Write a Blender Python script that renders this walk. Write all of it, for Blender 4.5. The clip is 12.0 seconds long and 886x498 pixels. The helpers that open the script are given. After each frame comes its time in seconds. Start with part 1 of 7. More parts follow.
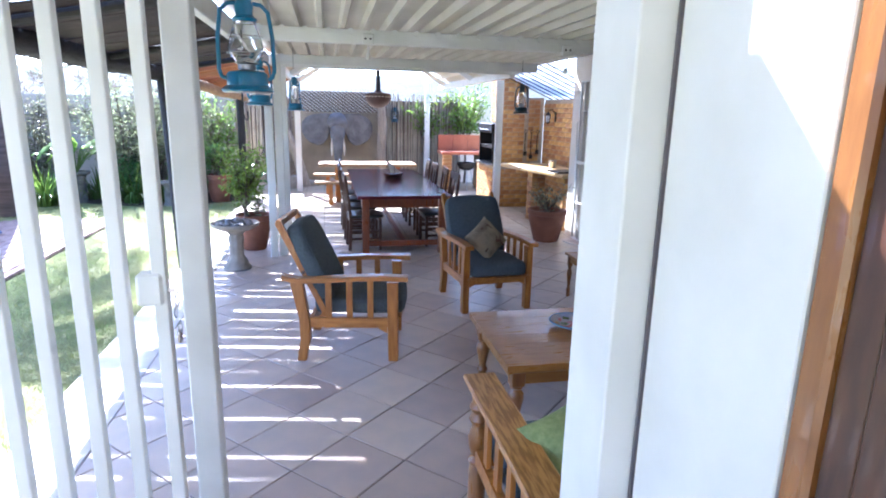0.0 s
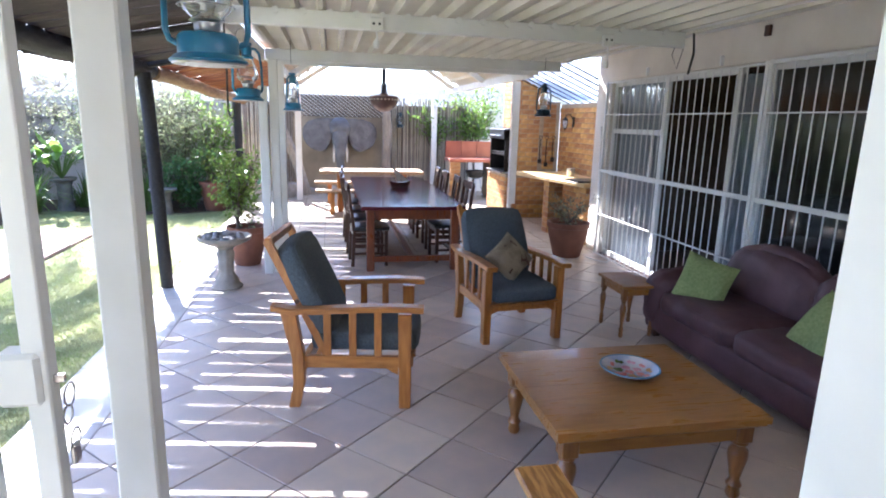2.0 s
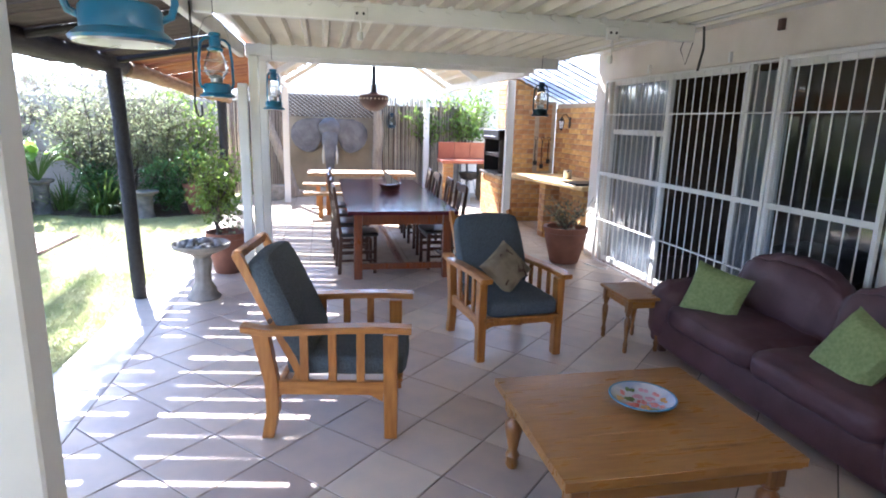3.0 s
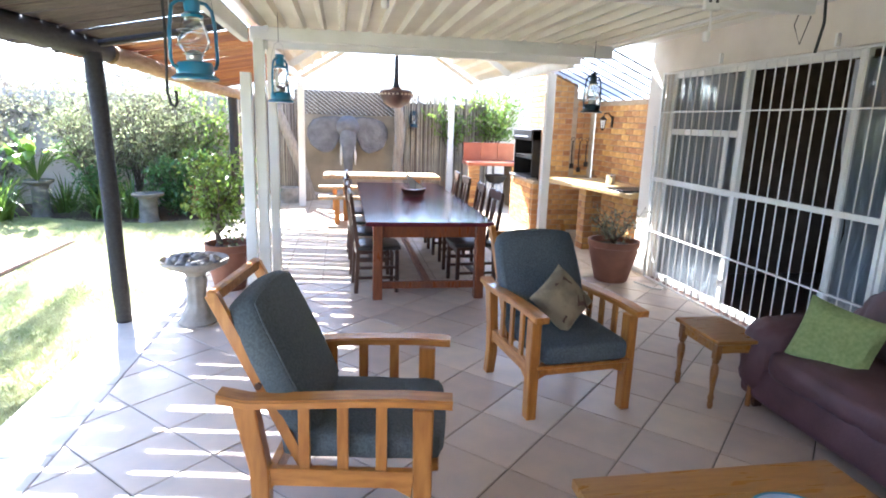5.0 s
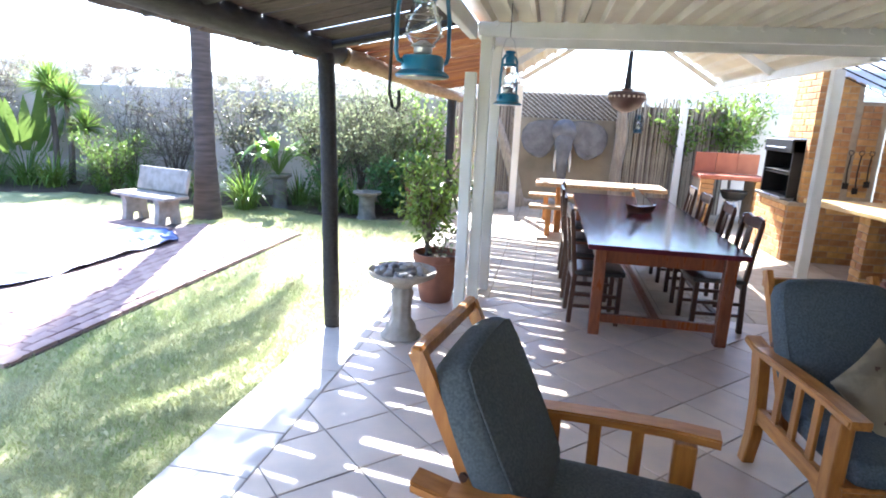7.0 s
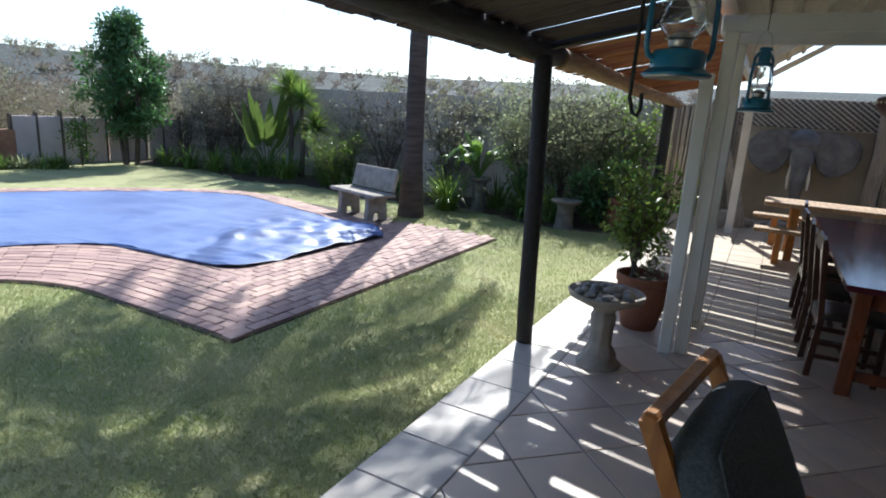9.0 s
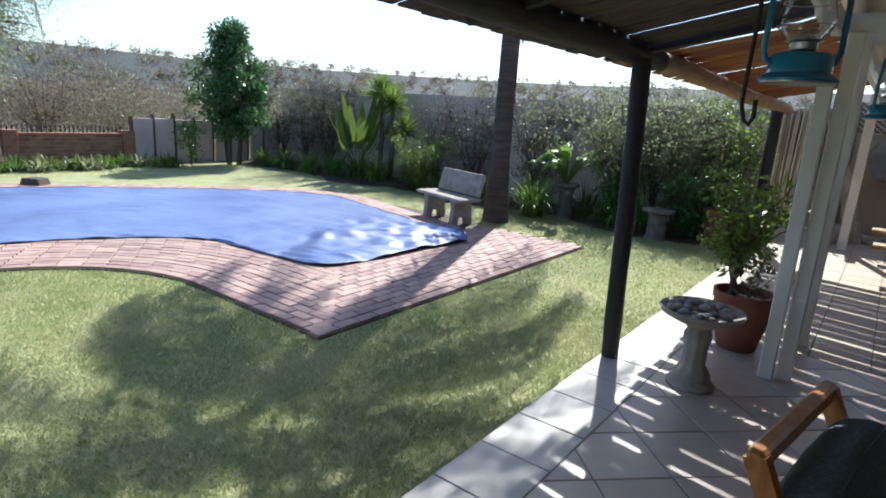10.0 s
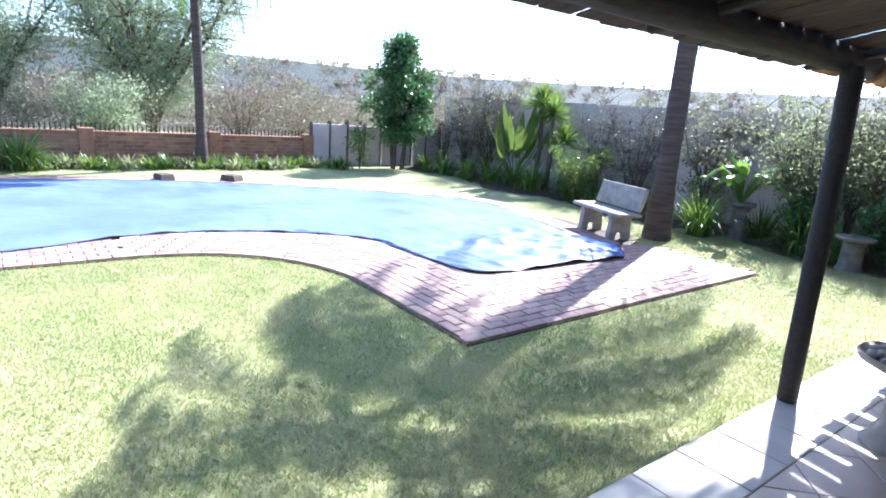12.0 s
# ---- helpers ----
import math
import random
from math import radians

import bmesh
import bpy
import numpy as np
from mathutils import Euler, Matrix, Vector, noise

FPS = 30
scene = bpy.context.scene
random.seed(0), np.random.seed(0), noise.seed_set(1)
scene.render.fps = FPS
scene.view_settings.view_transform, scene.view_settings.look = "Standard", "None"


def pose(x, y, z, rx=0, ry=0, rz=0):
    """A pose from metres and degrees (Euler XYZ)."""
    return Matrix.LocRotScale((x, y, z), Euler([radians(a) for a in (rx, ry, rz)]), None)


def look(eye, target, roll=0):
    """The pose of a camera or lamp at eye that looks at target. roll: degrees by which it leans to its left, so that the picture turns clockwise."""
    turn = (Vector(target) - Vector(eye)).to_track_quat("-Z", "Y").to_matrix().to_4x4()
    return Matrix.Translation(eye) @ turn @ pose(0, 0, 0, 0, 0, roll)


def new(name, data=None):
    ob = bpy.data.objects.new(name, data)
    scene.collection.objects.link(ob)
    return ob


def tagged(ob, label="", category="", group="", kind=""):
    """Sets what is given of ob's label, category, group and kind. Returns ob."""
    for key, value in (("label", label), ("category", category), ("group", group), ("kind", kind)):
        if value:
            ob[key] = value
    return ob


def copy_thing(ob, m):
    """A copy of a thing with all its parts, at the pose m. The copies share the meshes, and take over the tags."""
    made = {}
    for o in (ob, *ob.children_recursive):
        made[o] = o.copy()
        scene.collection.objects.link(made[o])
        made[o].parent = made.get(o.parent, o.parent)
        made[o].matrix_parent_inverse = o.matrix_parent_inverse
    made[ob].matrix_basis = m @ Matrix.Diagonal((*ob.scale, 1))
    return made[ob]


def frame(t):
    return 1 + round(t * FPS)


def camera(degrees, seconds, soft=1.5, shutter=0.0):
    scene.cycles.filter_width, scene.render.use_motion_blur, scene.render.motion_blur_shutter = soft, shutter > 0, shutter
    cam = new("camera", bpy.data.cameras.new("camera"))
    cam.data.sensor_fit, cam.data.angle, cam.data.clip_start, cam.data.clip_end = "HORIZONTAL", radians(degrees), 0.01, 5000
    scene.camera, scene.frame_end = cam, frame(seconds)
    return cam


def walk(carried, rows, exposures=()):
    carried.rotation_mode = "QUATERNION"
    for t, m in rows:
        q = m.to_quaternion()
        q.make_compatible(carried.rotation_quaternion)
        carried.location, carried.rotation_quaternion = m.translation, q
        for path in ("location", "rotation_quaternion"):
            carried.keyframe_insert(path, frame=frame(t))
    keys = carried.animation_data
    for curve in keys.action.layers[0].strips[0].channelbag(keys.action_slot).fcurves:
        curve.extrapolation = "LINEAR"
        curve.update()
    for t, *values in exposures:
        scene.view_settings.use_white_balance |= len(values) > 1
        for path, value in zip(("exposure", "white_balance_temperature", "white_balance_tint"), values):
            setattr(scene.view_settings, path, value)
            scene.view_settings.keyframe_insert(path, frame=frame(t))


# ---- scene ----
cam = camera(74.6, 12.0, soft=1.9)
PATH = [
    (0, (0.396, 0.008, 1.787), (0.779, 1.917, 1.331), 1.20),
    (0.5, (0.420, 0.260, 1.764), (0.794, 2.174, 1.315), 1.50),
    (1, (0.420, 0.453, 1.736), (0.791, 2.369, 1.298), 1.50),
    (1.5, (0.399, 0.607, 1.736), (0.768, 2.524, 1.302), 1.50),
    (2, (0.410, 0.740, 1.719), (0.788, 2.656, 1.289), 1.50),
    (2.5, (0.454, 0.895, 1.721), (0.851, 2.808, 1.293), 1.50),
    (4.5, (0.544, 1.747, 1.656), (0.945, 3.660, 1.231), 1.70),
    (5, (0.530, 1.969, 1.673), (0.871, 3.893, 1.246), 1.90),
    (5.5, (0.509, 2.163, 1.677), (0.746, 4.102, 1.248), 2.00),
    (6, (0.495, 2.364, 1.695), (0.577, 4.315, 1.259), 2.20),
    (6.5, (0.479, 2.494, 1.692), (0.359, 4.440, 1.249), 2.30),
    (7, (0.373, 2.621, 1.683), (0.045, 4.543, 1.239), 2.70),
    (7.5, (0.291, 2.716, 1.678), (-0.199, 4.602, 1.229), 3.00),
    (9.5, (0.173, 2.866, 1.682), (-0.882, 4.500, 1.217), 3.65),
    (10, (0.156, 2.870, 1.686), (-1.010, 4.427, 1.219), 3.78),
    (10.5, (0.141, 2.875, 1.690), (-1.124, 4.351, 1.220), 4.07),
    (11, (0.126, 2.873, 1.692), (-1.243, 4.252, 1.218), 4.10),
    (11.5, (0.108, 2.868, 1.694), (-1.346, 4.158, 1.221), 3.95),
    (12, (0.093, 2.858, 1.698), (-1.433, 4.060, 1.222), 4.34),
]
walk(cam, [(t, look(eye, target, roll)) for t, eye, target, roll in PATH],
     [(t, ev, k, 18 if t < 3 else 8 if 7 < t < 11 else 13) for t, ev, k in ((0.0, 2.95, 5100), (0.5, 2.83, 5200), (1.0, 2.85, 5300), (2.5, 3.0, 5500), (4.5, 3.4, 5700), (5.5, 3.55, 5750), (6.5, 3.4, 5700), (7.0, 3.05, 5600), (7.5, 2.45, 5450), (9.5, 0.75, 5800), (10.5, 1.2, 5700), (11.0, 1.5, 5600), (12.0, 1.98, 5450))])

# ---- world, sun ----
SUN_EL, SUN_AZ = radians(44.0), math.atan2(-0.36, 0.93)      # azimuth from +y, negative to -x
world = bpy.data.worlds.new("sky")
scene.world = world
world.use_nodes = True
wn = world.node_tree.nodes
sky = wn.new("ShaderNodeTexSky")
sky.sky_type, sky.sun_disc = "NISHITA", False
sky.sun_elevation, sky.sun_rotation = SUN_EL, SUN_AZ
sky.air_density, sky.dust_density, sky.altitude = 1.0, 2.5, 1400
world.node_tree.links.new(sky.outputs[0], wn["Background"].inputs[0])
wn["Background"].inputs[1].default_value = 0.125
sun = new("sun", bpy.data.lights.new("sun", "SUN"))
sun.data.energy, sun.data.angle, sun.data.color = 5.0, radians(0.55), (1.0, 0.95, 0.86)
to_sun = Vector((math.sin(SUN_AZ) * math.cos(SUN_EL), math.cos(SUN_AZ) * math.cos(SUN_EL), math.sin(SUN_EL)))
sun.matrix_world = look(to_sun * 30, (0, 0, 0))


# ---- materials ----
def mat(name, c1, c2=None, rough=0.6, metal=0.0, scale=6.0, fine=70.0, bump=0.15, stretch=(1, 1, 1), rand=0.0, island=0.0, blotch=0.25, trans=0.0, bdist=0.004, coat=0.0, spec=0.5, contrast=(0.3, 0.7)):
    """Two colours mixed by a stretched noise, blotched by a large one, with fine relief."""
    c2 = c2 or tuple(v * 0.75 for v in c1)
    m = bpy.data.materials.new(name)
    m.use_nodes = True
    nt = m.node_tree
    n, l = nt.nodes, nt.links
    b = n["Principled BSDF"]
    tc, mp = n.new("ShaderNodeTexCoord"), n.new("ShaderNodeMapping")
    mp.inputs["Scale"].default_value = stretch
    l.new(tc.outputs["Object"], mp.inputs["Vector"])
    n1, n2, n3 = (n.new("ShaderNodeTexNoise") for _ in range(3))
    for node, s, d in ((n1, scale, 6), (n2, 0.9, 3), (n3, fine, 4)):
        node.inputs["Scale"].default_value, node.inputs["Detail"].default_value = s, d
    l.new(mp.outputs[0], n1.inputs["Vector"])
    l.new(tc.outputs["Object"], n2.inputs["Vector"])
    l.new(mp.outputs[0], n3.inputs["Vector"])
    r = n.new("ShaderNodeValToRGB")
    r.color_ramp.elements[0].position, r.color_ramp.elements[1].position = contrast
    r.color_ramp.elements[0].color, r.color_ramp.elements[1].color = (*c1, 1), (*c2, 1)
    l.new(n1.outputs["Fac"], r.inputs["Fac"])
    hs = n.new("ShaderNodeHueSaturation")
    l.new(r.outputs["Color"], hs.inputs["Color"])
    mr = n.new("ShaderNodeMapRange")
    mr.inputs["To Min"].default_value, mr.inputs["To Max"].default_value = 1 - blotch, 1 + blotch
    l.new(n2.outputs["Fac"], mr.inputs["Value"])
    value = mr.outputs[0]
    if rand or island:
        src = n.new("ShaderNodeObjectInfo").outputs["Random"] if rand else n.new("ShaderNodeNewGeometry").outputs["Random Per Island"]
        m2 = n.new("ShaderNodeMapRange")
        k = rand or island
        m2.inputs["To Min"].default_value, m2.inputs["To Max"].default_value = 1 - k, 1 + k
        l.new(src, m2.inputs["Value"])
        mu = n.new("ShaderNodeMath")
        mu.operation = "MULTIPLY"
        l.new(value, mu.inputs[0])
        l.new(m2.outputs[0], mu.inputs[1])
        value = mu.outputs[0]
        hr = n.new("ShaderNodeMapRange")
        hr.inputs["To Min"].default_value, hr.inputs["To Max"].default_value = 0.5 - 0.05 * k, 0.5 + 0.05 * k
        l.new(src, hr.inputs["Value"])
        l.new(hr.outputs[0], hs.inputs["Hue"])
    l.new(value, hs.inputs["Value"])
    l.new(hs.outputs[0], b.inputs["Base Color"])
    rr = n.new("ShaderNodeMapRange")
    rr.inputs["To Min"].default_value, rr.inputs["To Max"].default_value = max(rough - 0.12, 0.02), min(rough + 0.12, 1)
    l.new(n1.outputs["Fac"], rr.inputs["Value"])
    l.new(rr.outputs[0], b.inputs["Roughness"])
    b.inputs["Metallic"].default_value = metal
    b.inputs["Coat Weight"].default_value = coat
    b.inputs["Specular IOR Level"].default_value = spec
    if bump:
        bp = n.new("ShaderNodeBump")
        bp.inputs["Strength"].default_value, bp.inputs["Distance"].default_value = bump, bdist
        l.new(n3.outputs["Fac"], bp.inputs["Height"])
        l.new(bp.outputs[0], b.inputs["Normal"])
    if trans:
        tr, mx = n.new("ShaderNodeBsdfTranslucent"), n.new("ShaderNodeMixShader")
        l.new(hs.outputs[0], tr.inputs["Color"])
        mx.inputs[0].default_value = trans
        l.new(b.outputs[0], mx.inputs[1])
        l.new(tr.outputs[0], mx.inputs[2])
        l.new(mx.outputs[0], n["Material Output"].inputs["Surface"])
    return m


def glass_mat(name, tint=(0.95, 0.97, 0.97), rough=0.02):
    m = bpy.data.materials.new(name)
    m.use_nodes = True
    b = m.node_tree.nodes["Principled BSDF"]
    b.inputs["Base Color"].default_value = (*tint, 1)
    b.inputs["Roughness"].default_value = rough
    b.inputs["Transmission Weight"].default_value = 1.0
    b.inputs["IOR"].default_value = 1.45
    return m


WHITE = mat("white_paint", (0.78, 0.77, 0.74), (0.66, 0.65, 0.61), 0.5, scale=3, blotch=0.08, bump=0.08)
CREAM = mat("cream_sheet", (0.70, 0.66, 0.56), (0.60, 0.56, 0.46), 0.55, scale=2, blotch=0.12, bump=0.05)
PLASTER = mat("wall_plaster", (0.72, 0.66, 0.58), (0.62, 0.56, 0.48), 0.85, scale=2.5, blotch=0.1, bump=0.25, fine=90)
GREYWALL = mat("garden_wall_plaster", (0.56, 0.48, 0.42), (0.42, 0.355, 0.305), 0.9, scale=1.6, blotch=0.3, bump=0.4, fine=40)
PALEWALL = mat("pale_panel_wall", (0.62, 0.52, 0.50), (0.45, 0.38, 0.36), 0.9, scale=1.4, blotch=0.25, bump=0.4, fine=40)
TILE = mat("floor_tile", (0.54, 0.415, 0.325), (0.44, 0.36, 0.305), 0.36, scale=5, fine=40, bump=0.05, rand=0.17, blotch=0.1)
BORDER = mat("border_slab", (0.58, 0.52, 0.45), (0.47, 0.42, 0.37), 0.5, scale=4, bump=0.1, rand=0.08, blotch=0.1)
GROUT = mat("dark_grout", (0.10, 0.085, 0.075), (0.16, 0.14, 0.12), 0.9, scale=9)
BEIGE = mat("beige_terrace_tile", (0.46, 0.37, 0.26), (0.37, 0.30, 0.215), 0.5, scale=5, bump=0.08, rand=0.08, blotch=0.12)
BGROUT = mat("sand_joint", (0.27, 0.22, 0.16), None, 0.9)
OAK = mat("honey_oak", (0.48, 0.20, 0.042), (0.31, 0.11, 0.02), 0.35, scale=3, stretch=(3, 14, 14), bump=0.08, fine=40, blotch=0.2, coat=0.2)
OAKZ = mat("honey_oak_upright", (0.46, 0.19, 0.04), (0.29, 0.10, 0.018), 0.35, scale=3, stretch=(14, 14, 2), bump=0.08, fine=40, blotch=0.2, coat=0.2)
GRAINOAK = mat("coarse_grained_oak", (0.44, 0.215, 0.05), (0.23, 0.095, 0.018), 0.45, scale=5, stretch=(14, 1.6, 8), bump=0.2, fine=30, blotch=0.15, contrast=(0.42, 0.58))
PINE = mat("yellow_pine", (0.38, 0.175, 0.04), (0.25, 0.10, 0.02), 0.3, scale=2.5, stretch=(2, 16, 8), bump=0.06, fine=40, blotch=0.2, coat=0.25)
PINEZ = mat("yellow_pine_turned", (0.30, 0.13, 0.035), (0.19, 0.07, 0.018), 0.3, scale=3, stretch=(12, 12, 2), bump=0.06, blotch=0.2, coat=0.3)
MAHOG = mat("red_mahogany", (0.125, 0.026, 0.036), (0.07, 0.014, 0.02), 0.13, scale=2.2, stretch=(14, 1.6, 8), bump=0.02, fine=30, blotch=0.2, coat=0.0, spec=0.1)
MAHOGZ = mat("red_mahogany_leg", (0.24, 0.065, 0.022), (0.13, 0.032, 0.012), 0.3, scale=3, stretch=(12, 12, 2), bump=0.05, blotch=0.2, coat=0.3)
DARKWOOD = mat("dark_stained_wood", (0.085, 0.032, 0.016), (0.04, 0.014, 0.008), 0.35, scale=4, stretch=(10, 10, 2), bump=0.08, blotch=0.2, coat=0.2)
BLACKLOG = mat("black_stained_log", (0.022, 0.018, 0.018), (0.010, 0.008, 0.008), 0.6, scale=6, stretch=(8, 1.5, 8), bump=0.6, fine=30, bdist=0.01)
PALELOG = mat("peeled_log", (0.42, 0.28, 0.15), (0.25, 0.15, 0.07), 0.7, scale=4, stretch=(8, 1.2, 8), bump=0.4, fine=30, bdist=0.01)
PLANK = mat("dark_roof_plank", (0.06, 0.034, 0.025), (0.022, 0.013, 0.011), 0.75, scale=3, stretch=(1.5, 12, 12), bump=0.5, fine=40, rand=0.35)
ORANGEPLANK = mat("orange_roof_plank", (0.36, 0.145, 0.05), (0.23, 0.085, 0.026), 0.75, scale=3, stretch=(1.5, 12, 12), bump=0.4, fine=40, rand=0.25, trans=0.15)
FABRIC = mat("blue_grey_weave", (0.092, 0.112, 0.13), (0.055, 0.068, 0.08), 0.95, scale=110, stretch=(1, 1, 1), bump=0.5, fine=220, blotch=0.12, contrast=(0.35, 0.65))
LEATHER = mat("maroon_leather", (0.11, 0.050, 0.055), (0.068, 0.031, 0.034), 0.58, scale=5, bump=0.35, fine=60, blotch=0.25, spec=0.35)
GREEN = mat("green_knit", (0.27, 0.31, 0.12), (0.18, 0.22, 0.075), 0.95, scale=50, bump=0.7, fine=140, blotch=0.15)
BUFF = mat("buff_linen_print", (0.27, 0.215, 0.14), (0.17, 0.13, 0.085), 0.95, scale=7, bump=0.4, fine=180, blotch=0.2, contrast=(0.45, 0.6))
TERRA = mat("terracotta", (0.23, 0.09, 0.05), (0.15, 0.055, 0.032), 0.75, scale=5, bump=0.2, blotch=0.25)
TERRATOP = mat("terracotta_tile", (0.42, 0.13, 0.06), (0.32, 0.09, 0.04), 0.5, scale=5, bump=0.1, rand=0.1)
STONE = mat("cast_stone", (0.40, 0.35, 0.30), (0.24, 0.21, 0.175), 0.9, scale=9, bump=0.6, fine=50, blotch=0.25)
PEBBLE = mat("pebble", (0.42, 0.37, 0.32), (0.25, 0.22, 0.20), 0.7, scale=9, bump=0.2, island=0.5)
YBRICK = mat("yellow_face_brick", (0.50, 0.27, 0.10), (0.32, 0.155, 0.05), 0.8, scale=9, bump=0.5, fine=60, rand=0.28)
MORTAR = mat("mortar", (0.36, 0.29, 0.20), (0.26, 0.20, 0.14), 0.95, scale=12, bump=0.5)
RBRICK = mat("red_wall_brick", (0.34, 0.17, 0.10), (0.25, 0.115, 0.07), 0.85, scale=9, bump=0.4, island=0.25)
PAVER = mat("clay_paver", (0.40, 0.26, 0.215), (0.29, 0.18, 0.15), 0.75, scale=7, bump=0.4, rand=0.22)
PAVERJ = mat("clay_paver_far", (0.40, 0.26, 0.215), (0.29, 0.18, 0.15), 0.75, scale=7, bump=0.4, island=0.22)
COVER = mat("blue_pool_cover", (0.11, 0.155, 0.32), (0.145, 0.195, 0.37), 0.42, spec=0.3, scale=1.2, bump=0.3, fine=9, bdist=0.02, blotch=0.25)
GRASSGROUND = mat("lawn_ground", (0.26, 0.28, 0.112), (0.39, 0.37, 0.19), 0.95, scale=3.0, bump=0.8, fine=60, blotch=0.3, bdist=0.02)
BLADE = mat("grass_blade", (0.30, 0.365, 0.128), (0.50, 0.48, 0.255), 0.7, scale=1.6, bump=0, island=0.18, blotch=0.2, trans=0.35)
SOIL = mat("bed_soil", (0.05, 0.032, 0.02), (0.09, 0.06, 0.035), 0.95, scale=8, bump=0.8, fine=40, bdist=0.02)
LEAF = mat("leaf_mid", (0.09, 0.16, 0.03), (0.14, 0.21, 0.05), 0.42, bump=0, island=0.45, trans=0.42)
LEAFD = mat("leaf_dark", (0.06, 0.14, 0.045), (0.10, 0.19, 0.06), 0.36, bump=0, island=0.45, trans=0.4)
LEAFB = mat("leaf_bright", (0.14, 0.22, 0.035), (0.20, 0.28, 0.06), 0.42, bump=0, island=0.35, trans=0.48)
LEAFG = mat("leaf_grey_olive", (0.17, 0.17, 0.10), (0.25, 0.24, 0.155), 0.5, bump=0, island=0.45, trans=0.42)
LEAFP = mat("leaf_pale_olive", (0.22, 0.25, 0.13), (0.30, 0.32, 0.175), 0.72, bump=0, island=0.35, trans=0.58, spec=0.2)
LEAFPEP = mat("leaf_pepper", (0.27, 0.33, 0.19), (0.36, 0.41, 0.26), 0.5, bump=0, island=0.3, trans=0.55)
LEAFDRY = mat("leaf_dry_brown", (0.17, 0.135, 0.105), (0.24, 0.195, 0.15), 0.8, bump=0, island=0.35, trans=0.35)
BARK = mat("grey_bark", (0.13, 0.10, 0.075), (0.07, 0.052, 0.04), 0.9, scale=5, stretch=(5, 5, 1), bump=0.8, fine=25, bdist=0.015)
PALMBARK = mat("palm_bark", (0.115, 0.085, 0.07), (0.055, 0.04, 0.034), 0.9, scale=3, stretch=(1, 1, 9), bump=0.9, fine=14, bdist=0.03)
BLUEENAMEL = mat("blue_enamel", (0.02, 0.19, 0.34), (0.015, 0.13, 0.25), 0.3, scale=6, bump=0.05, coat=0.3)
BLACKMETAL = mat("black_metal", (0.02, 0.02, 0.022), (0.035, 0.033, 0.032), 0.45, metal=0.6, bump=0.1)
STEEL = mat("steel", (0.55, 0.55, 0.55), (0.40, 0.40, 0.40), 0.3, metal=1.0, bump=0.05)
RUBBER = mat("dark_rubber", (0.03, 0.03, 0.032), None, 0.7)
ELEPHANT = mat("grey_elephant_hide", (0.19, 0.18, 0.18), (0.10, 0.095, 0.095), 0.85, scale=5, stretch=(1, 1, 1), bump=0.9, fine=18, bdist=0.02)
IVORY = mat("ivory", (0.68, 0.60, 0.48), None, 0.5)
REED = mat("reed_fence", (0.31, 0.25, 0.18), (0.17, 0.13, 0.095), 0.9, scale=3, stretch=(14, 14, 1.2), bump=0.6, island=0.4)
WEAVE = mat("dry_branch", (0.14, 0.11, 0.09), (0.07, 0.055, 0.045), 0.9, scale=5, bump=0.5, island=0.4)
DISH = mat("painted_dish", (0.62, 0.60, 0.62), (0.30, 0.36, 0.52), 0.25, scale=6, bump=0, coat=0.4, contrast=(0.5, 0.62))
DISHRED = mat("painted_petal_red", (0.55, 0.07, 0.06), (0.62, 0.25, 0.24), 0.3, scale=18, bump=0, coat=0.4)
DISHYEL = mat("painted_petal_yellow", (0.62, 0.36, 0.06), (0.45, 0.22, 0.05), 0.3, scale=18, bump=0, coat=0.4)
DISHPINK = mat("painted_petal_pink", (0.62, 0.33, 0.38), (0.55, 0.22, 0.3), 0.3, scale=18, bump=0, coat=0.4)
GLASS = glass_mat("clear_glass")
# grey tint dims the curtains and room behind the panes
WINDOWGLASS = glass_mat("tinted_window_glass", (0.62, 0.66, 0.68), 0.05)
CURTAIN = mat("white_curtain", (0.8, 0.82, 0.85), (0.68, 0.70, 0.75), 0.9, scale=4, stretch=(6, 6, 0.4), bump=0.3, trans=0.4)
# brown kept dark so that the lounge looks unlit
ROOMWALL = mat("dim_room_wall", (0.11, 0.072, 0.048), (0.07, 0.045, 0.03), 0.9)
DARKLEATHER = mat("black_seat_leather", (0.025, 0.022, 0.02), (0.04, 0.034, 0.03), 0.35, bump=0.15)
BUSH = mat("far_bushveld", (0.09, 0.075, 0.05), (0.055, 0.052, 0.032), 0.95, scale=0.35, fine=3, bump=0.8, bdist=0.4, blotch=0.35)
HAZE = mat("hazy_ridge", (0.034, 0.042, 0.036), (0.014, 0.019, 0.015), 1.0, scale=0.09, fine=0.6, bump=0.5, bdist=2.0, blotch=0.2)
POLYCARB = mat("translucent_sheet", (0.76, 0.79, 0.82), (0.68, 0.72, 0.76), 0.5, bump=0.05, trans=0.75)
PANELWALL = mat("sand_panel_plaster", (0.33, 0.27, 0.19), (0.22, 0.18, 0.125), 0.9, scale=2, blotch=0.3, bump=0.4, fine=40)
GREYWOOD = mat("weathered_grey_trunk", (0.38, 0.31, 0.24), (0.22, 0.175, 0.13), 0.9, scale=4, stretch=(8, 8, 1), bump=0.8, fine=25, bdist=0.015)
# cast stone darkened to stand in for the shade of the hedge
SHADEDSTONE = mat("shaded_cast_stone", (0.20, 0.185, 0.16), (0.10, 0.095, 0.08), 0.95, scale=9, bump=0.6, fine=50, blotch=0.3)
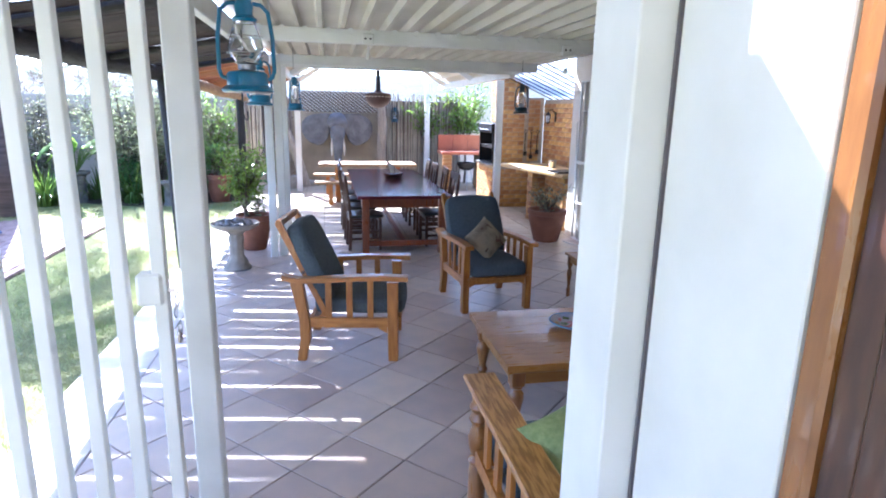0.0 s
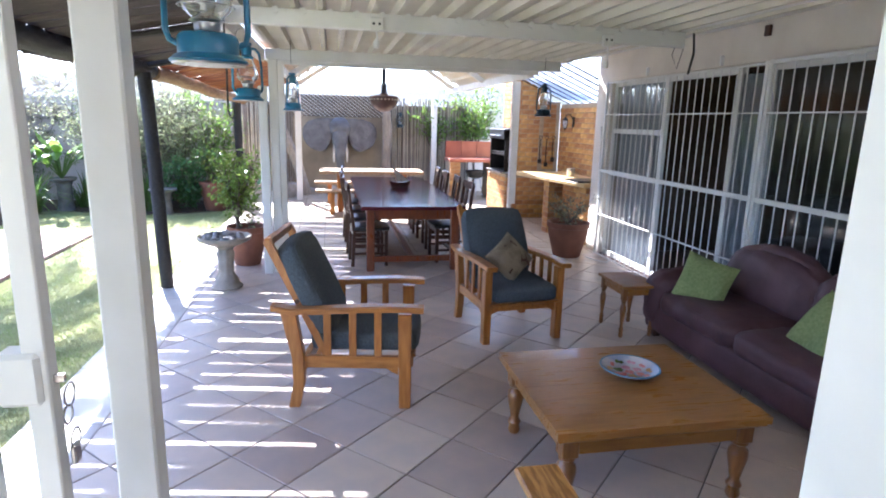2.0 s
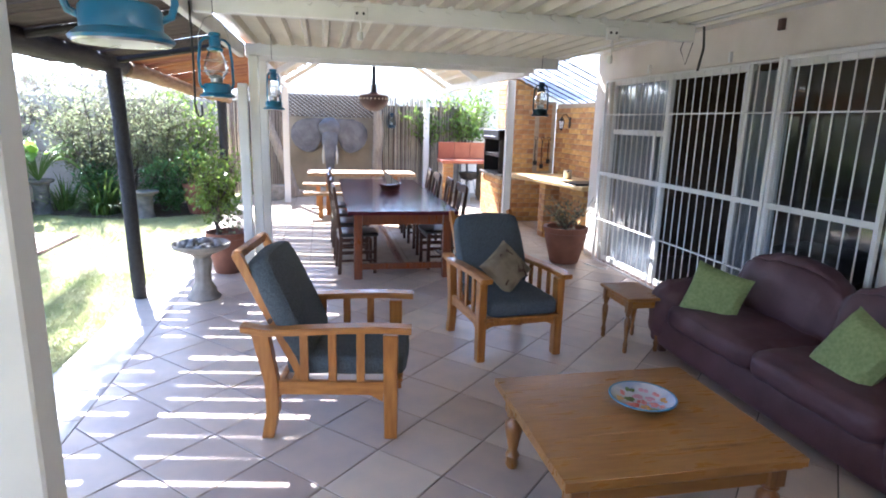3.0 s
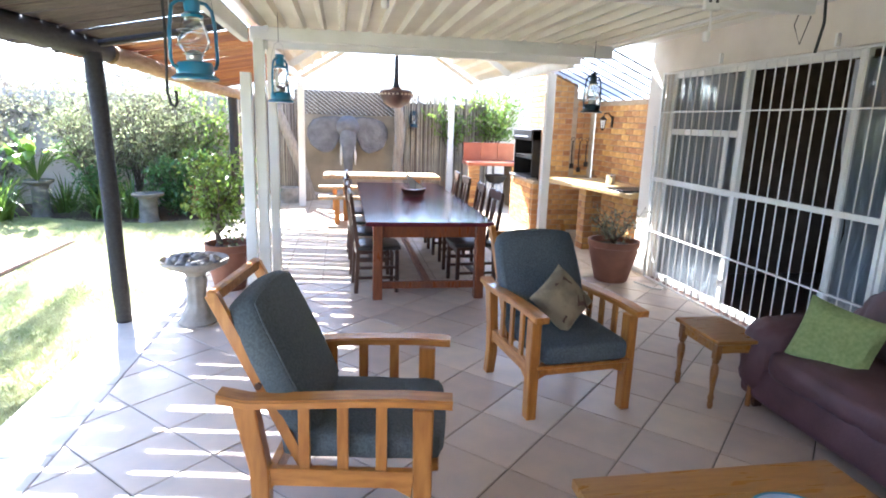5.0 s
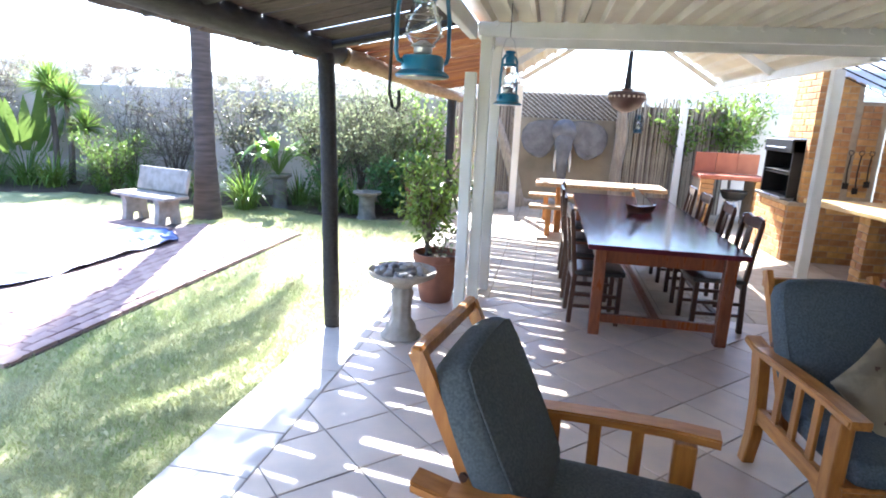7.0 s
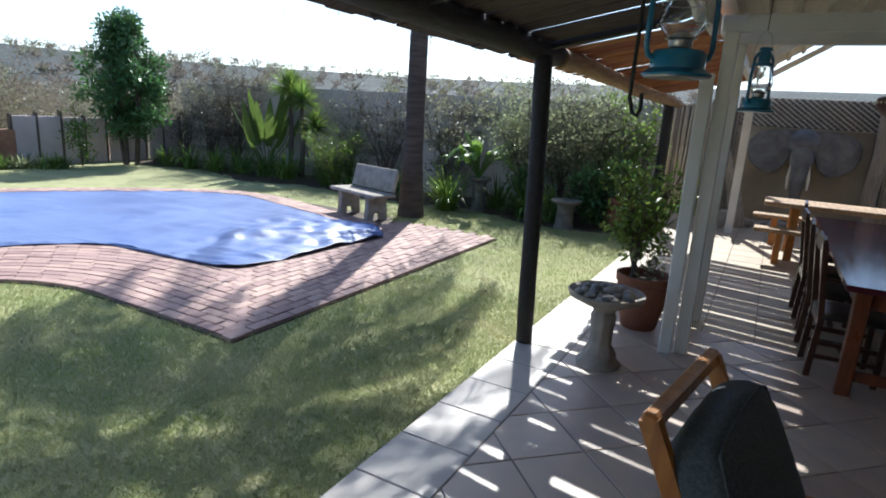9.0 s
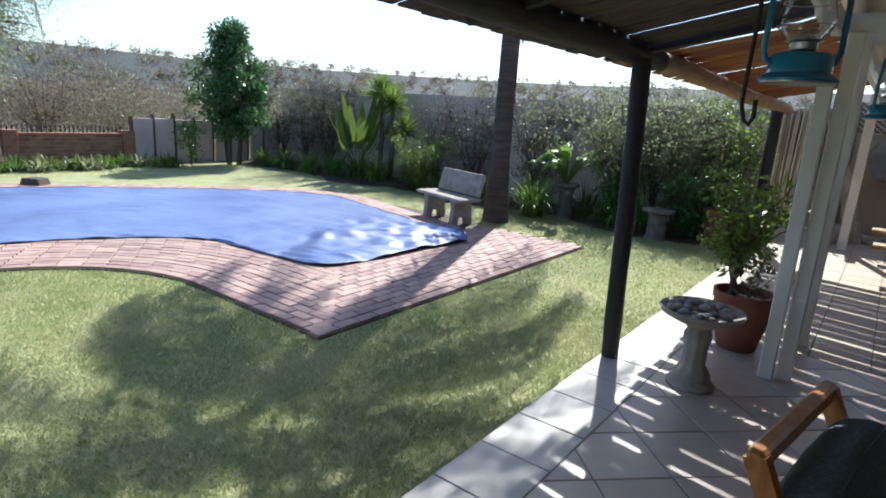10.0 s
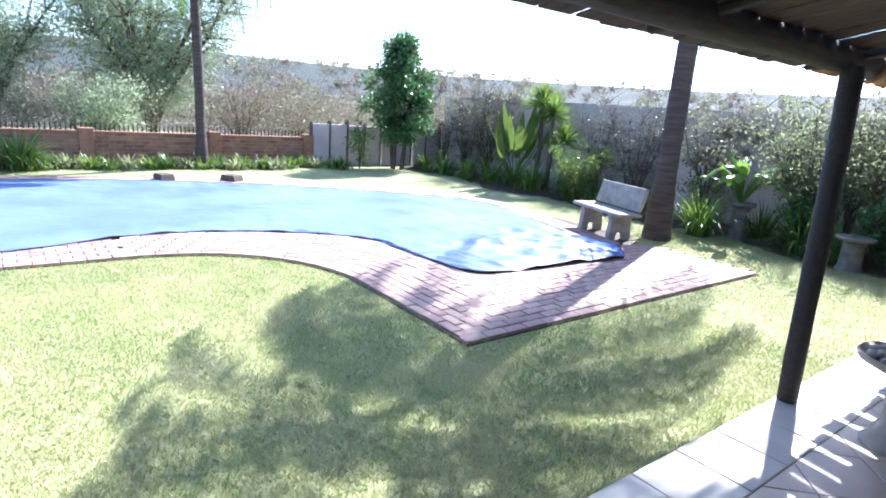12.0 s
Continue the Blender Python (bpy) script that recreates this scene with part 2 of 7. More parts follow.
DARKTEAL = mat("dark_teal_enamel", (0.012, 0.045, 0.065), (0.008, 0.03, 0.045), 0.35, scale=6, bump=0.05)
# terracotta as it looks in shade, the shade mixed into the colour
SHADEDCLAY = mat("shaded_glazed_clay", (0.10, 0.05, 0.045), (0.06, 0.03, 0.028), 0.4, scale=6, bump=0.1)
CANVAS = mat("sail_cloth", (0.60, 0.57, 0.50), None, 0.9)


# ---- mesh helpers ----
def link_mesh(name, bm, material, smooth=False):
    me = bpy.data.meshes.new(name)
    bm.to_mesh(me)
    bm.free()
    for m in (material if isinstance(material, (list, tuple)) else [material]):
        me.materials.append(m)
    if smooth:
        me.polygons.foreach_set("use_smooth", [True] * len(me.polygons))
        me.set_sharp_from_angle(angle=radians(40))
    return me


def part(name, bm, material, parent=None, label="", smooth=False, at=None):
    ob = new(name, link_mesh(name, bm, material, smooth))
    ob.parent = parent
    if at is not None:
        ob.matrix_basis = at
    if label:
        ob["label"] = label
    return ob


def thing(name, m, label, category, group="", kind=""):
    ob = new(name)
    ob.empty_display_size = 0.1
    ob.matrix_basis = m
    return tagged(ob, label, category, group, kind)


def solid(name, bm, material, label, category, group="", kind="", smooth=False):
    return tagged(part(name, bm, material, None, "", smooth), label, category, group, kind)


def box(bm, x0, y0, z0, x1, y1, z1, bev=0.0, seg=1, m=None):
    vs = [bm.verts.new((x, y, z)) for x in (x0, x1) for y in (y0, y1) for z in (z0, z1)]
    fs = [bm.faces.new([vs[i] for i in f]) for f in ((0, 1, 3, 2), (4, 6, 7, 5), (0, 4, 5, 1), (2, 3, 7, 6), (0, 2, 6, 4), (1, 5, 7, 3))]
    got = vs
    if bev:
        es = {e for f in fs for e in f.edges}
        res = bmesh.ops.bevel(bm, geom=list(es), offset=bev, segments=seg, profile=0.5, affect="EDGES")
        got = list({v for f in res["faces"] for v in f.verts} | {v for v in vs if v.is_valid})
    if m is not None:
        bmesh.ops.transform(bm, matrix=m, verts=got)
    return got


def bx(*a, **k):
    bm = bmesh.new()
    box(bm, *a, **k)
    return bm


def tube(bm, pts, radii, n=8, caps=True):
    pts = [Vector(p) for p in pts]
    if not isinstance(radii, (list, tuple)):
        radii = [radii] * len(pts)
    rings, side = [], None
    for i, p in enumerate(pts):
        d = (pts[min(i + 1, len(pts) - 1)] - pts[max(i - 1, 0)]).normalized()
        if side is None:
            side = d.orthogonal().normalized()
        side = (side - d * side.dot(d)).normalized()
        up = d.cross(side)
        rings.append([bm.verts.new(p + radii[i] * (math.cos(a) * side + math.sin(a) * up)) for a in (2 * math.pi * k / n for k in range(n))])
    for a, b in zip(rings, rings[1:]):
        for k in range(n):
            bm.faces.new((a[k], a[(k + 1) % n], b[(k + 1) % n], b[k]))
    if caps:
        bm.faces.new(rings[0][::-1])
        bm.faces.new(rings[-1])


def tb(pts, radii, n=8):
    bm = bmesh.new()
    tube(bm, pts, radii, n)
    return bm


def lathe(bm, profile, n=24, cx=0.0, cy=0.0, wob=None, caps=True):
    rings = []
    for r, z in profile:
        rings.append([bm.verts.new((cx + r * (wob(a, z) if wob else 1) * math.cos(a), cy + r * (wob(a, z) if wob else 1) * math.sin(a), z)) for a in (2 * math.pi * k / n for k in range(n))])
    for a, b in zip(rings, rings[1:]):
        for k in range(n):
            bm.faces.new((a[k], a[(k + 1) % n], b[(k + 1) % n], b[k]))
    if caps:
        bm.faces.new(rings[0][::-1])
        bm.faces.new(rings[-1])


def lt(profile, n=24, **k):
    bm = bmesh.new()
    lathe(bm, profile, n, **k)
    return bm


def extrude_poly(bm, poly, lo, hi, axis="y"):
    """A closed outline in the plane across axis, carried from lo to hi."""
    def at(u, v, w):
        return {"y": (u, w, v), "x": (w, u, v), "z": (u, v, w)}[axis]
    a = [bm.verts.new(at(u, v, lo)) for u, v in poly]
    b = [bm.verts.new(at(u, v, hi)) for u, v in poly]
    bm.faces.new(a)
    bm.faces.new(b[::-1])
    for i in range(len(poly)):
        j = (i + 1) % len(poly)
        bm.faces.new((a[i], b[i], b[j], a[j]))
    bmesh.ops.recalc_face_normals(bm, faces=bm.faces)


def ex(poly, lo, hi, axis="y", bev=0.0):
    bm = bmesh.new()
    extrude_poly(bm, poly, lo, hi, axis)
    if bev:
        bmesh.ops.bevel(bm, geom=list(bm.edges), offset=bev, segments=1, affect="EDGES")
    return bm


def quads(name, verts, faces, material, parent=None, smooth=False):
    me = bpy.data.meshes.new(name)
    me.from_pydata(verts, [], faces)
    me.materials.append(material)
    if smooth:
        me.polygons.foreach_set("use_smooth", [True] * len(me.polygons))
    ob = new(name, me)
    ob.parent = parent
    return ob


def pillow(w, d, h, n=12, pinch=0.0):
    """A stuffed cushion, flat in xy, that thins to a seam at its rim."""
    bm = bmesh.new()
    top, bot = {}, {}
    for i in range(n + 1):
        for j in range(n + 1):
            u, v = 2 * i / n - 1, 2 * j / n - 1
            k = (max(0, 1 - u ** 4) * max(0, 1 - v ** 4)) ** 0.5
            su = u * (1 - pinch * (1 - v * v)) if pinch else u
            sv = v * (1 - pinch * (1 - u * u)) if pinch else v
            p = Vector((su * w / 2, sv * d / 2, 0))
            z = h / 2 * k * (1 + 0.12 * noise.noise(Vector((u * 2, v * 2, w))))
            top[i, j] = bm.verts.new(p + Vector((0, 0, z)))
            bot[i, j] = top[i, j] if k == 0 else bm.verts.new(p - Vector((0, 0, z)))
    for i in range(n):
        for j in range(n):
            for g, flip in ((top, False), (bot, True)):
                q = [g[i, j], g[i + 1, j], g[i + 1, j + 1], g[i, j + 1]]
                bm.faces.new(q[::-1] if flip else q)
    return bm


def puffed(x0, y0, z0, x1, y1, z1, bev, swell=0.015, seed=0.0):
    """A rounded upholstered block whose faces swell a little."""
    bm = bmesh.new()
    nx, c = 7, Vector(((x0 + x1) / 2, (y0 + y1) / 2, (z0 + z1) / 2))
    h = Vector((x1 - x0, y1 - y0, z1 - z0)) / 2
    bmesh.ops.create_cube(bm, size=2)
    bmesh.ops.subdivide_edges(bm, edges=list(bm.edges), cuts=nx, use_grid_fill=True)
    for v in bm.verts:
        p = Vector([a * b for a, b in zip(v.co, h)])
        core = Vector([max(-(b - bev), min(b - bev, a)) for a, b in zip(p, h)])
        d = p - core
        q = core + d.normalized() * bev if d.length > 1e-6 else p
        u = v.co
        s = (1 - u.x ** 2) * (1 - u.y ** 2) + (1 - u.y ** 2) * (1 - u.z ** 2) + (1 - u.x ** 2) * (1 - u.z ** 2)
        q += u.normalized() * swell * s
        q += Vector((0, 0, 1)) * 0.35 * swell * noise.noise(q * 7 + Vector((seed, 0, 0)))
        v.co = c + q
    return bm


def sheet_grid(fn, nu, nv):
    bm = bmesh.new()
    g = [[bm.verts.new(fn(i / nu, j / nv)) for j in range(nv + 1)] for i in range(nu + 1)]
    for i in range(nu):
        for j in range(nv):
            bm.faces.new((g[i][j], g[i + 1][j], g[i + 1][j + 1], g[i][j + 1]))
    return bm


# ---- setting: ground, terrace, walls, roofs ----
def ground_z(x, y):
    r = math.hypot(x + 3, y - 6)
    z = -0.06
    if r > 24:
        k = min((r - 24) / 60, 1)
        z -= 2.2 * k * k * (3 - 2 * k)
    if r > 85:
        k = min((r - 85) / 380, 1)
        z += (27 + 5 * noise.noise(Vector((x, y, 0)) * 0.004)) * k * k * (3 - 2 * k)
    return z


def build_ground():
    rs = [0, 2, 4, 6, 8, 10, 12, 15, 18, 22, 27, 34, 44, 58, 75, 95, 120, 150, 190, 240, 300, 370, 450, 560, 800, 1400, 2600]
    bm = bmesh.new()
    n = 96
    c = bm.verts.new((-3, 6, -0.06))
    prev = None
    for r in rs[1:]:
        ring = []
        for k in range(n):
            a = 2 * math.pi * k / n
            x, y = -3 + r * math.cos(a), 6 + r * math.sin(a)
            ring.append(bm.verts.new((x, y, ground_z(x, y))))
        for k in range(n):
            j = (k + 1) % n
            f = bm.faces.new((c, ring[k], ring[j]) if prev is None else (prev[k], ring[k], ring[j], prev[j]))
            f.material_index = 0 if r < 24 else (1 if r < 200 else 2)
        prev = ring
    solid("ground", bm, [GRASSGROUND, BUSH, HAZE], "dry winter lawn running out into bushveld and a hazy ridge", "ground", kind="structure", smooth=True)


build_ground()

# terrace base slabs under the tiles
solid("floor", bx(-1.29, 0.9, -0.16, 3.98, 8.0, -0.006), GROUT, "dark grouted bed of the tiled patio floor", "floor", kind="structure")
floor_ob = bpy.data.objects["floor"]
terrace = solid("floor_terrace", bx(-1.29, 8.002, -0.16, 5.2, 15.3, -0.006), BGROUT, "sandy jointed bed of the paved braai terrace", "floor", kind="structure")
solid("floor_indoor", bx(-1.6, -3.5, -0.16, 2.2, 0.898, -0.002), BEIGE, "plain tiled floor inside the house doorway", "floor", kind="structure")

# house wall beside the patio, with the wide opening of the sliding doors
WX = 3.98
solid("wall_house_east", bx(WX, 0.9, -0.1, WX + 0.24, 4.05, 2.95), PLASTER, "cream plastered house wall beside the sliding doors", "wall", kind="structure")
solid("wall_house_pier", bx(WX, 7.95, -0.1, WX + 0.24, 8.32, 2.95), PLASTER, "cream plastered pier at the end of the house wall", "wall", kind="structure")
solid("wall_house_lintel", bx(WX, 4.05, 2.27, WX + 0.24, 7.95, 2.95), PLASTER, "cream plastered lintel above the sliding doors", "wall", kind="structure")
solid("wall_house_north", bx(WX + 0.24, 8.08, -0.1, 7.4, 8.32, 2.95), PLASTER, "cream plastered end wall of the house", "wall", kind="structure")
# wall with the doorway that the camera leaves by
dw = bmesh.new()
box(dw, 0.99, 1.1, -0.1, WX, 1.3, 2.95, bev=0.004)
box(dw, -1.6, 1.1, 2.62, 0.99, 1.3, 2.95)
box(dw, -1.84, 1.302, -0.1, -1.6, 1.5, 2.95)
solid("wall_doorway", dw, WHITE, "white plastered wall round the open doorway to the patio", "wall", kind="structure")
# unseen walls; the wide west opening is added to light the door leaf
iw = bmesh.new()
box(iw, -1.84, -3.7, -0.1, -1.6, -2.9, 2.95)
box(iw, -1.84, -2.9, -0.1, -1.6, 1.3, 0.35)
box(iw, -1.84, -2.9, 2.5, -1.6, 1.3, 2.95)
box(iw, -1.6, -3.7, -0.1, 2.2, -3.5, 2.95)
box(iw, 2.2, -3.7, -0.1, 2.4, 1.1, 2.95)
solid("wall_indoor", iw, WHITE, "unseen white inner walls, left open on the west to admit light", "wall", kind="structure")
solid("ceiling_indoor", bx(-1.84, -3.7, 2.95, 2.4, 1.1, 3.05), WHITE, "plain white ceiling inside the house", "ceiling", kind="structure")

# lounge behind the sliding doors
# dark walls, ceiling and floor stand in for the dimness of the room
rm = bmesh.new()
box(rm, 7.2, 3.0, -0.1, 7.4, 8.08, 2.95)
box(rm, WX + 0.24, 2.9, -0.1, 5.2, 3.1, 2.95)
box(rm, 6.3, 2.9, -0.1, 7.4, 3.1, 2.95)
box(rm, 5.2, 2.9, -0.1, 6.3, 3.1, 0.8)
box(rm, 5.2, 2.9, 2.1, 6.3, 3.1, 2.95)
# dark lining added over the cream plaster to keep this side dim
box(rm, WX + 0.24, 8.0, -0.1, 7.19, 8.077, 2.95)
solid("wall_lounge", rm, ROOMWALL, "lounge walls behind the sliding doors, darkened to look dim", "wall", kind="structure")
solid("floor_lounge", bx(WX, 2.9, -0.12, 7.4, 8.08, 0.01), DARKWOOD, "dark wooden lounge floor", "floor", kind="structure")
solid("ceiling_lounge", bx(WX + 0.24, 2.9, 2.951, 7.4, 8.3, 3.05), ROOMWALL, "lounge ceiling, darkened to look dim", "ceiling", kind="structure")


# corrugated roof sheets
def rib_sheet(name, x0, x1, y0, y1, z_at, pitch, depth, material, label, flat=0.62, thick=0.004):
    """Trapezoid ribs that run along y; z_at gives the height at x, y."""
    prof, x = [], x0
    while x < x1:
        for u, h in ((0, 0), (flat, 0), (flat + 0.1, 1), (0.9, 1)):
            if x + u * pitch <= x1:
                prof.append((x + u * pitch, h * depth))
        x += pitch
    bm = bmesh.new()
    rows = []
    ys = [y0, (y0 + y1) / 2, y1]
    for off in (0, thick):
        rows.append([[bm.verts.new((px, y, z_at(px, y) - ph + off)) for px, ph in prof] for y in ys])
    for k, r in enumerate(rows):
        for a, b in zip(r, r[1:]):
            for i in range(len(prof) - 1):
                q = (a[i], a[i + 1], b[i + 1], b[i])
                bm.faces.new(q if k else q[::-1])
    for e in (0, -1):
        for i in range(len(prof) - 1):
            bm.faces.new((rows[0][e][i], rows[0][e][i + 1], rows[1][e][i + 1], rows[1][e][i]))
    return solid(name, bm, material, label, "roof", kind="structure")


rib_sheet("roof_patio", -0.3, 3.2, 1.42, 7.98, lambda x, y: 2.47 + 0.002 * (y - 4), 0.175, 0.05, CREAM, "cream painted ribbed metal patio roof")
rib_sheet("roof_terrace", -0.24, 3.1, 7.8, 9.1, lambda x, y: 2.535, 0.175, 0.045, CREAM, "lower strip of ribbed metal roofing", flat=0.4)
rib_sheet("roof_gable_west", -0.3, 1.41, 8.4, 13.3, lambda x, y: 2.44 + 0.62 * (x + 0.3), 0.175, 0.04, CREAM, "ribbed metal west slope of the terrace gable roof")
rib_sheet("roof_gable_east", 1.41, 3.12, 8.4, 13.3, lambda x, y: 2.44 + 0.62 * (3.12 - x), 0.175, 0.04, CREAM, "ribbed metal east slope of the terrace gable roof")
rib_sheet("roof_braai", 3.2, 4.78, 8.4, 10.92, lambda x, y: 2.09 + 0.42 * (4.7 - x), 0.15, 0.02, POLYCARB, "translucent ribbed sheet sloping down over the braai corner", flat=0.7)
for k in range(9):
    y = 8.45 + k * 0.3
    solid("glazing_bar", tb([(3.22, y, 2.67), (4.76, y, 2.02)], 0.009, 6), BLACKMETAL, "dark glazing bar under the translucent roof", "glazing bar", "braai roof bars", kind="structure")
# eave of the house
solid("ceiling_eave", bx(3.205, 0.9, 2.6, WX, 8.5, 2.64), WHITE, "white boarded eave soffit", "ceiling", kind="structure")
solid("trim_fascia", bx(3.1, 1.3, 2.44, 3.2, 8.5, 2.66, bev=0.006), WHITE, "white fascia board and gutter of the house eave", "fascia", kind="structure")
solid("roof_house", ex([(3.1, 2.66), (7.6, 3.9), (7.6, 3.96), (3.1, 2.72)], 0.8, 8.6, "y"), TERRA, "tiled slope of the house roof", "roof", kind="structure")


# timber: beams and posts
def beam(x0, y0, z0, x1, y1, z1, label, name="beam"):
    return solid(name, bx(x0, y0, z0, x1, y1, z1, bev=0.006), WHITE, label, "beam", "white patio beams", kind="structure")


for y in (2.28, 4.95, 7.4):
    bmo = beam(-0.24, y - 0.03, 2.305, 3.05, y + 0.03, 2.415, "white painted beam under the ribbed patio roof")
    for k in range(18):
        x = -0.24 + 0.175 * (k + 0.78)
        part("roof_clip", ex([(x - 0.022, 2.388), (x + 0.012, 2.375), (x + 0.03, 2.398), (x + 0.018, 2.425), (x - 0.012, 2.42)], y - 0.046, y - 0.031, "y"), WHITE, bmo)
beam(-0.2, 8.24, 2.33, 3.1, 8.31, 2.425, "white painted beam between patio and terrace")
beam(-0.305, 1.3, 2.28, -0.245, 7.36, 2.414, "white painted edge beam of the patio roof")
beam(-0.25, 7.44, 2.3, -0.19, 13.4, 2.42, "white painted edge beam beside the terrace")
beam(2.98, 8.32, 2.3, 3.06, 13.9, 2.4, "white painted side beam over the terrace")
for y in (10.69, 13.2):
    for sx in (-1, 1):
        solid("rafter_gable", ex([(1.41 + sx * 1.66, 2.39), (1.41, 3.42), (1.41, 3.34), (1.41 + sx * 1.55, 2.36)], y - 0.03, y + 0.03, "y"), WHITE, "white painted rafter under the terrace gable roof", "rafter", "gable rafters", kind="structure")


def post(x, y, w, d, h, label):
    return solid("post", bx(x - w / 2, y - d / 2, 0, x + w / 2, y + d / 2, h, bev=0.006), WHITE, label, "post", "white patio posts", kind="structure")


post(-0.098, 2.27, 0.1, 0.09, 2.305, "white painted steel post beside the security gate")
post(-0.27, 7.31, 0.09, 0.07, 2.03, "white painted short post standing against a taller one")
post(-0.165, 7.38, 0.09, 0.08, 2.305, "white painted timber post holding the patio beam")
post(-0.16, 8.27, 0.09, 0.07, 2.33, "white painted timber post at the terrace edge")
post(3.08, 9.1, 0.1, 0.1, 2.3, "white painted timber post beside the braai counter")
post(-0.22, 13.45, 0.12, 0.1, 2.3, "white painted post in front of the elephant fence")
post(2.85, 14.6, 0.12, 0.1, 2.5, "white painted post in front of the stick fence")


# lean-to of dark planks on logs
def log(name, pts, r, material, label, group=""):
    bm = bmesh.new()
    fine = []
    for a, b in zip(pts, pts[1:]):
        for k in range(6):
            fine.append(Vector(a).lerp(Vector(b), k / 6))
    fine.append(Vector(pts[-1]))
    rad = [r * (1 + 0.09 * noise.noise(p * 2.3)) for p in fine]
    fine = [p + Vector((noise.noise(p * 1.3 + Vector((5, 0, 0))), noise.noise(p * 1.3), noise.noise(p * 1.3 + Vector((0, 9, 0))))) * r * 0.3 for p in fine]
    tube(bm, fine, rad, 14)
    return solid(name, bm, material, label, "log", group, kind="structure", smooth=True)


log("log_post", [(-1.22, 6.85, -0.08), (-1.26, 6.87, 1.0), (-1.29, 6.88, 2.1)], 0.062, BLACKLOG, "crooked black stained log post at the lawn edge")
log("log_beam", [(-1.36, 0.4, 2.15), (-1.36, 4.0, 2.15), (-1.36, 7.35, 2.15)], 0.085, BLACKLOG, "black stained log beam under the plank lean-to")
log("log_beam", [(-1.33, 7.36, 2.13), (-1.3, 10, 2.06), (-1.25, 13.1, 2.02)], 0.075, PALELOG, "pale peeled log beam carrying the orange planks")
log("log_post", [(-1.32, 12.7, -0.08), (-1.3, 12.7, 2.0)], 0.075, BLACKLOG, "dark log post in front of the stick fence")


def lean_to(name, y0, y1, material, label, gaps, edge=-0.306):
    t = thing(name, pose(0, 0, 0), label, "roof", kind="structure")
    rnd = random.Random(name)
    y = y0
    while y < y1:
        w = rnd.uniform(0.16, 0.21)
        g = rnd.choice(gaps)
        dz0, dz1 = rnd.uniform(-0.008, 0.008), rnd.uniform(-0.008, 0.008)
        xa, xb = -1.72 + rnd.uniform(-0.03, 0.03), edge
        sk = rnd.uniform(-0.012, 0.012)
        za, zb = 2.12 + dz0, 2.4 + dz1
        bm = bmesh.new()
        vs = [bm.verts.new(p) for p in ((xa, y, za), (xa, y + w, za), (xb, y + w + sk, zb), (xb, y + sk, zb),
                                        (xa, y, za + 0.011), (xa, y + w, za + 0.011), (xb, y + w + sk, zb + 0.011), (xb, y + sk, zb + 0.011))]
        for f in ((0, 1, 2, 3), (7, 6, 5, 4), (0, 4, 5, 1), (1, 5, 6, 2), (2, 6, 7, 3), (3, 7, 4, 0)):
            bm.faces.new([vs[i] for i in f])
        bmesh.ops.recalc_face_normals(bm, faces=bm.faces)
        part("plank", bm, material, t)
        y += w + g


lean_to("roof_lean_to", 1.5, 7.3, PLANK, "dark stained plank lean-to roof with sunlit gaps", (0.009, 0.015, 0.024, 0.036))
lean_to("roof_lean_to_far", 7.45, 13.2, ORANGEPLANK, "orange wooden plank lean-to roof with sunlit gaps", (0.012, 0.026, 0.04, 0.06), -0.251)
for y in (1.6, 3.5, 5.3, 7.0):
    solid("rafter", tb([(-1.6, y, 2.11), (-0.31, y, 2.36)], 0.028, 8), BLACKLOG, "thin dark rafter pole under the planks", "rafter", "lean-to rafters", kind="structure")


# garden walls
solid("wall_garden_north", bx(-14.2, 13.75, -0.3, -1.6, 13.95, 2.0, bev=0.01), GREYWALL, "tall weathered brown-grey plastered garden wall", "wall", kind="structure")
pw = bmesh.new()
for k in range(4):
    box(pw, -14.25, 9.5 + k * 1.07, -0.3, -14.17, 10.52 + k * 1.07, 1.02 - 0.02 * (k % 2), bev=0.008)
panel_wall = solid("wall_garden_panel", pw, PALEWALL, "pale concrete panel wall with slim dark posts", "wall", kind="structure")
for k in range(9):
    part("post", bx(-14.28, 9.46 + k * 0.52, -0.3, -14.14, 9.5 + k * 0.52, 1.06 + 0.05 * (k % 3), bev=0.008), BARK, panel_wall, "dark slim wall post")
bwm = bmesh.new()
box(bwm, -14.36, -8.0, -0.4, -14.2, 9.45, 0.62)
solid("wall_garden_brick", bwm, MORTAR, "low red brick boundary wall topped with spikes", "wall", kind="structure")
WALLBRICK = bpy.data.objects["wall_garden_brick"]
solid("wall_east_boundary", bx(3.7, 15.1, -0.1, 8.5, 15.3, 2.0, bev=0.01), PLASTER, "pale plastered boundary wall behind the braai", "wall", kind="structure")
# brick braai corner: mortar cores that carry the bricks
core = bmesh.new()
box(core, 4.52, 8.325, -0.05, 4.74, 10.9, 2.06)
solid("wall_brick_braai", core, MORTAR, "yellow face brick wall behind the braai counter", "wall", kind="structure")


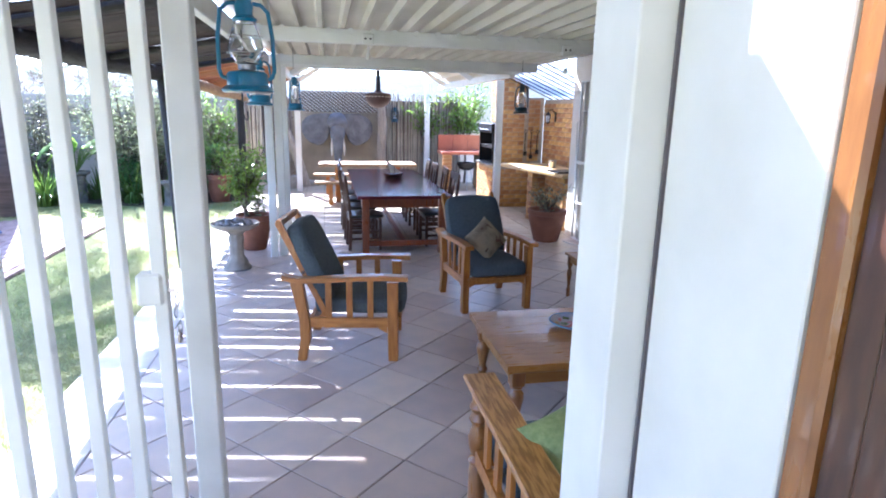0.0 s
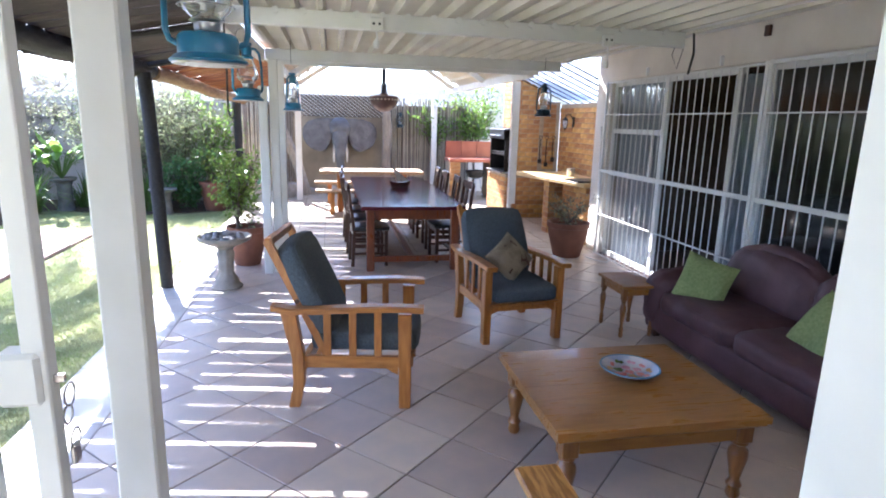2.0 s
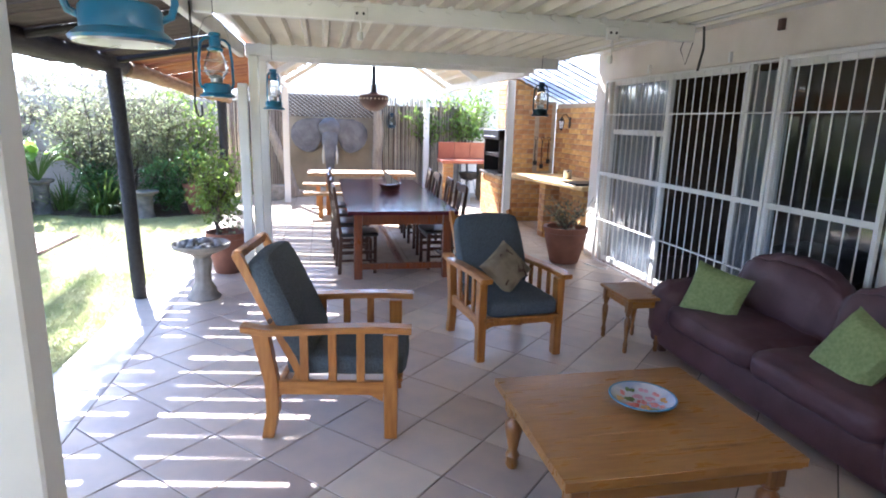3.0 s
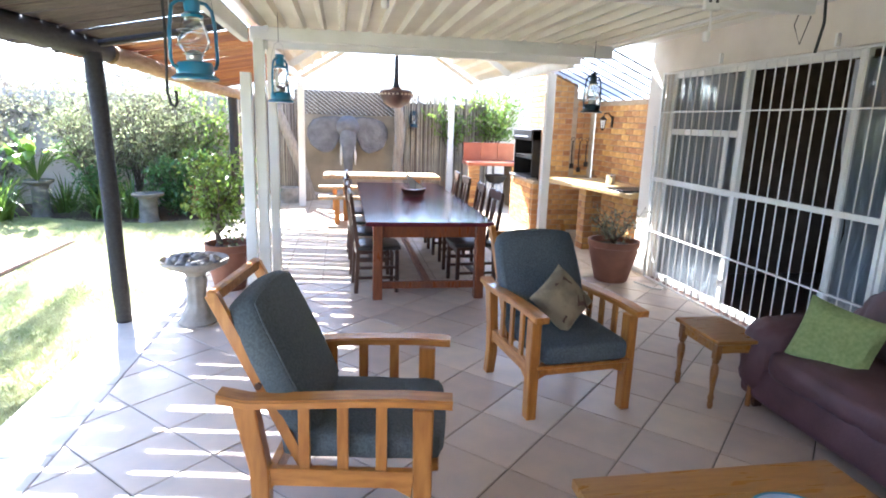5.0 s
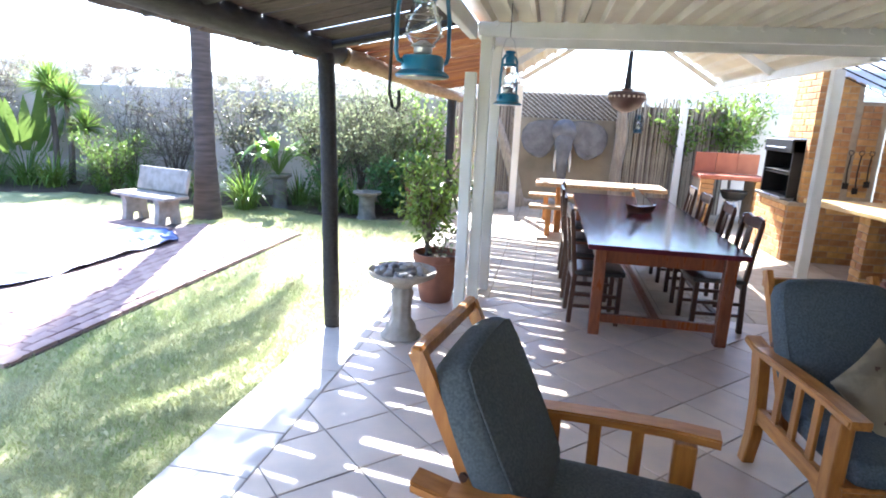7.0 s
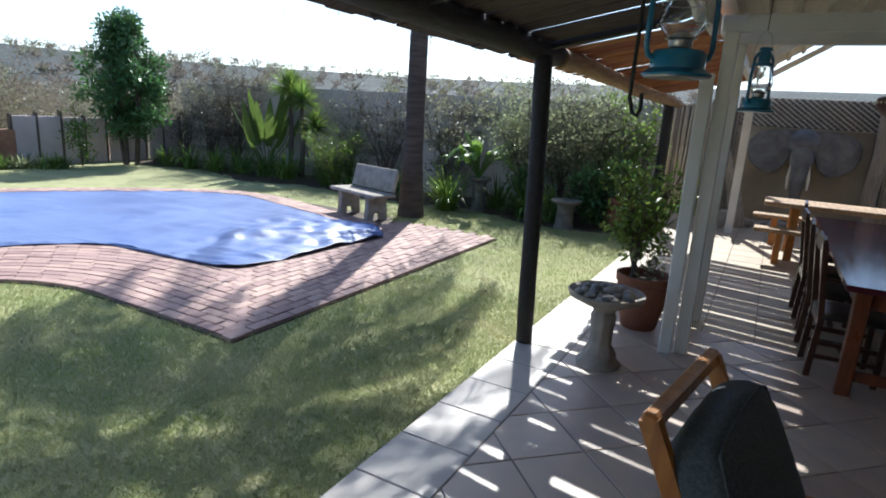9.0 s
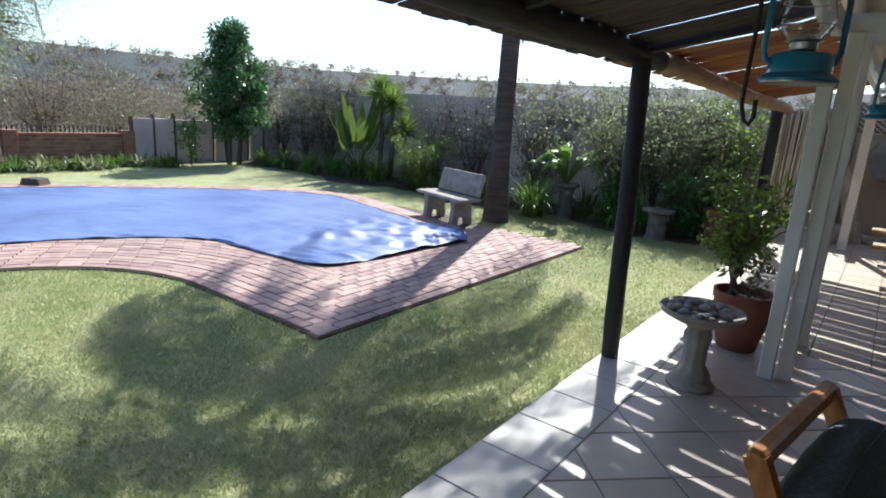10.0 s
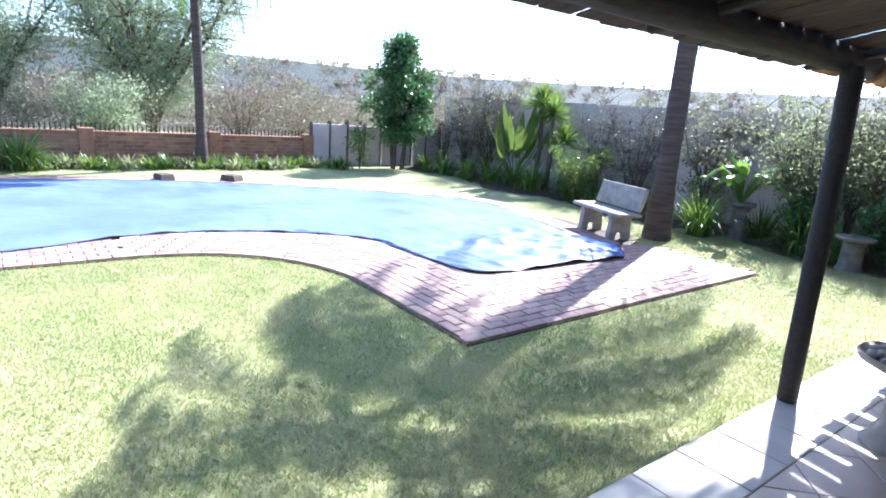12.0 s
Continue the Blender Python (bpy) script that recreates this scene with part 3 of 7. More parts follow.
# ---- patio furniture ----
def morris_chair(m, label, recline=0.0):
    ch = thing("armchair", m, label, "armchair", "patio armchairs")
    for s in (-1, 1):
        y0, y1 = (s * 0.31 - 0.03, s * 0.31 + 0.03)
        part("leg", ex([(0.28, 0), (0.35, 0), (0.35, 0.6), (0.27, 0.6)], y0, y1, "y", 0.005), OAKZ, ch)
        part("leg", ex([(-0.385, 0), (-0.32, 0), (-0.285, 0.16), (-0.285, 0.32), (-0.33, 0.6), (-0.42, 0.6), (-0.36, 0.32), (-0.355, 0.16)], y0, y1, "y", 0.005), OAKZ, ch)
        part("side_rail", ex([(-0.30, 0.215), (-0.27, 0.255), (0.2, 0.255), (0.27, 0.215), (0.28, 0.33), (-0.30, 0.33)], s * 0.31 - 0.017, s * 0.31 + 0.017, "y", 0.003), OAK, ch)
        for x in (-0.15, 0.0, 0.15):
            part("slat", bx(x - 0.022, s * 0.31 - 0.009, 0.325, x + 0.022, s * 0.31 + 0.009, 0.608, bev=0.002), OAKZ, ch)
        arm = bmesh.new()
        ya, yb = s * 0.315 - 0.045, s * 0.315 + 0.045
        prof = [(-0.47, 0.612), (-0.36, 0.592), (-0.2, 0.597), (0.05, 0.612), (0.25, 0.618), (0.42, 0.612)]
        extrude_poly(arm, prof + [(x, z + 0.036) for x, z in reversed(prof)], ya, yb, "y")
        bmesh.ops.bevel(arm, geom=[e for e in arm.edges if abs((e.verts[0].co - e.verts[1].co).y) < 0.01], offset=0.007, segments=2, affect="EDGES")
        part("armrest", arm, OAK, ch)
        up = bmesh.new()
        extrude_poly(up, [(-0.16, 0.26), (-0.12, 0.27), (-0.475, 1.02), (-0.52, 1.005)], s * 0.262 - 0.016, s * 0.262 + 0.016, "y")
        part("back_post", up, OAKZ, ch)
        part("pivot_pin", tb([(-0.33, s * 0.24, 0.655), (-0.33, s * 0.29, 0.655)], 0.014, 8), DARKWOOD, ch)
    part("front_rail", ex([(-0.28, 0.235), (-0.22, 0.262), (0.22, 0.262), (0.28, 0.235), (0.28, 0.33), (-0.28, 0.33)], 0.285, 0.325, "x", 0.003), OAK, ch)
    part("front_lip", bx(0.30, -0.3, 0.318, 0.375, 0.3, 0.338, bev=0.006), OAK, ch)
    part("back_rail", bx(-0.3, -0.28, 0.24, -0.265, 0.28, 0.32, bev=0.003), OAK, ch)
    part("top_rail", bx(-0.515, -0.278, 0.975, -0.478, 0.278, 1.03, bev=0.008), OAK, ch)
    part("seat_cushion", puffed(-0.26, -0.272, 0.335, 0.39, 0.272, 0.47, 0.045, 0.014), FABRIC, ch, "blue-grey woven seat cushion", smooth=True)
    tilt = Matrix.Translation((-0.155, 0, 0.43)) @ Matrix.Rotation(radians(-25), 4, "Y")
    cush = part("back_cushion", puffed(-0.08, -0.272, 0.0, 0.08, 0.272, 0.6, 0.06, 0.02, 3.0), FABRIC, ch, "blue-grey woven back cushion with piped edges", smooth=True)
    cush.matrix_basis = tilt
    for sx in (-0.06, 0.06):
        rim = [(sx, -0.25, 0.03), (sx, -0.262, 0.1), (sx, -0.268, 0.3), (sx, -0.262, 0.5), (sx, -0.245, 0.57), (sx, -0.19, 0.586), (sx, 0.0, 0.594), (sx, 0.19, 0.586), (sx, 0.245, 0.57), (sx, 0.262, 0.5), (sx, 0.268, 0.3), (sx, 0.262, 0.1), (sx, 0.25, 0.03)]
        part("piping", tb(rim, 0.004, 6), FABRIC, cush)
    swing = Matrix.Translation((-0.15, 0, 0.4)) @ Matrix.Rotation(radians(-recline), 4, "Y") @ Matrix.Translation((0.15, 0, -0.4))
    for c in ch.children:
        if c.name.split(".")[0] in ("back_post", "top_rail", "back_cushion"):
            c.matrix_basis = swing @ c.matrix_basis
    return ch


armchair_a = morris_chair(pose(0.58, 4.355, 0, 0, 0, -9.5), "honey oak morris armchair with empty blue-grey cushions")
armchair_b = morris_chair(pose(1.87, 5.29, 0, 0, 0, -83.5), "honey oak morris armchair holding a buff scatter cushion", 5.0)
for c in armchair_b.children:
    if c.name.split(".")[0] == "top_rail":
        c.matrix_basis = c.matrix_basis @ pose(0, 0, -0.05)


def scatter_cushion(m, size, material, label):
    c = thing("scatter_cushion", m, label, "cushion", "scatter cushions")
    part("cover", pillow(size, size, 0.15, 14, 0.07), material, c, smooth=True)
    return c


sc = scatter_cushion(pose(1.93, 5.3, 0.645, 66, 45, 0) @ pose(0, 0, 0), 0.32, BUFF, "buff printed scatter cushion leaning in an armchair")
sc.matrix_basis = Matrix.Translation((1.85, 5.2, 0.635)) @ Matrix.Rotation(radians(12), 4, "Z") @ Matrix.Rotation(radians(62), 4, "X") @ Matrix.Rotation(radians(38), 4, "Z")


def antelope_print():
    """A small dark antelope shape: body, neck, head, legs."""
    bm = bmesh.new()
    for poly in ([(-0.03, 0.0), (0.025, 0.0), (0.03, 0.025), (-0.028, 0.022)], [(-0.028, 0.012), (-0.016, 0.02), (-0.034, 0.055), (-0.044, 0.05)],
                 [(-0.055, 0.045), (-0.034, 0.05), (-0.036, 0.062), (-0.05, 0.056)], [(-0.026, -0.04), (-0.02, -0.04), (-0.018, 0.0), (-0.027, 0.0)],
                 [(0.012, -0.04), (0.018, -0.04), (0.024, 0.0), (0.014, 0.0)]):
        extrude_poly(bm, poly, 0.0, 0.003, "z")
    return bm


for u, v, a in ((0.06, 0.07, 20), (-0.07, -0.05, 70), (0.05, -0.08, 140)):
    pr = part("print", antelope_print(), DARKWOOD, sc, "small dark antelope print")
    pr.matrix_basis = pose(u, v, 0.068, 0, 0, a)


def turned_leg(h, r):
    """A turned leg: square block above, vase, rings, foot."""
    bm = bmesh.new()
    lathe(bm, [(r * 0.55, 0), (r * 0.75, 0.02), (r * 0.62, 0.05), (r * 0.8, 0.07), (r * 0.5, 0.1), (r * 0.72, h * 0.38), (r * 1.02, h * 0.55), (r * 0.95, h * 0.63), (r * 0.5, h * 0.69), (r * 0.85, h * 0.72), (r * 0.8, h * 0.75)], 20)
    box(bm, -r * 0.85, -r * 0.85, h * 0.75, r * 0.85, r * 0.85, h, bev=0.004)
    return bm


def coffee_table():
    t = thing("coffee_table", pose(1.845, 3.24, 0), "square yellow pine coffee table with turned legs", "coffee table")
    for k in range(6):
        y0 = -0.43 + k * 0.89 / 6
        part("plank", bx(-0.515, y0 + 0.0002, 0.415, 0.515, y0 + 0.89 / 6 - 0.0002, 0.452, bev=0.0007), PINE, t)
    lip = bmesh.new()
    box(lip, -0.505, -0.42, 0.398, 0.505, 0.45, 0.4145, bev=0.006)
    part("moulding", lip, PINE, t)
    for sx in (-1, 1):
        part("apron", bx(sx * 0.44 - 0.012, -0.36, 0.31, sx * 0.44 + 0.012, 0.36, 0.398), PINE, t)
        for sy in (-1, 1):
            leg = part("leg", turned_leg(0.398, 0.046), PINEZ, t, smooth=True)
            leg.matrix_basis = pose(sx * 0.43, sy * 0.36 + 0.015, 0)
    for sy in (-1, 1):
        part("apron", bx(-0.39, sy * 0.37 + 0.003, 0.31, 0.39, sy * 0.37 + 0.027, 0.398), PINE, t)


coffee_table()


def flower_dish():
    d = thing("dish", pose(1.93, 3.33, 0.452, 0, 0, 20), "round painted dish crowded with red, pink and yellow flowers", "dish")
    part("bowl", lt([(0.06, 0), (0.075, 0.004), (0.142, 0.036), (0.15, 0.043), (0.146, 0.045), (0.08, 0.012), (0.0005, 0.01)], 40), DISH, d, smooth=True)
    part("rim", lt([(0.146, 0.041), (0.154, 0.043), (0.152, 0.048), (0.144, 0.046)], 40, caps=False), BLUEENAMEL, d, smooth=True)
    rnd = random.Random(4)
    for k in range(17):
        r, a = (0.0, 0.0) if k == 0 else (0.055, k * 1.047) if k < 7 else (0.107, k * 0.628)
        cx, cy = r * math.cos(a), r * math.sin(a)
        z = 0.0115 + 0.033 * max(0.0, (r - 0.08) / 0.066)
        bm = bmesh.new()
        for q in range(5):
            b = q * 1.257 + rnd.random()
            mm = Matrix.Translation((cx + 0.014 * math.cos(b), cy + 0.014 * math.sin(b), z + 0.001))
            bmesh.ops.create_icosphere(bm, subdivisions=1, radius=0.0145 * rnd.uniform(0.7, 1.15), matrix=mm @ Matrix.Rotation(0.4 if r > 0.1 else 0.0, 4, Vector((math.sin(a), -math.cos(a), 0))) @ Matrix.Diagonal((1, 1, 0.16, 1)))
        part("flower", bm, (DISHRED, DISHPINK, LEAF, DISHRED, DISHYEL)[k % 5], d, smooth=True)


flower_dish()


def creased(bm, depth, crown=0.0):
    """Slack leather: shallow creases, and a top edge that arches along x."""
    xs = [v.co.x for v in bm.verts]
    zs = [v.co.z for v in bm.verts]
    cx, hx, z0, hz = (max(xs) + min(xs)) / 2, (max(xs) - min(xs)) / 2, min(zs), max(zs) - min(zs)
    bm.normal_update()
    for v in bm.verts:
        u = (v.co.x - cx) / hx
        p = v.co
        crease = abs(noise.noise(Vector((p.x * 7, p.y * 9, p.z * 4)))) + 0.5 * noise.noise(p * 19)
        v.co = p - v.normal * depth * crease - Vector((0, 0, crown * u * u * (p.z - z0) / hz))
    return bm


def fine_puffed(*a):
    bm = puffed(*a)
    bmesh.ops.subdivide_edges(bm, edges=list(bm.edges), cuts=1, use_grid_fill=True, smooth=0.6)
    return bm


def sofa():
    s = thing("sofa", pose(3.44, 3.95, 0, 0, 0, 90), "maroon leather sofa with plump creased cushions against the house wall", "sofa")
    part("base", puffed(-1.1, -0.3, 0.05, 1.1, 0.43, 0.3, 0.06, 0.01), LEATHER, s, smooth=True)
    part("back_frame", creased(fine_puffed(-1.03, -0.46, 0.08, 1.03, -0.2, 0.66, 0.1, 0.012), 0.01), LEATHER, s, smooth=True)
    for k, x in enumerate((-0.87, 0.0)):
        part("seat_cushion", creased(fine_puffed(x, -0.25, 0.25, x + 0.87, 0.46, 0.44, 0.075, 0.03, k * 3.1), 0.018), LEATHER, s, smooth=True)
        bc = part("back_cushion", creased(fine_puffed(x - 0.01, -0.12, 0.0, x + 0.88, 0.12, 0.47, 0.11, 0.045, k * 5.3), 0.024, 0.09), LEATHER, s, smooth=True)
        bc.matrix_basis = Matrix.Translation((0, -0.17, 0.38)) @ Matrix.Rotation(radians(14), 4, "X")
    for sx in (-1, 1):
        part("armrest", creased(fine_puffed(sx * 1.0 - 0.15, -0.4, 0.06, sx * 1.0 + 0.15, 0.45, 0.57, 0.14, 0.025, sx * 2.0), 0.018), LEATHER, s, smooth=True)
        for y in (-0.36, 0.36):
            part("foot", bx(sx * 1.0 - 0.03, y - 0.03, 0, sx * 1.0 + 0.03, y + 0.03, 0.07, bev=0.004), DARKWOOD, s)


sofa()
gc = scatter_cushion(pose(0, 0, 0), 0.42, GREEN, "green knitted scatter cushion on the maroon sofa")
gc.matrix_basis = Matrix.Translation((3.22, 4.6, 0.54)) @ Matrix.Rotation(radians(-62), 4, "Z") @ Matrix.Rotation(radians(72), 4, "X") @ Matrix.Rotation(radians(-10), 4, "Z")
gc2 = copy_thing(gc, Matrix.Translation((3.28, 3.5, 0.55)) @ Matrix.Rotation(radians(-95), 4, "Z") @ Matrix.Rotation(radians(62), 4, "X") @ Matrix.Rotation(radians(-14), 4, "Z"))


def side_table():
    t = thing("side_table", pose(2.89, 5.12, 0, 0, 0, 0), "small yellow pine side table with turned legs", "side table")
    part("tabletop", bx(-0.17, -0.23, 0.425, 0.17, 0.23, 0.45, bev=0.006), PINE, t)
    for sx in (-1, 1):
        part("apron", bx(sx * 0.13 - 0.01, -0.15, 0.36, sx * 0.13 + 0.01, 0.15, 0.425), PINE, t)
        for sy in (-1, 1):
            leg = part("leg", turned_leg(0.425, 0.025), PINEZ, t, smooth=True)
            leg.matrix_basis = pose(sx * 0.13, sy * 0.18, 0)
    for sy in (-1, 1):
        part("apron", bx(-0.11, sy * 0.18 - 0.01, 0.36, 0.11, sy * 0.18 + 0.01, 0.425), PINE, t)


side_table()


def settle():
    """Oak settle beside the doorway: one arm with its turned post shows."""
    t = thing("settle", pose(1.0, 2.2, 0), "oak settle with turned arm posts and slatted sides", "bench")
    prof = [(0.0, 0), (0.036, 0), (0.04, 0.06), (0.036, 0.3), (0.03, 0.31), (0.042, 0.335), (0.026, 0.36), (0.04, 0.40), (0.044, 0.45), (0.028, 0.50), (0.042, 0.53), (0.03, 0.56), (0.042, 0.585), (0.03, 0.61), (0.034, 0.675)]
    for x in (0.0, 1.3):
        bm = bmesh.new()
        lathe(bm, prof[1:], 18)
        p = part("arm_post", bm, PINEZ, t, "turned oak arm post", smooth=True)
        p.matrix_basis = pose(x, -0.03, 0)
        part("back_post", bx(x - 0.03, -0.8, 0, x + 0.03, -0.74, 0.674, bev=0.004), OAKZ, t)
        part("armrest", bx(x - 0.055, -0.82, 0.676, x + 0.085, 0.05, 0.7, bev=0.006), GRAINOAK, t)
        part("side_rail", bx(x - 0.018, -0.74, 0.33, x + 0.018, -0.06, 0.4), OAK, t)
        for k in range(4):
            y = -0.18 - k * 0.15
            part("slat", bx(x - 0.01, y - 0.025, 0.4, x + 0.01, y + 0.025, 0.676, bev=0.002), OAKZ, t)
    part("front_rail", bx(0.04, -0.06, 0.31, 1.26, -0.02, 0.4, bev=0.003), OAK, t)
    part("back_rail", bx(0.03, -0.79, 0.55, 1.27, -0.75, 0.66, bev=0.003), OAK, t)
    part("seat_cushion", puffed(0.03, -0.72, 0.385, 1.27, 0.0, 0.5, 0.045, 0.012), FABRIC, t, "blue-grey woven seat cushion", smooth=True)


settle()
gc3 = copy_thing(gc, Matrix.Translation((1.3, 1.68, 0.66)) @ Matrix.Rotation(radians(20), 4, "Z") @ Matrix.Rotation(radians(22), 4, "X") @ Matrix.Rotation(radians(10), 4, "Z"))
gc3["label"] = "green knitted scatter cushion on the oak settle"


def dining_table():
    t = thing("dining_table", pose(1.345, 8.93, 0), "long polished red mahogany dining table with plain legs", "dining table")
    for k in range(5):
        x0 = -0.6 + k * 0.24
        part("plank", bx(x0 + 0.0002, -1.72, 0.722, x0 + 0.2398, 1.72, 0.762, bev=0.0006), MAHOG, t)
    for sx in (-1, 1):
        part("apron", bx(sx * 0.5 - 0.015, -1.55, 0.60, sx * 0.5 + 0.015, 1.55, 0.722), MAHOGZ, t)
        for y in (-1.62, 1.62):
            part("leg", bx(sx * 0.49 - 0.045, y - 0.045, 0, sx * 0.49 + 0.045, y + 0.045, 0.722, bev=0.006), MAHOGZ, t)
    for y in (-1.6, 1.6):
        part("apron", bx(-0.44, y - 0.015, 0.60, 0.44, y + 0.015, 0.722), MAHOGZ, t)
        part("stretcher", bx(-0.445, y - 0.02, 0.1, 0.445, y + 0.02, 0.17, bev=0.003), MAHOGZ, t)
    part("stretcher", bx(-0.03, -1.58, 0.105, 0.03, 1.58, 0.165, bev=0.003), MAHOGZ, t)


dining_table()


def dining_chair(m):
    """Faces +x."""
    c = thing("dining_chair", m, "dark stained dining chair with a black leather seat pad", "dining chair", "chairs round the dining table")
    for s in (-1, 1):
        part("leg", bx(0.17, s * 0.19 - 0.019, 0, 0.208, s * 0.19 + 0.019, 0.43, bev=0.003), DARKWOOD, c)
        part("leg", ex([(-0.23, 0), (-0.19, 0), (-0.17, 0.42), (-0.24, 0.96), (-0.275, 0.96), (-0.21, 0.42)], s * 0.19 - 0.018, s * 0.19 + 0.018, "y", 0.003), DARKWOOD, c)
        for z in (0.14, 0.24):
            part("stretcher", bx(-0.19, s * 0.19 - 0.009, z, 0.17, s * 0.19 + 0.009, z + 0.028), DARKWOOD, c)
    part("stretcher", bx(-0.02, -0.18, 0.145, 0.02, 0.18, 0.17), DARKWOOD, c)
    part("front_rail", bx(0.17, -0.17, 0.375, 0.2, 0.17, 0.43), DARKWOOD, c)
    part("back_rail", bx(-0.205, -0.17, 0.375, -0.18, 0.17, 0.43), DARKWOOD, c)
    part("seat", puffed(-0.2, -0.215, 0.425, 0.23, 0.215, 0.475, 0.02, 0.01), DARKLEATHER, c, "black leather seat pad", smooth=True)
    top = [(-0.20, 0.9), (-0.12, 0.9), (0, 0.885), (0.12, 0.9), (0.20, 0.9), (0.205, 0.985), (0.1, 1.0), (0, 0.985), (-0.1, 1.0), (-0.205, 0.985)]
    tr = part("top_rail", ex(top, -0.012, 0.012, "x", 0.003), DARKWOOD, c)
    tr.matrix_basis = pose(-0.257, 0, 0)
    sp = part("splat", ex([(-0.045, 0.47), (0.045, 0.47), (0.03, 0.6), (0.055, 0.75), (0.04, 0.9), (-0.04, 0.9), (-0.055, 0.75), (-0.03, 0.6)], -0.008, 0.008, "x", 0.002), DARKWOOD, c)
    sp.matrix_basis = Matrix.Translation((-0.176, 0, 0.47)) @ Matrix.Rotation(radians(-9), 4, "Y") @ Matrix.Translation((0, 0, -0.47))
    return c


dc = dining_chair(pose(0.86, 7.72, 0, 0, 0, 3))
for x, y, a in ((0.84, 8.42, -2), (0.82, 9.15, 2), (0.85, 9.9, -3), (1.87, 7.85, 184), (1.88, 8.6, 178), (1.86, 9.35, 181), (1.88, 10.1, 177)):
    copy_thing(dc, pose(x, y, 0, 0, 0, a))


def model_boat():
    b = thing("model_boat", pose(1.4, 9.1, 0.764, 0, 0, 15), "small wooden sailing dhow ornament on the dining table", "ornament")
    hull = bmesh.new()
    n = 12
    top, low = [], []
    for k in range(n + 1):
        u = 2 * k / n - 1
        w = 0.055 * (1 - abs(u) ** 2.5)
        top.append([hull.verts.new((u * 0.17, s * (w + 0.004), 0.075 + 0.03 * u * u)) for s in (-1, 1)])
        low.append(hull.verts.new((u * 0.13, 0, 0.0)))
    for k in range(n):
        hull.faces.new((top[k][0], top[k + 1][0], low[k + 1], low[k]))
        hull.faces.new((top[k + 1][1], top[k][1], low[k], low[k + 1]))
        hull.faces.new((top[k][1], top[k + 1][1], top[k + 1][0], top[k][0]))
    part("hull", hull, DARKWOOD, b)
    part("mast", tb([(0.02, 0, 0.05), (0.02, 0, 0.2)], 0.005, 6), DARKWOOD, b)
    part("sail", ex([(-0.12, 0.30), (0.15, 0.085), (-0.04, 0.085), (-0.06, 0.15)], -0.003, 0.003, "y"), CANVAS, b, "pale cloth sail")


model_boat()


def picnic_table():
    t = thing("picnic_table", pose(1.2, 12.1, 0), "rough pine picnic table with thick split-log top", "picnic table")
    for k in range(3):
        part("plank", bx(-0.98, -0.36 + k * 0.24, 0.70, 0.98, -0.36 + k * 0.24 + 0.236, 0.76, bev=0.012), PALELOG, t)
    for x in (-0.6, 0.6):
        for sy in (-1, 1):
            part("leg", ex([(sy * 0.3, 0), (sy * 0.38, 0), (sy * 0.24, 0.7), (sy * 0.16, 0.7)], x - 0.05, x + 0.05, "x", 0.006), OAKZ, t)
        part("cross_bar", bx(x + 0.051, -0.34, 0.34, x + 0.09, 0.34, 0.42), OAK, t)


picnic_table()


def log_bench(m):
    b = thing("log_bench", m, "rough pine plank bench at the picnic table", "bench", "picnic benches")
    part("seat", bx(-1.0, -0.13, 0.40, 1.0, 0.13, 0.45, bev=0.01), PALELOG, b)
    for x in (-0.7, 0.7):
        for y in (-0.08, 0.08):
            part("leg", bx(x - 0.04, y - 0.035, 0, x + 0.04, y + 0.035, 0.4, bev=0.005), OAKZ, b)
    return b


lb = log_bench(pose(1.15, 11.5, 0))
copy_thing(lb, pose(1.1, 12.95, 0))


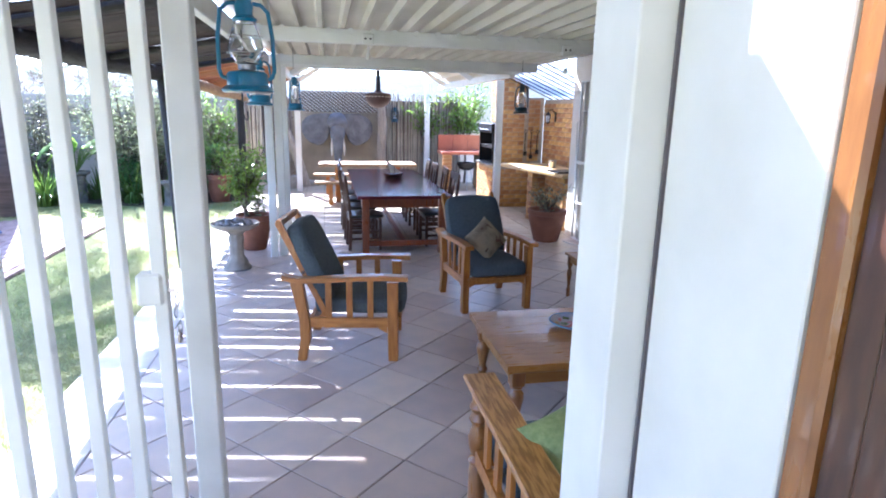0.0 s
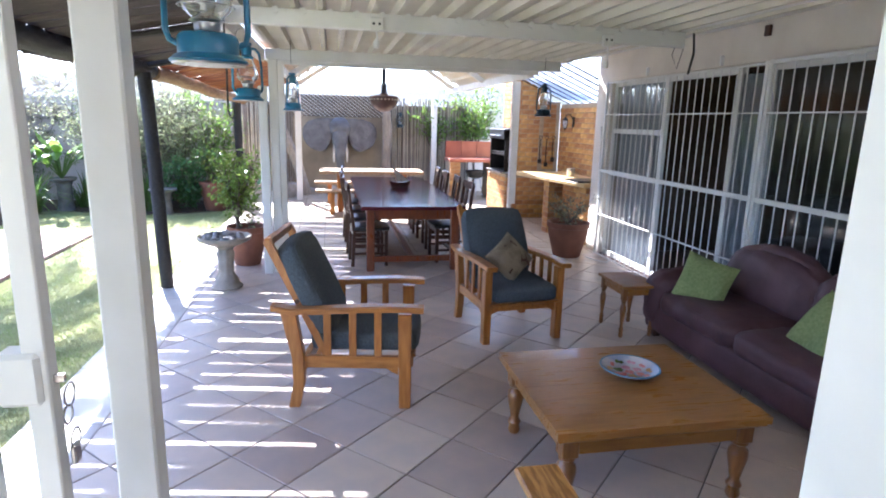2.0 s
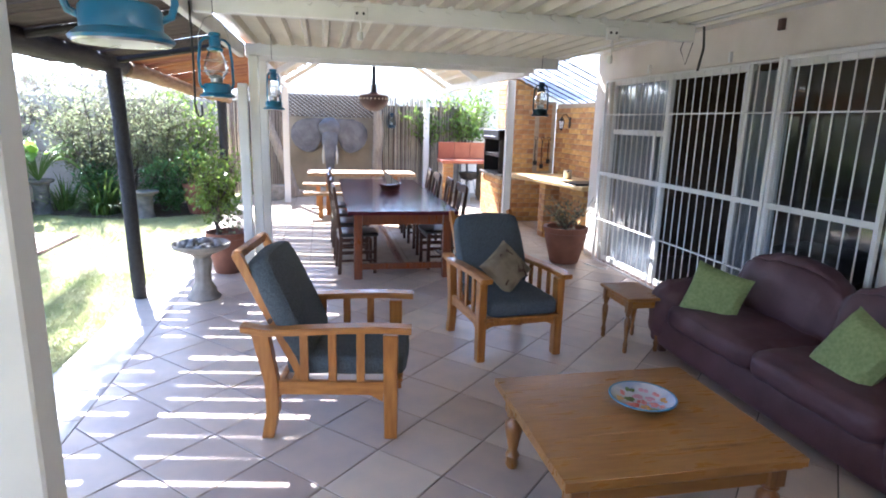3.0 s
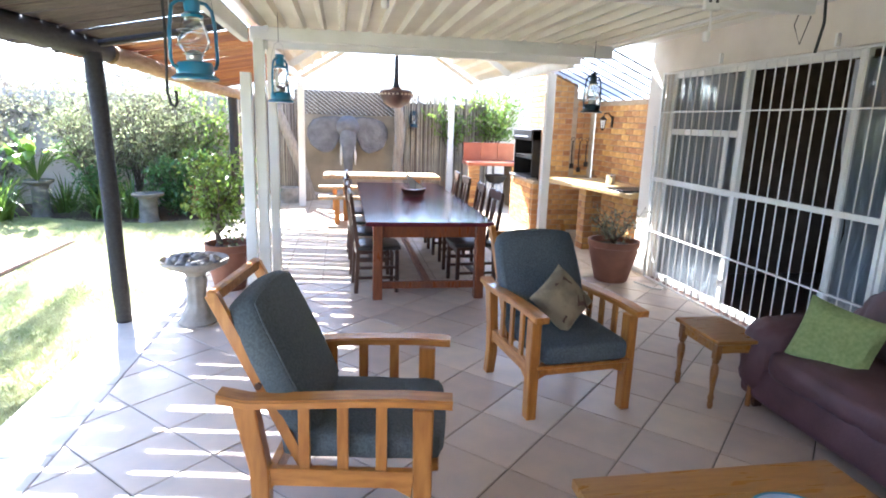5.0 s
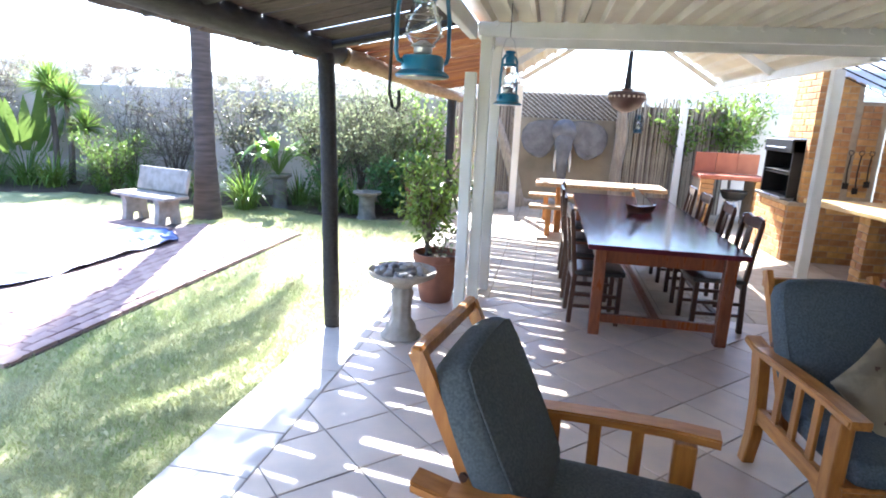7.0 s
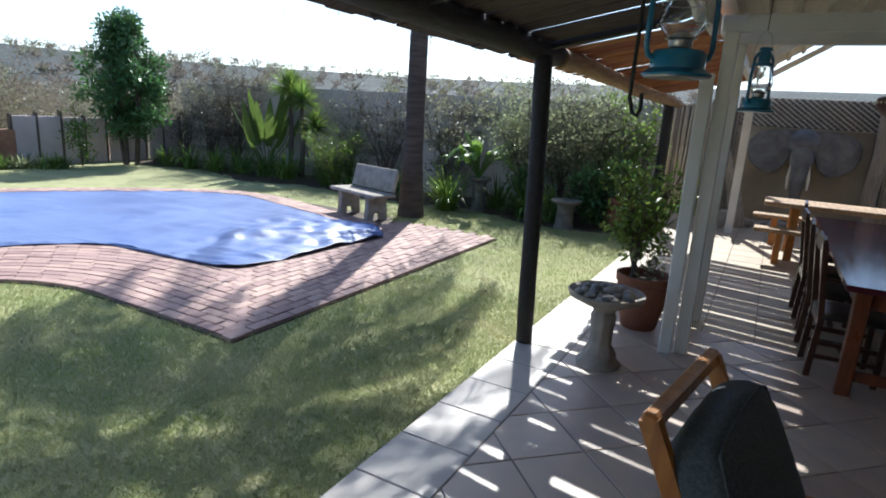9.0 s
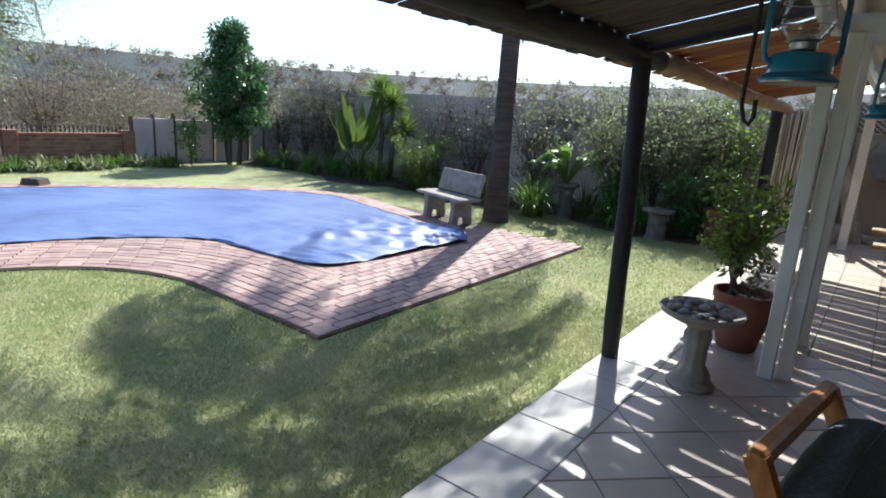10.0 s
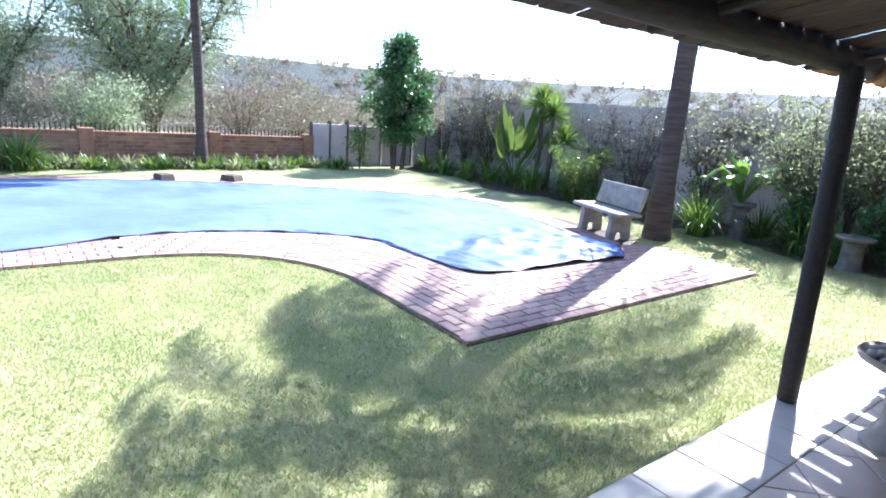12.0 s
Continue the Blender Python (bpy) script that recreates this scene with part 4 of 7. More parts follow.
# ---- lanterns, hanging things ----
def lantern(m, material, label, drop):
    L = thing("hurricane_lantern", m, label, "lantern", "hanging lanterns")
    part("tank", lt([(0.095, 0), (0.098, 0.006), (0.082, 0.02), (0.076, 0.022), (0.076, 0.062), (0.068, 0.072), (0.03, 0.078)], 32), material, L, smooth=True)
    part("base_plate", lt([(0.06, -0.002), (0.09, -0.004), (0.092, 0.0)], 32), STEEL, L, "bare steel underside", smooth=True)
    part("burner", lt([(0.03, 0.079), (0.033, 0.085), (0.033, 0.1), (0.045, 0.105), (0.012, 0.125)], 24), STEEL, L, smooth=True)
    g = part("glass_globe", lt([(0.034, 0.106), (0.058, 0.13), (0.066, 0.16), (0.056, 0.2), (0.04, 0.245), (0.038, 0.25), (0.0365, 0.246), (0.053, 0.2), (0.062, 0.16), (0.055, 0.133), (0.032, 0.108)], 32), GLASS, L, "clear glass globe", smooth=True)
    g.visible_shadow = False
    part("chimney", lt([(0.042, 0.252), (0.046, 0.262), (0.03, 0.275), (0.034, 0.31), (0.026, 0.33), (0.036, 0.335), (0.03, 0.35)], 24), material, L, smooth=True)
    for s in (-1, 1):
        part("side_tube", tb([(s * 0.07, 0, 0.045), (s * 0.092, 0, 0.055), (s * 0.1, 0, 0.08), (s * 0.098, 0, 0.2), (s * 0.085, 0, 0.29), (s * 0.06, 0, 0.315), (s * 0.03, 0, 0.318)], 0.008, 10), material, L, smooth=True)
    for z, r in ((0.14, 0.07), (0.2, 0.064)):
        ring = [(r * math.cos(a), r * math.sin(a), z) for a in (2 * math.pi * k / 20 for k in range(21))]
        part("guard_wire", tb(ring, 0.0018, 5), STEEL, L)
    part("bail", tb([(-0.098, 0, 0.2), (-0.09, 0.01, 0.33), (-0.05, 0.01, 0.42), (0, 0.01, 0.44), (0.05, 0.01, 0.42), (0.09, 0.01, 0.33), (0.098, 0, 0.2)], 0.002, 5), STEEL, L)
    part("hanging_wire", tb([(0, 0.01, 0.44), (0, 0.01, drop)], 0.0025, 5), BLACKMETAL, L)
    return L


lantern(pose(0.105, 2.42, 1.85, 0, 0, 10), BLUEENAMEL, "blue hurricane lantern hanging beside the doorway", 0.57)
lantern(pose(-0.09, 4.72, 1.815, 0, 0, 35), BLUEENAMEL, "blue hurricane lantern hanging from the patio edge", 0.62)
lantern(pose(0.07, 6.72, 1.78, 0, 0, 60), BLUEENAMEL, "blue hurricane lantern hanging near the white posts", 0.65)
lantern(pose(2.79, 7.16, 1.8, 0, 0, 20), DARKTEAL, "dark teal hurricane lantern hanging near the brick braai", 0.63)
lantern(pose(2.07, 14.82, 1.54, 0, 0, 15), DARKTEAL, "small dark lantern hanging on the stick fence", 0.4)


def strap():
    t = thing("leather_strap", pose(-0.23, 4.8, 1.7), "dark leather strap hanging beside a lantern", "strap")
    part("loop", tb([(0, 0, 0.64), (0.005, 0, 0.3), (0, 0, 0.06), (0.012, 0, 0.01), (0.028, 0, 0.0), (0.038, 0, 0.02), (0.036, 0, 0.07)], 0.007, 6), RUBBER, t)


strap()


def hanging_bowl():
    b = thing("hanging_bowl", pose(1.31, 10.69, 1.84), "red clay bowl with a beaded rim on a rod, coloured as if shaded", "hanging bowl")
    part("bowl", lt([(0.02, 0), (0.1, 0.02), (0.18, 0.08), (0.235, 0.17), (0.235, 0.24), (0.21, 0.26), (0.08, 0.275), (0.06, 0.3)], 32), SHADEDCLAY, b, smooth=True)
    for k in range(24):
        a = 2 * math.pi * k / 24
        bm = bmesh.new()
        box(bm, -0.012, -0.006, -0.012, 0.012, 0.006, 0.012)
        o = part("bead", bm, IVORY, b)
        o.matrix_basis = Matrix.Translation((0.237 * math.cos(a), 0.237 * math.sin(a), 0.2)) @ Matrix.Rotation(a + math.pi / 2, 4, "Z")
    part("rod", tb([(0, 0, 0.28), (0, 0, 0.5), (0, 0, 0.82)], [0.05, 0.035, 0.028], 10), BLACKMETAL, b)
    solid("bowl_beam", bx(-0.19, 10.65, 2.66, 2.98, 10.73, 2.76), WHITE, "white painted tie beam over the terrace", "beam", "white patio beams", kind="structure")


hanging_bowl()


def junction_box(x, y, z, drop):
    j = thing("light_fitting", pose(x, y, z), "white electrical box with a bare cord on the beam", "electrical box", "beam light fittings")
    part("casing", bx(-0.045, -0.03, 0, 0.045, 0.0, 0.085, bev=0.006), WHITE, j)
    for s in (-0.02, 0.02):
        part("knockout", lt([(0.009, 0), (0.009, 0.003)], 10), RUBBER, j, at=Matrix.Translation((s, -0.03, 0.045)) @ Matrix.Rotation(radians(90), 4, "X"))
    part("cord", tb([(0, -0.015, 0), (0.004, -0.018, -drop * 0.5), (0, -0.016, -drop)], 0.006, 6), WHITE, j)
    part("lamp_holder", lt([(0.014, -drop - 0.05), (0.02, -drop - 0.04), (0.018, -drop)], 12), WHITE, j, smooth=True)


junction_box(0.735, 4.92, 2.3, 0.06)
junction_box(2.42, 4.92, 2.28, 0.1)


# ---- doorway: security gate, door ----
def security_gate():
    g = thing("security_gate", pose(-0.09, 1.84, 0), "white painted steel security gate of square bars", "gate")
    for k in range(9):
        x = -0.02 - k * 0.112
        part("bar", bx(x - 0.02, -0.02, 0.06, x + 0.02, 0.02, 2.3, bev=0.003), WHITE, g)
    part("rail", bx(-0.96, -0.0185, 0.03, 0.0, 0.0185, 0.075, bev=0.003), WHITE, g)
    part("rail", bx(-0.96, -0.0185, 2.25, 0.0, 0.0185, 2.32, bev=0.003), WHITE, g)
    lk = part("lock_box", bx(-0.085, -0.03, 1.2, -0.01, 0.03, 1.3, bev=0.008), WHITE, g, "white painted lock box")
    part("key", bx(0.0, -0.004, 1.235, 0.018, 0.004, 1.25), STEEL, lk, "steel key in the lock")
    for k, (x, z, r) in enumerate(((0.022, 1.21, 0.022), (0.016, 1.17, 0.018), (0.024, 1.12, 0.02))):
        ring = [(x, r * math.cos(a), z + r * math.sin(a)) for a in (2 * math.pi * i / 16 for i in range(17))]
        part("key_ring", tb(ring, 0.0022, 5), STEEL, lk, "steel key ring")
    part("key_fob", bx(0.016, -0.012, 1.07, 0.026, 0.014, 1.11, bev=0.003), STEEL, lk)


security_gate()


def door_in():
    d = thing("door_1", pose(1.07, 1.1, 0), "white door leaf folded open with a wooden edge", "door", kind="structure")
    # grey strip stands in for the dark gap between jamb and door
    part("seal", bx(-0.001, -0.009, 0.0, 0.008, -0.002, 2.33), mat("grey_gap_strip", (0.16, 0.14, 0.15), None, 0.7), d, "dull grey strip in place of the dark gap beside the door")
    part("door_leaf", bx(0.003, -0.405, 0.01, 0.055, -0.013, 2.32, bev=0.003), WHITE, d)
    st = part("door_stile", bx(0.0, -0.462, 0.01, 0.075, -0.41, 2.32, bev=0.008), PINEZ, d, "varnished wooden stile")
    part("door_edge", bx(0.014, -0.52, 0.01, 0.075, -0.463, 2.32, bev=0.004), DARKWOOD, d, "dark stained rebate of the door")
    part("door_panel", bx(0.006, -0.72, 0.01, 0.075, -0.521, 2.32, bev=0.006), DARKWOOD, d, "dark varnished wooden panel")
    part("screw", lt([(0.008, 0), (0.009, 0.002), (0.004, 0.004)], 12), STEEL, st, at=Matrix.Translation((0.006, -0.55, 1.22)) @ Matrix.Rotation(radians(-90), 4, "Y"))


door_in()


# ---- sliding doors with burglar bars ----
def sliding_doors():
    w = thing("window_1", pose(WX + 0.06, 0, 0), "wide white sliding doors with glass panes and a dim room behind", "sliding door", kind="structure")
    def rail(y0, y1, z0, z1, x0=0.0, x1=0.05):
        part("window_frame", bx(x0, y0, z0, x1, y1, z1, bev=0.003), WHITE, w)
    for y in (7.88, 6.72, 5.55, 5.13, 4.06):
        rail(y, y + 0.065, 0.02, 2.26)
    for y0, y1 in ((4.125, 5.13), (5.615, 6.72), (6.785, 7.88)):
        rail(y0, y1, 2.2, 2.26)
        rail(y0, y1, 0.02, 0.08)
    rail(6.785, 7.88, 1.62, 1.68)
    rail(6.785, 7.88, 1.08, 1.14)
    for y0, y1, z0, z1 in ((6.785, 7.88, 0.08, 1.08), (6.785, 7.88, 1.14, 1.62), (6.785, 7.88, 1.68, 2.2), (5.195, 5.55, 0.08, 2.2), (4.125, 5.13, 0.08, 2.2)):
        p = part("pane", bx(0.02, y0, z0, 0.026, y1, z1), WINDOWGLASS, w)
        p.visible_shadow = False
    # sash tilted open
    part("sash", bx(-0.02, 6.9, 1.14, 0.0, 6.94, 1.62), WHITE, w)


sliding_doors()


def burglar_bars(y0, y1, z0, z1, label, rails):
    g = thing("burglar_gate", pose(3.93, 0, 0), label, "burglar bars", "burglar bars of the sliding doors")
    n = round((y1 - y0) / 0.118)
    for k in range(1, n):
        y = y0 + (y1 - y0) * k / n
        part("bar", tb([(0, y, z0), (0, y, z1)], 0.0065, 6), WHITE, g)
    for z, r in rails:
        part("rail", bx(-0.012, y0, z - r, 0.012, y1, z + r, bev=0.002), WHITE, g)
    for y in (y0, y1):
        part("stile", bx(-0.015, y - 0.018, z0, 0.015, y + 0.018, z1 + 0.01, bev=0.002), WHITE, g)


burglar_bars(5.1, 7.93, 0.02, 2.25, "white burglar bar gate in front of the sliding door", ((0.03, 0.008), (0.56, 0.006), (1.135, 0.022), (1.85, 0.006), (2.245, 0.008)))
burglar_bars(4.08, 5.05, 0.02, 2.26, "white burglar bar gate in front of the fixed pane", ((0.03, 0.008), (0.56, 0.006), (1.135, 0.022), (1.85, 0.006), (2.25, 0.016)))


def curtain(x, y0, y1, label, z0=0.05, z1=2.2, tie=0.0):
    def fn(u, v):
        y = y0 + (y1 - y0) * u
        z = z0 + (z1 - z0) * v
        k = 1 - tie * math.exp(-((z - 1.0) / 0.35) ** 2)
        return (x + 0.035 * math.sin(u * (y1 - y0) * 70) + 0.01 * noise.noise(Vector((y * 4, z * 2, 0))), y0 + (y - y0) * k, z)
    c = thing("curtain", pose(0, 0, 0), label, "curtain", "white curtains")
    part("cloth", sheet_grid(fn, 60, 14), CURTAIN, c, smooth=True)


curtain(4.13, 6.85, 7.86, "white sheer curtain behind the sliding door")
curtain(4.15, 5.3, 5.75, "white sheer curtain tied beside the opening", tie=0.4)
curtain(6.9, 3.6, 4.2, "white curtain in the dim lounge")


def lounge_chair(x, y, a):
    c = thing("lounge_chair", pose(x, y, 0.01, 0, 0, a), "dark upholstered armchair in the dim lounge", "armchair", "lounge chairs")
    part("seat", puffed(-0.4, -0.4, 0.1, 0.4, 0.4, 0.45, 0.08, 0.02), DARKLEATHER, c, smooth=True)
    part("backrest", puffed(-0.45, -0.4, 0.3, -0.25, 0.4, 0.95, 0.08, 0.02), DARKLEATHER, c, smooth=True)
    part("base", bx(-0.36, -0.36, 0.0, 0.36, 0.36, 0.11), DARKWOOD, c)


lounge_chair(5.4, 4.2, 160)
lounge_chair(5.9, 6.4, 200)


def wall_bits():
    b = thing("wall_bracket", pose(3.979, 5.2, 2.47), "small brown bracket on the plastered wall", "bracket")
    part("plate", bx(-0.03, -0.03, 0, 0, 0.03, 0.085, bev=0.004), DARKWOOD, b)
    c = thing("loose_cable", pose(3.06, 5.0, 2.36), "loose black cable ends hanging at the beam", "cable")
    for p, r in (([(0.1, 0, 0.1), (0.12, 0.0, -0.08), (0.09, 0, -0.24)], 0.009), ([(0.0, 0, 0.1), (-0.05, 0.02, -0.1), (0.0, 0.02, -0.2), (0.03, 0, -0.05)], 0.003)):
        part("strand", tb(p, r, 6), RUBBER, c)
    for y in (5.75, 7.05):
        s = thing("gate_stop", pose(3.979, y, 2.28), "small white gate stop on the wall", "bracket", "gate stops")
        part("block", bx(-0.03, -0.012, 0, 0, 0.012, 0.09, bev=0.003), WHITE, s)
    wl = thing("wall_lamp", pose(4.5, 10.3, 1.62), "black iron coach lamp on the brick wall", "wall lamp")
    part("back_plate", bx(-0.005, -0.03, 0.05, 0.018, 0.03, 0.22, bev=0.004), BLACKMETAL, wl)
    part("arm", tb([(0, 0, 0.18), (-0.06, 0, 0.26), (-0.13, 0, 0.25), (-0.14, 0, 0.2)], 0.008, 8), BLACKMETAL, wl)
    part("hood", lt([(0.055, 0.16), (0.06, 0.165), (0.02, 0.2), (0.01, 0.215)], 6), BLACKMETAL, wl, at=pose(-0.14, 0, 0))
    part("glass", lt([(0.028, 0.04), (0.045, 0.155)], 6), CURTAIN, wl, "frosted glass", at=pose(-0.14, 0, 0))
    part("finial", lt([(0.005, 0.0), (0.02, 0.025), (0.03, 0.04)], 10), BLACKMETAL, wl, at=pose(-0.14, 0, 0))
    for k in range(6):
        a = math.pi * k / 3
        part("cage_bar", tb([(-0.14 + 0.03 * math.cos(a), 0.03 * math.sin(a), 0.04), (-0.14 + 0.047 * math.cos(a), 0.047 * math.sin(a), 0.16)], 0.004, 5), BLACKMETAL, wl)


wall_bits()


# ---- braai corner ----
def counter():
    solid("braai_counter", ex([(3.93, 8.42), (4.5, 8.42), (4.5, 10.5), (3.54, 10.5)], 0.84, 0.9, "z", 0.01), mat("sandstone_top", (0.52, 0.36, 0.15), (0.40, 0.26, 0.10), 0.45, scale=4, bump=0.2), "sand coloured stone counter top on brick piers", "counter")
    tray = thing("grill_tray", pose(4.2, 8.75, 0.9), "dark steel tray lying on the counter", "tray")
    part("pan", bx(-0.3, -0.2, 0, 0.25, 0.25, 0.025, bev=0.006), BLACKMETAL, tray)
    mug = thing("tin_mug", pose(4.2, 9.55, 0.9), "small grey tin cup on the counter", "cup")
    part("body", lt([(0.055, 0), (0.06, 0.01), (0.065, 0.13), (0.06, 0.13), (0.055, 0.015)], 18), STEEL, mug, smooth=True)


counter()


def braai():
    b = thing("braai", pose(3.56, 11.1, 0.8), "black steel built-in braai with open doors and grid", "braai")
    part("firebox", bx(0.1, 0, 0, 0.75, 1.0, 0.03), BLACKMETAL, b)
    part("side_panel", bx(0.0, 0, 0.03, 0.75, 0.03, 0.78), BLACKMETAL, b)
    part("side_panel", bx(0.0, 0.97, 0.03, 0.75, 1.0, 0.78), BLACKMETAL, b)
    part("back_panel", bx(0.72, 0.03, 0.03, 0.75, 0.97, 0.78), BLACKMETAL, b)
    part("hood", bx(-0.03, 0, 0.62, 0.75, 1.0, 0.8, bev=0.01), BLACKMETAL, b)
    for z in (0.32, 0.36):
        part("grid", bx(0.02, 0.03, z, 0.7, 0.97, z + 0.012), STEEL, b)
    part("tray_lip", bx(-0.08, 0.0, 0.0, 0.1, 1.0, 0.03, bev=0.004), STEEL, b, "bright steel tray lip")
    part("handle", tb([(-0.05, 0.15, 0.68), (-0.05, 0.85, 0.68)], 0.01, 8), STEEL, b)


braai()


def braai_tools():
    for k, (x, h) in enumerate(((4.16, 0.36), (4.28, 0.42), (4.4, 0.33))):
        t = thing("braai_tool", pose(x, 10.9, 1.44 - h, 0, 0, 90), "long black iron braai tool hanging on the brick chimney", "braai tool", "braai tools")
        part("shaft", tb([(0, 0, 0), (0, 0.01, h * 0.5), (0, 0, h)], 0.009, 6), BLACKMETAL, t)
        part("loop", tb([(0, 0.03 * math.sin(a), h + 0.03 - 0.03 * math.cos(a)) for a in (2 * math.pi * i / 12 for i in range(13))], 0.005, 5), BLACKMETAL, t)
        part("head", bx(-0.006, -0.035, -0.07, 0.006, 0.035, 0.01, bev=0.003), BLACKMETAL, t)
        part("hook", tb([(0, 0, h + 0.055), (0.045, 0, h + 0.06)], 0.004, 5), BLACKMETAL, t)


braai_tools()


def pizza_stand():
    s = thing("tiled_stand", pose(3.05, 13.55, 0), "brick stand with a terracotta tiled top and splashback", "outdoor counter")
    part("tabletop", bx(-0.02, -0.05, 0.83, 1.12, 0.6, 0.9, bev=0.008), TERRATOP, s)
    for k in range(3):
        part("splashback_tile", bx(0.0 + k * 0.367, 0.55, 0.905, 0.363 + k * 0.367, 0.6, 1.27, bev=0.004), TERRATOP, s)
    for x in (0.0, 0.9):
        part("brick_pier", bx(x, 0, 0, x + 0.22, 0.55, 0.83), MORTAR, s)
    k = thing("kettle_braai", pose(3.65, 13.62, 0), "small black kettle braai on three thin legs", "kettle braai")
    part("bowl", lt([(0.05, 0.45), (0.17, 0.5), (0.22, 0.6), (0.225, 0.64), (0.2, 0.645), (0.05, 0.66)], 24), BLACKMETAL, k, smooth=True)
    for a in (0.4, 2.5, 4.6):
        part("leg", tb([(0.12 * math.cos(a), 0.12 * math.sin(a), 0.5), (0.25 * math.cos(a), 0.25 * math.sin(a), 0)], 0.011, 6), STEEL, k)


pizza_stand()


# ---- fence with the elephant ----
def stick_fence():
    f = thing("stick_fence", pose(0, 14.95, 0), "fence of upright grey sticks behind the terrace", "fence")
    rnd = random.Random(8)
    me = tb([(0, 0, 0), (0.004, 0, 1.1), (0, 0, 2.2)], [0.021, 0.02, 0.017], 6)
    data = link_mesh("stick", me, mat("grey_stick", (0.36, 0.31, 0.24), (0.22, 0.18, 0.14), 0.9, scale=4, stretch=(8, 8, 1), bump=0.5, rand=0.35))
    xs = [-2.1 + k * 0.047 for k in range(36)] + [1.72 + k * 0.047 for k in range(44)]
    for x in xs:
        o = new("stick", data)
        o.parent = f
        o.matrix_basis = pose(x, rnd.uniform(-0.015, 0.015), -0.03, rnd.uniform(-0.6, 0.6), rnd.uniform(-1, 1), rnd.uniform(0, 360)) @ Matrix.Diagonal((1, 1, rnd.uniform(0.93, 1.03), 1))
    # added dark panels block the light that would show between the sticks
    part("backing", bx(-2.15, 0.03, 0, -0.42, 0.045, 2.05), BARK, f, "dark panel added to close the gaps between the sticks")
    part("backing", bx(1.66, 0.03, 0, 3.8, 0.045, 2.05), BARK, f, "dark panel added to close the gaps between the sticks")
    for z in (0.5, 1.6):
        part("rail", tb([(-2.15, 0.05, z), (-0.4, 0.05, z)], 0.025, 6), BARK, f)
        part("rail", tb([(1.65, 0.05, z), (3.8, 0.05, z)], 0.025, 6), BARK, f)


stick_fence()
solid("wall_elephant", bx(-0.45, 14.98, -0.1, 1.7, 15.1, 1.75, bev=0.01), PANELWALL, "grey plastered panel behind the elephant head", "wall", kind="structure")


def lattice():
    f_ob = thing("branch_lattice", pose(0, 14.95, 0), "woven lattice of thin dry branches above the elephant", "lattice")
    part("backing", bx(-0.45, 0.02, 1.752, 1.72, 0.05, 2.24), WEAVE, f_ob, "dark brushwood backing")
    for k in range(30):
        for sg in (-1, 1):
            a = -0.95 + k * 0.105
            x0, x1 = (a, a + 0.66) if sg > 0 else (a + 0.66, a)
            pts = []
            for q in range(7):
                f = q / 6
                x = x0 + (x1 - x0) * f
                if -0.44 <= x <= 1.71:
                    pts.append((x, -0.012 * (1 + sg), 2.26 - 0.5 * f))
            if len(pts) > 1:
                part("branch", tb(pts, 0.0085 if sg > 0 else 0.006, 5), CANVAS if sg > 0 else GREYWOOD, f_ob)


lattice()


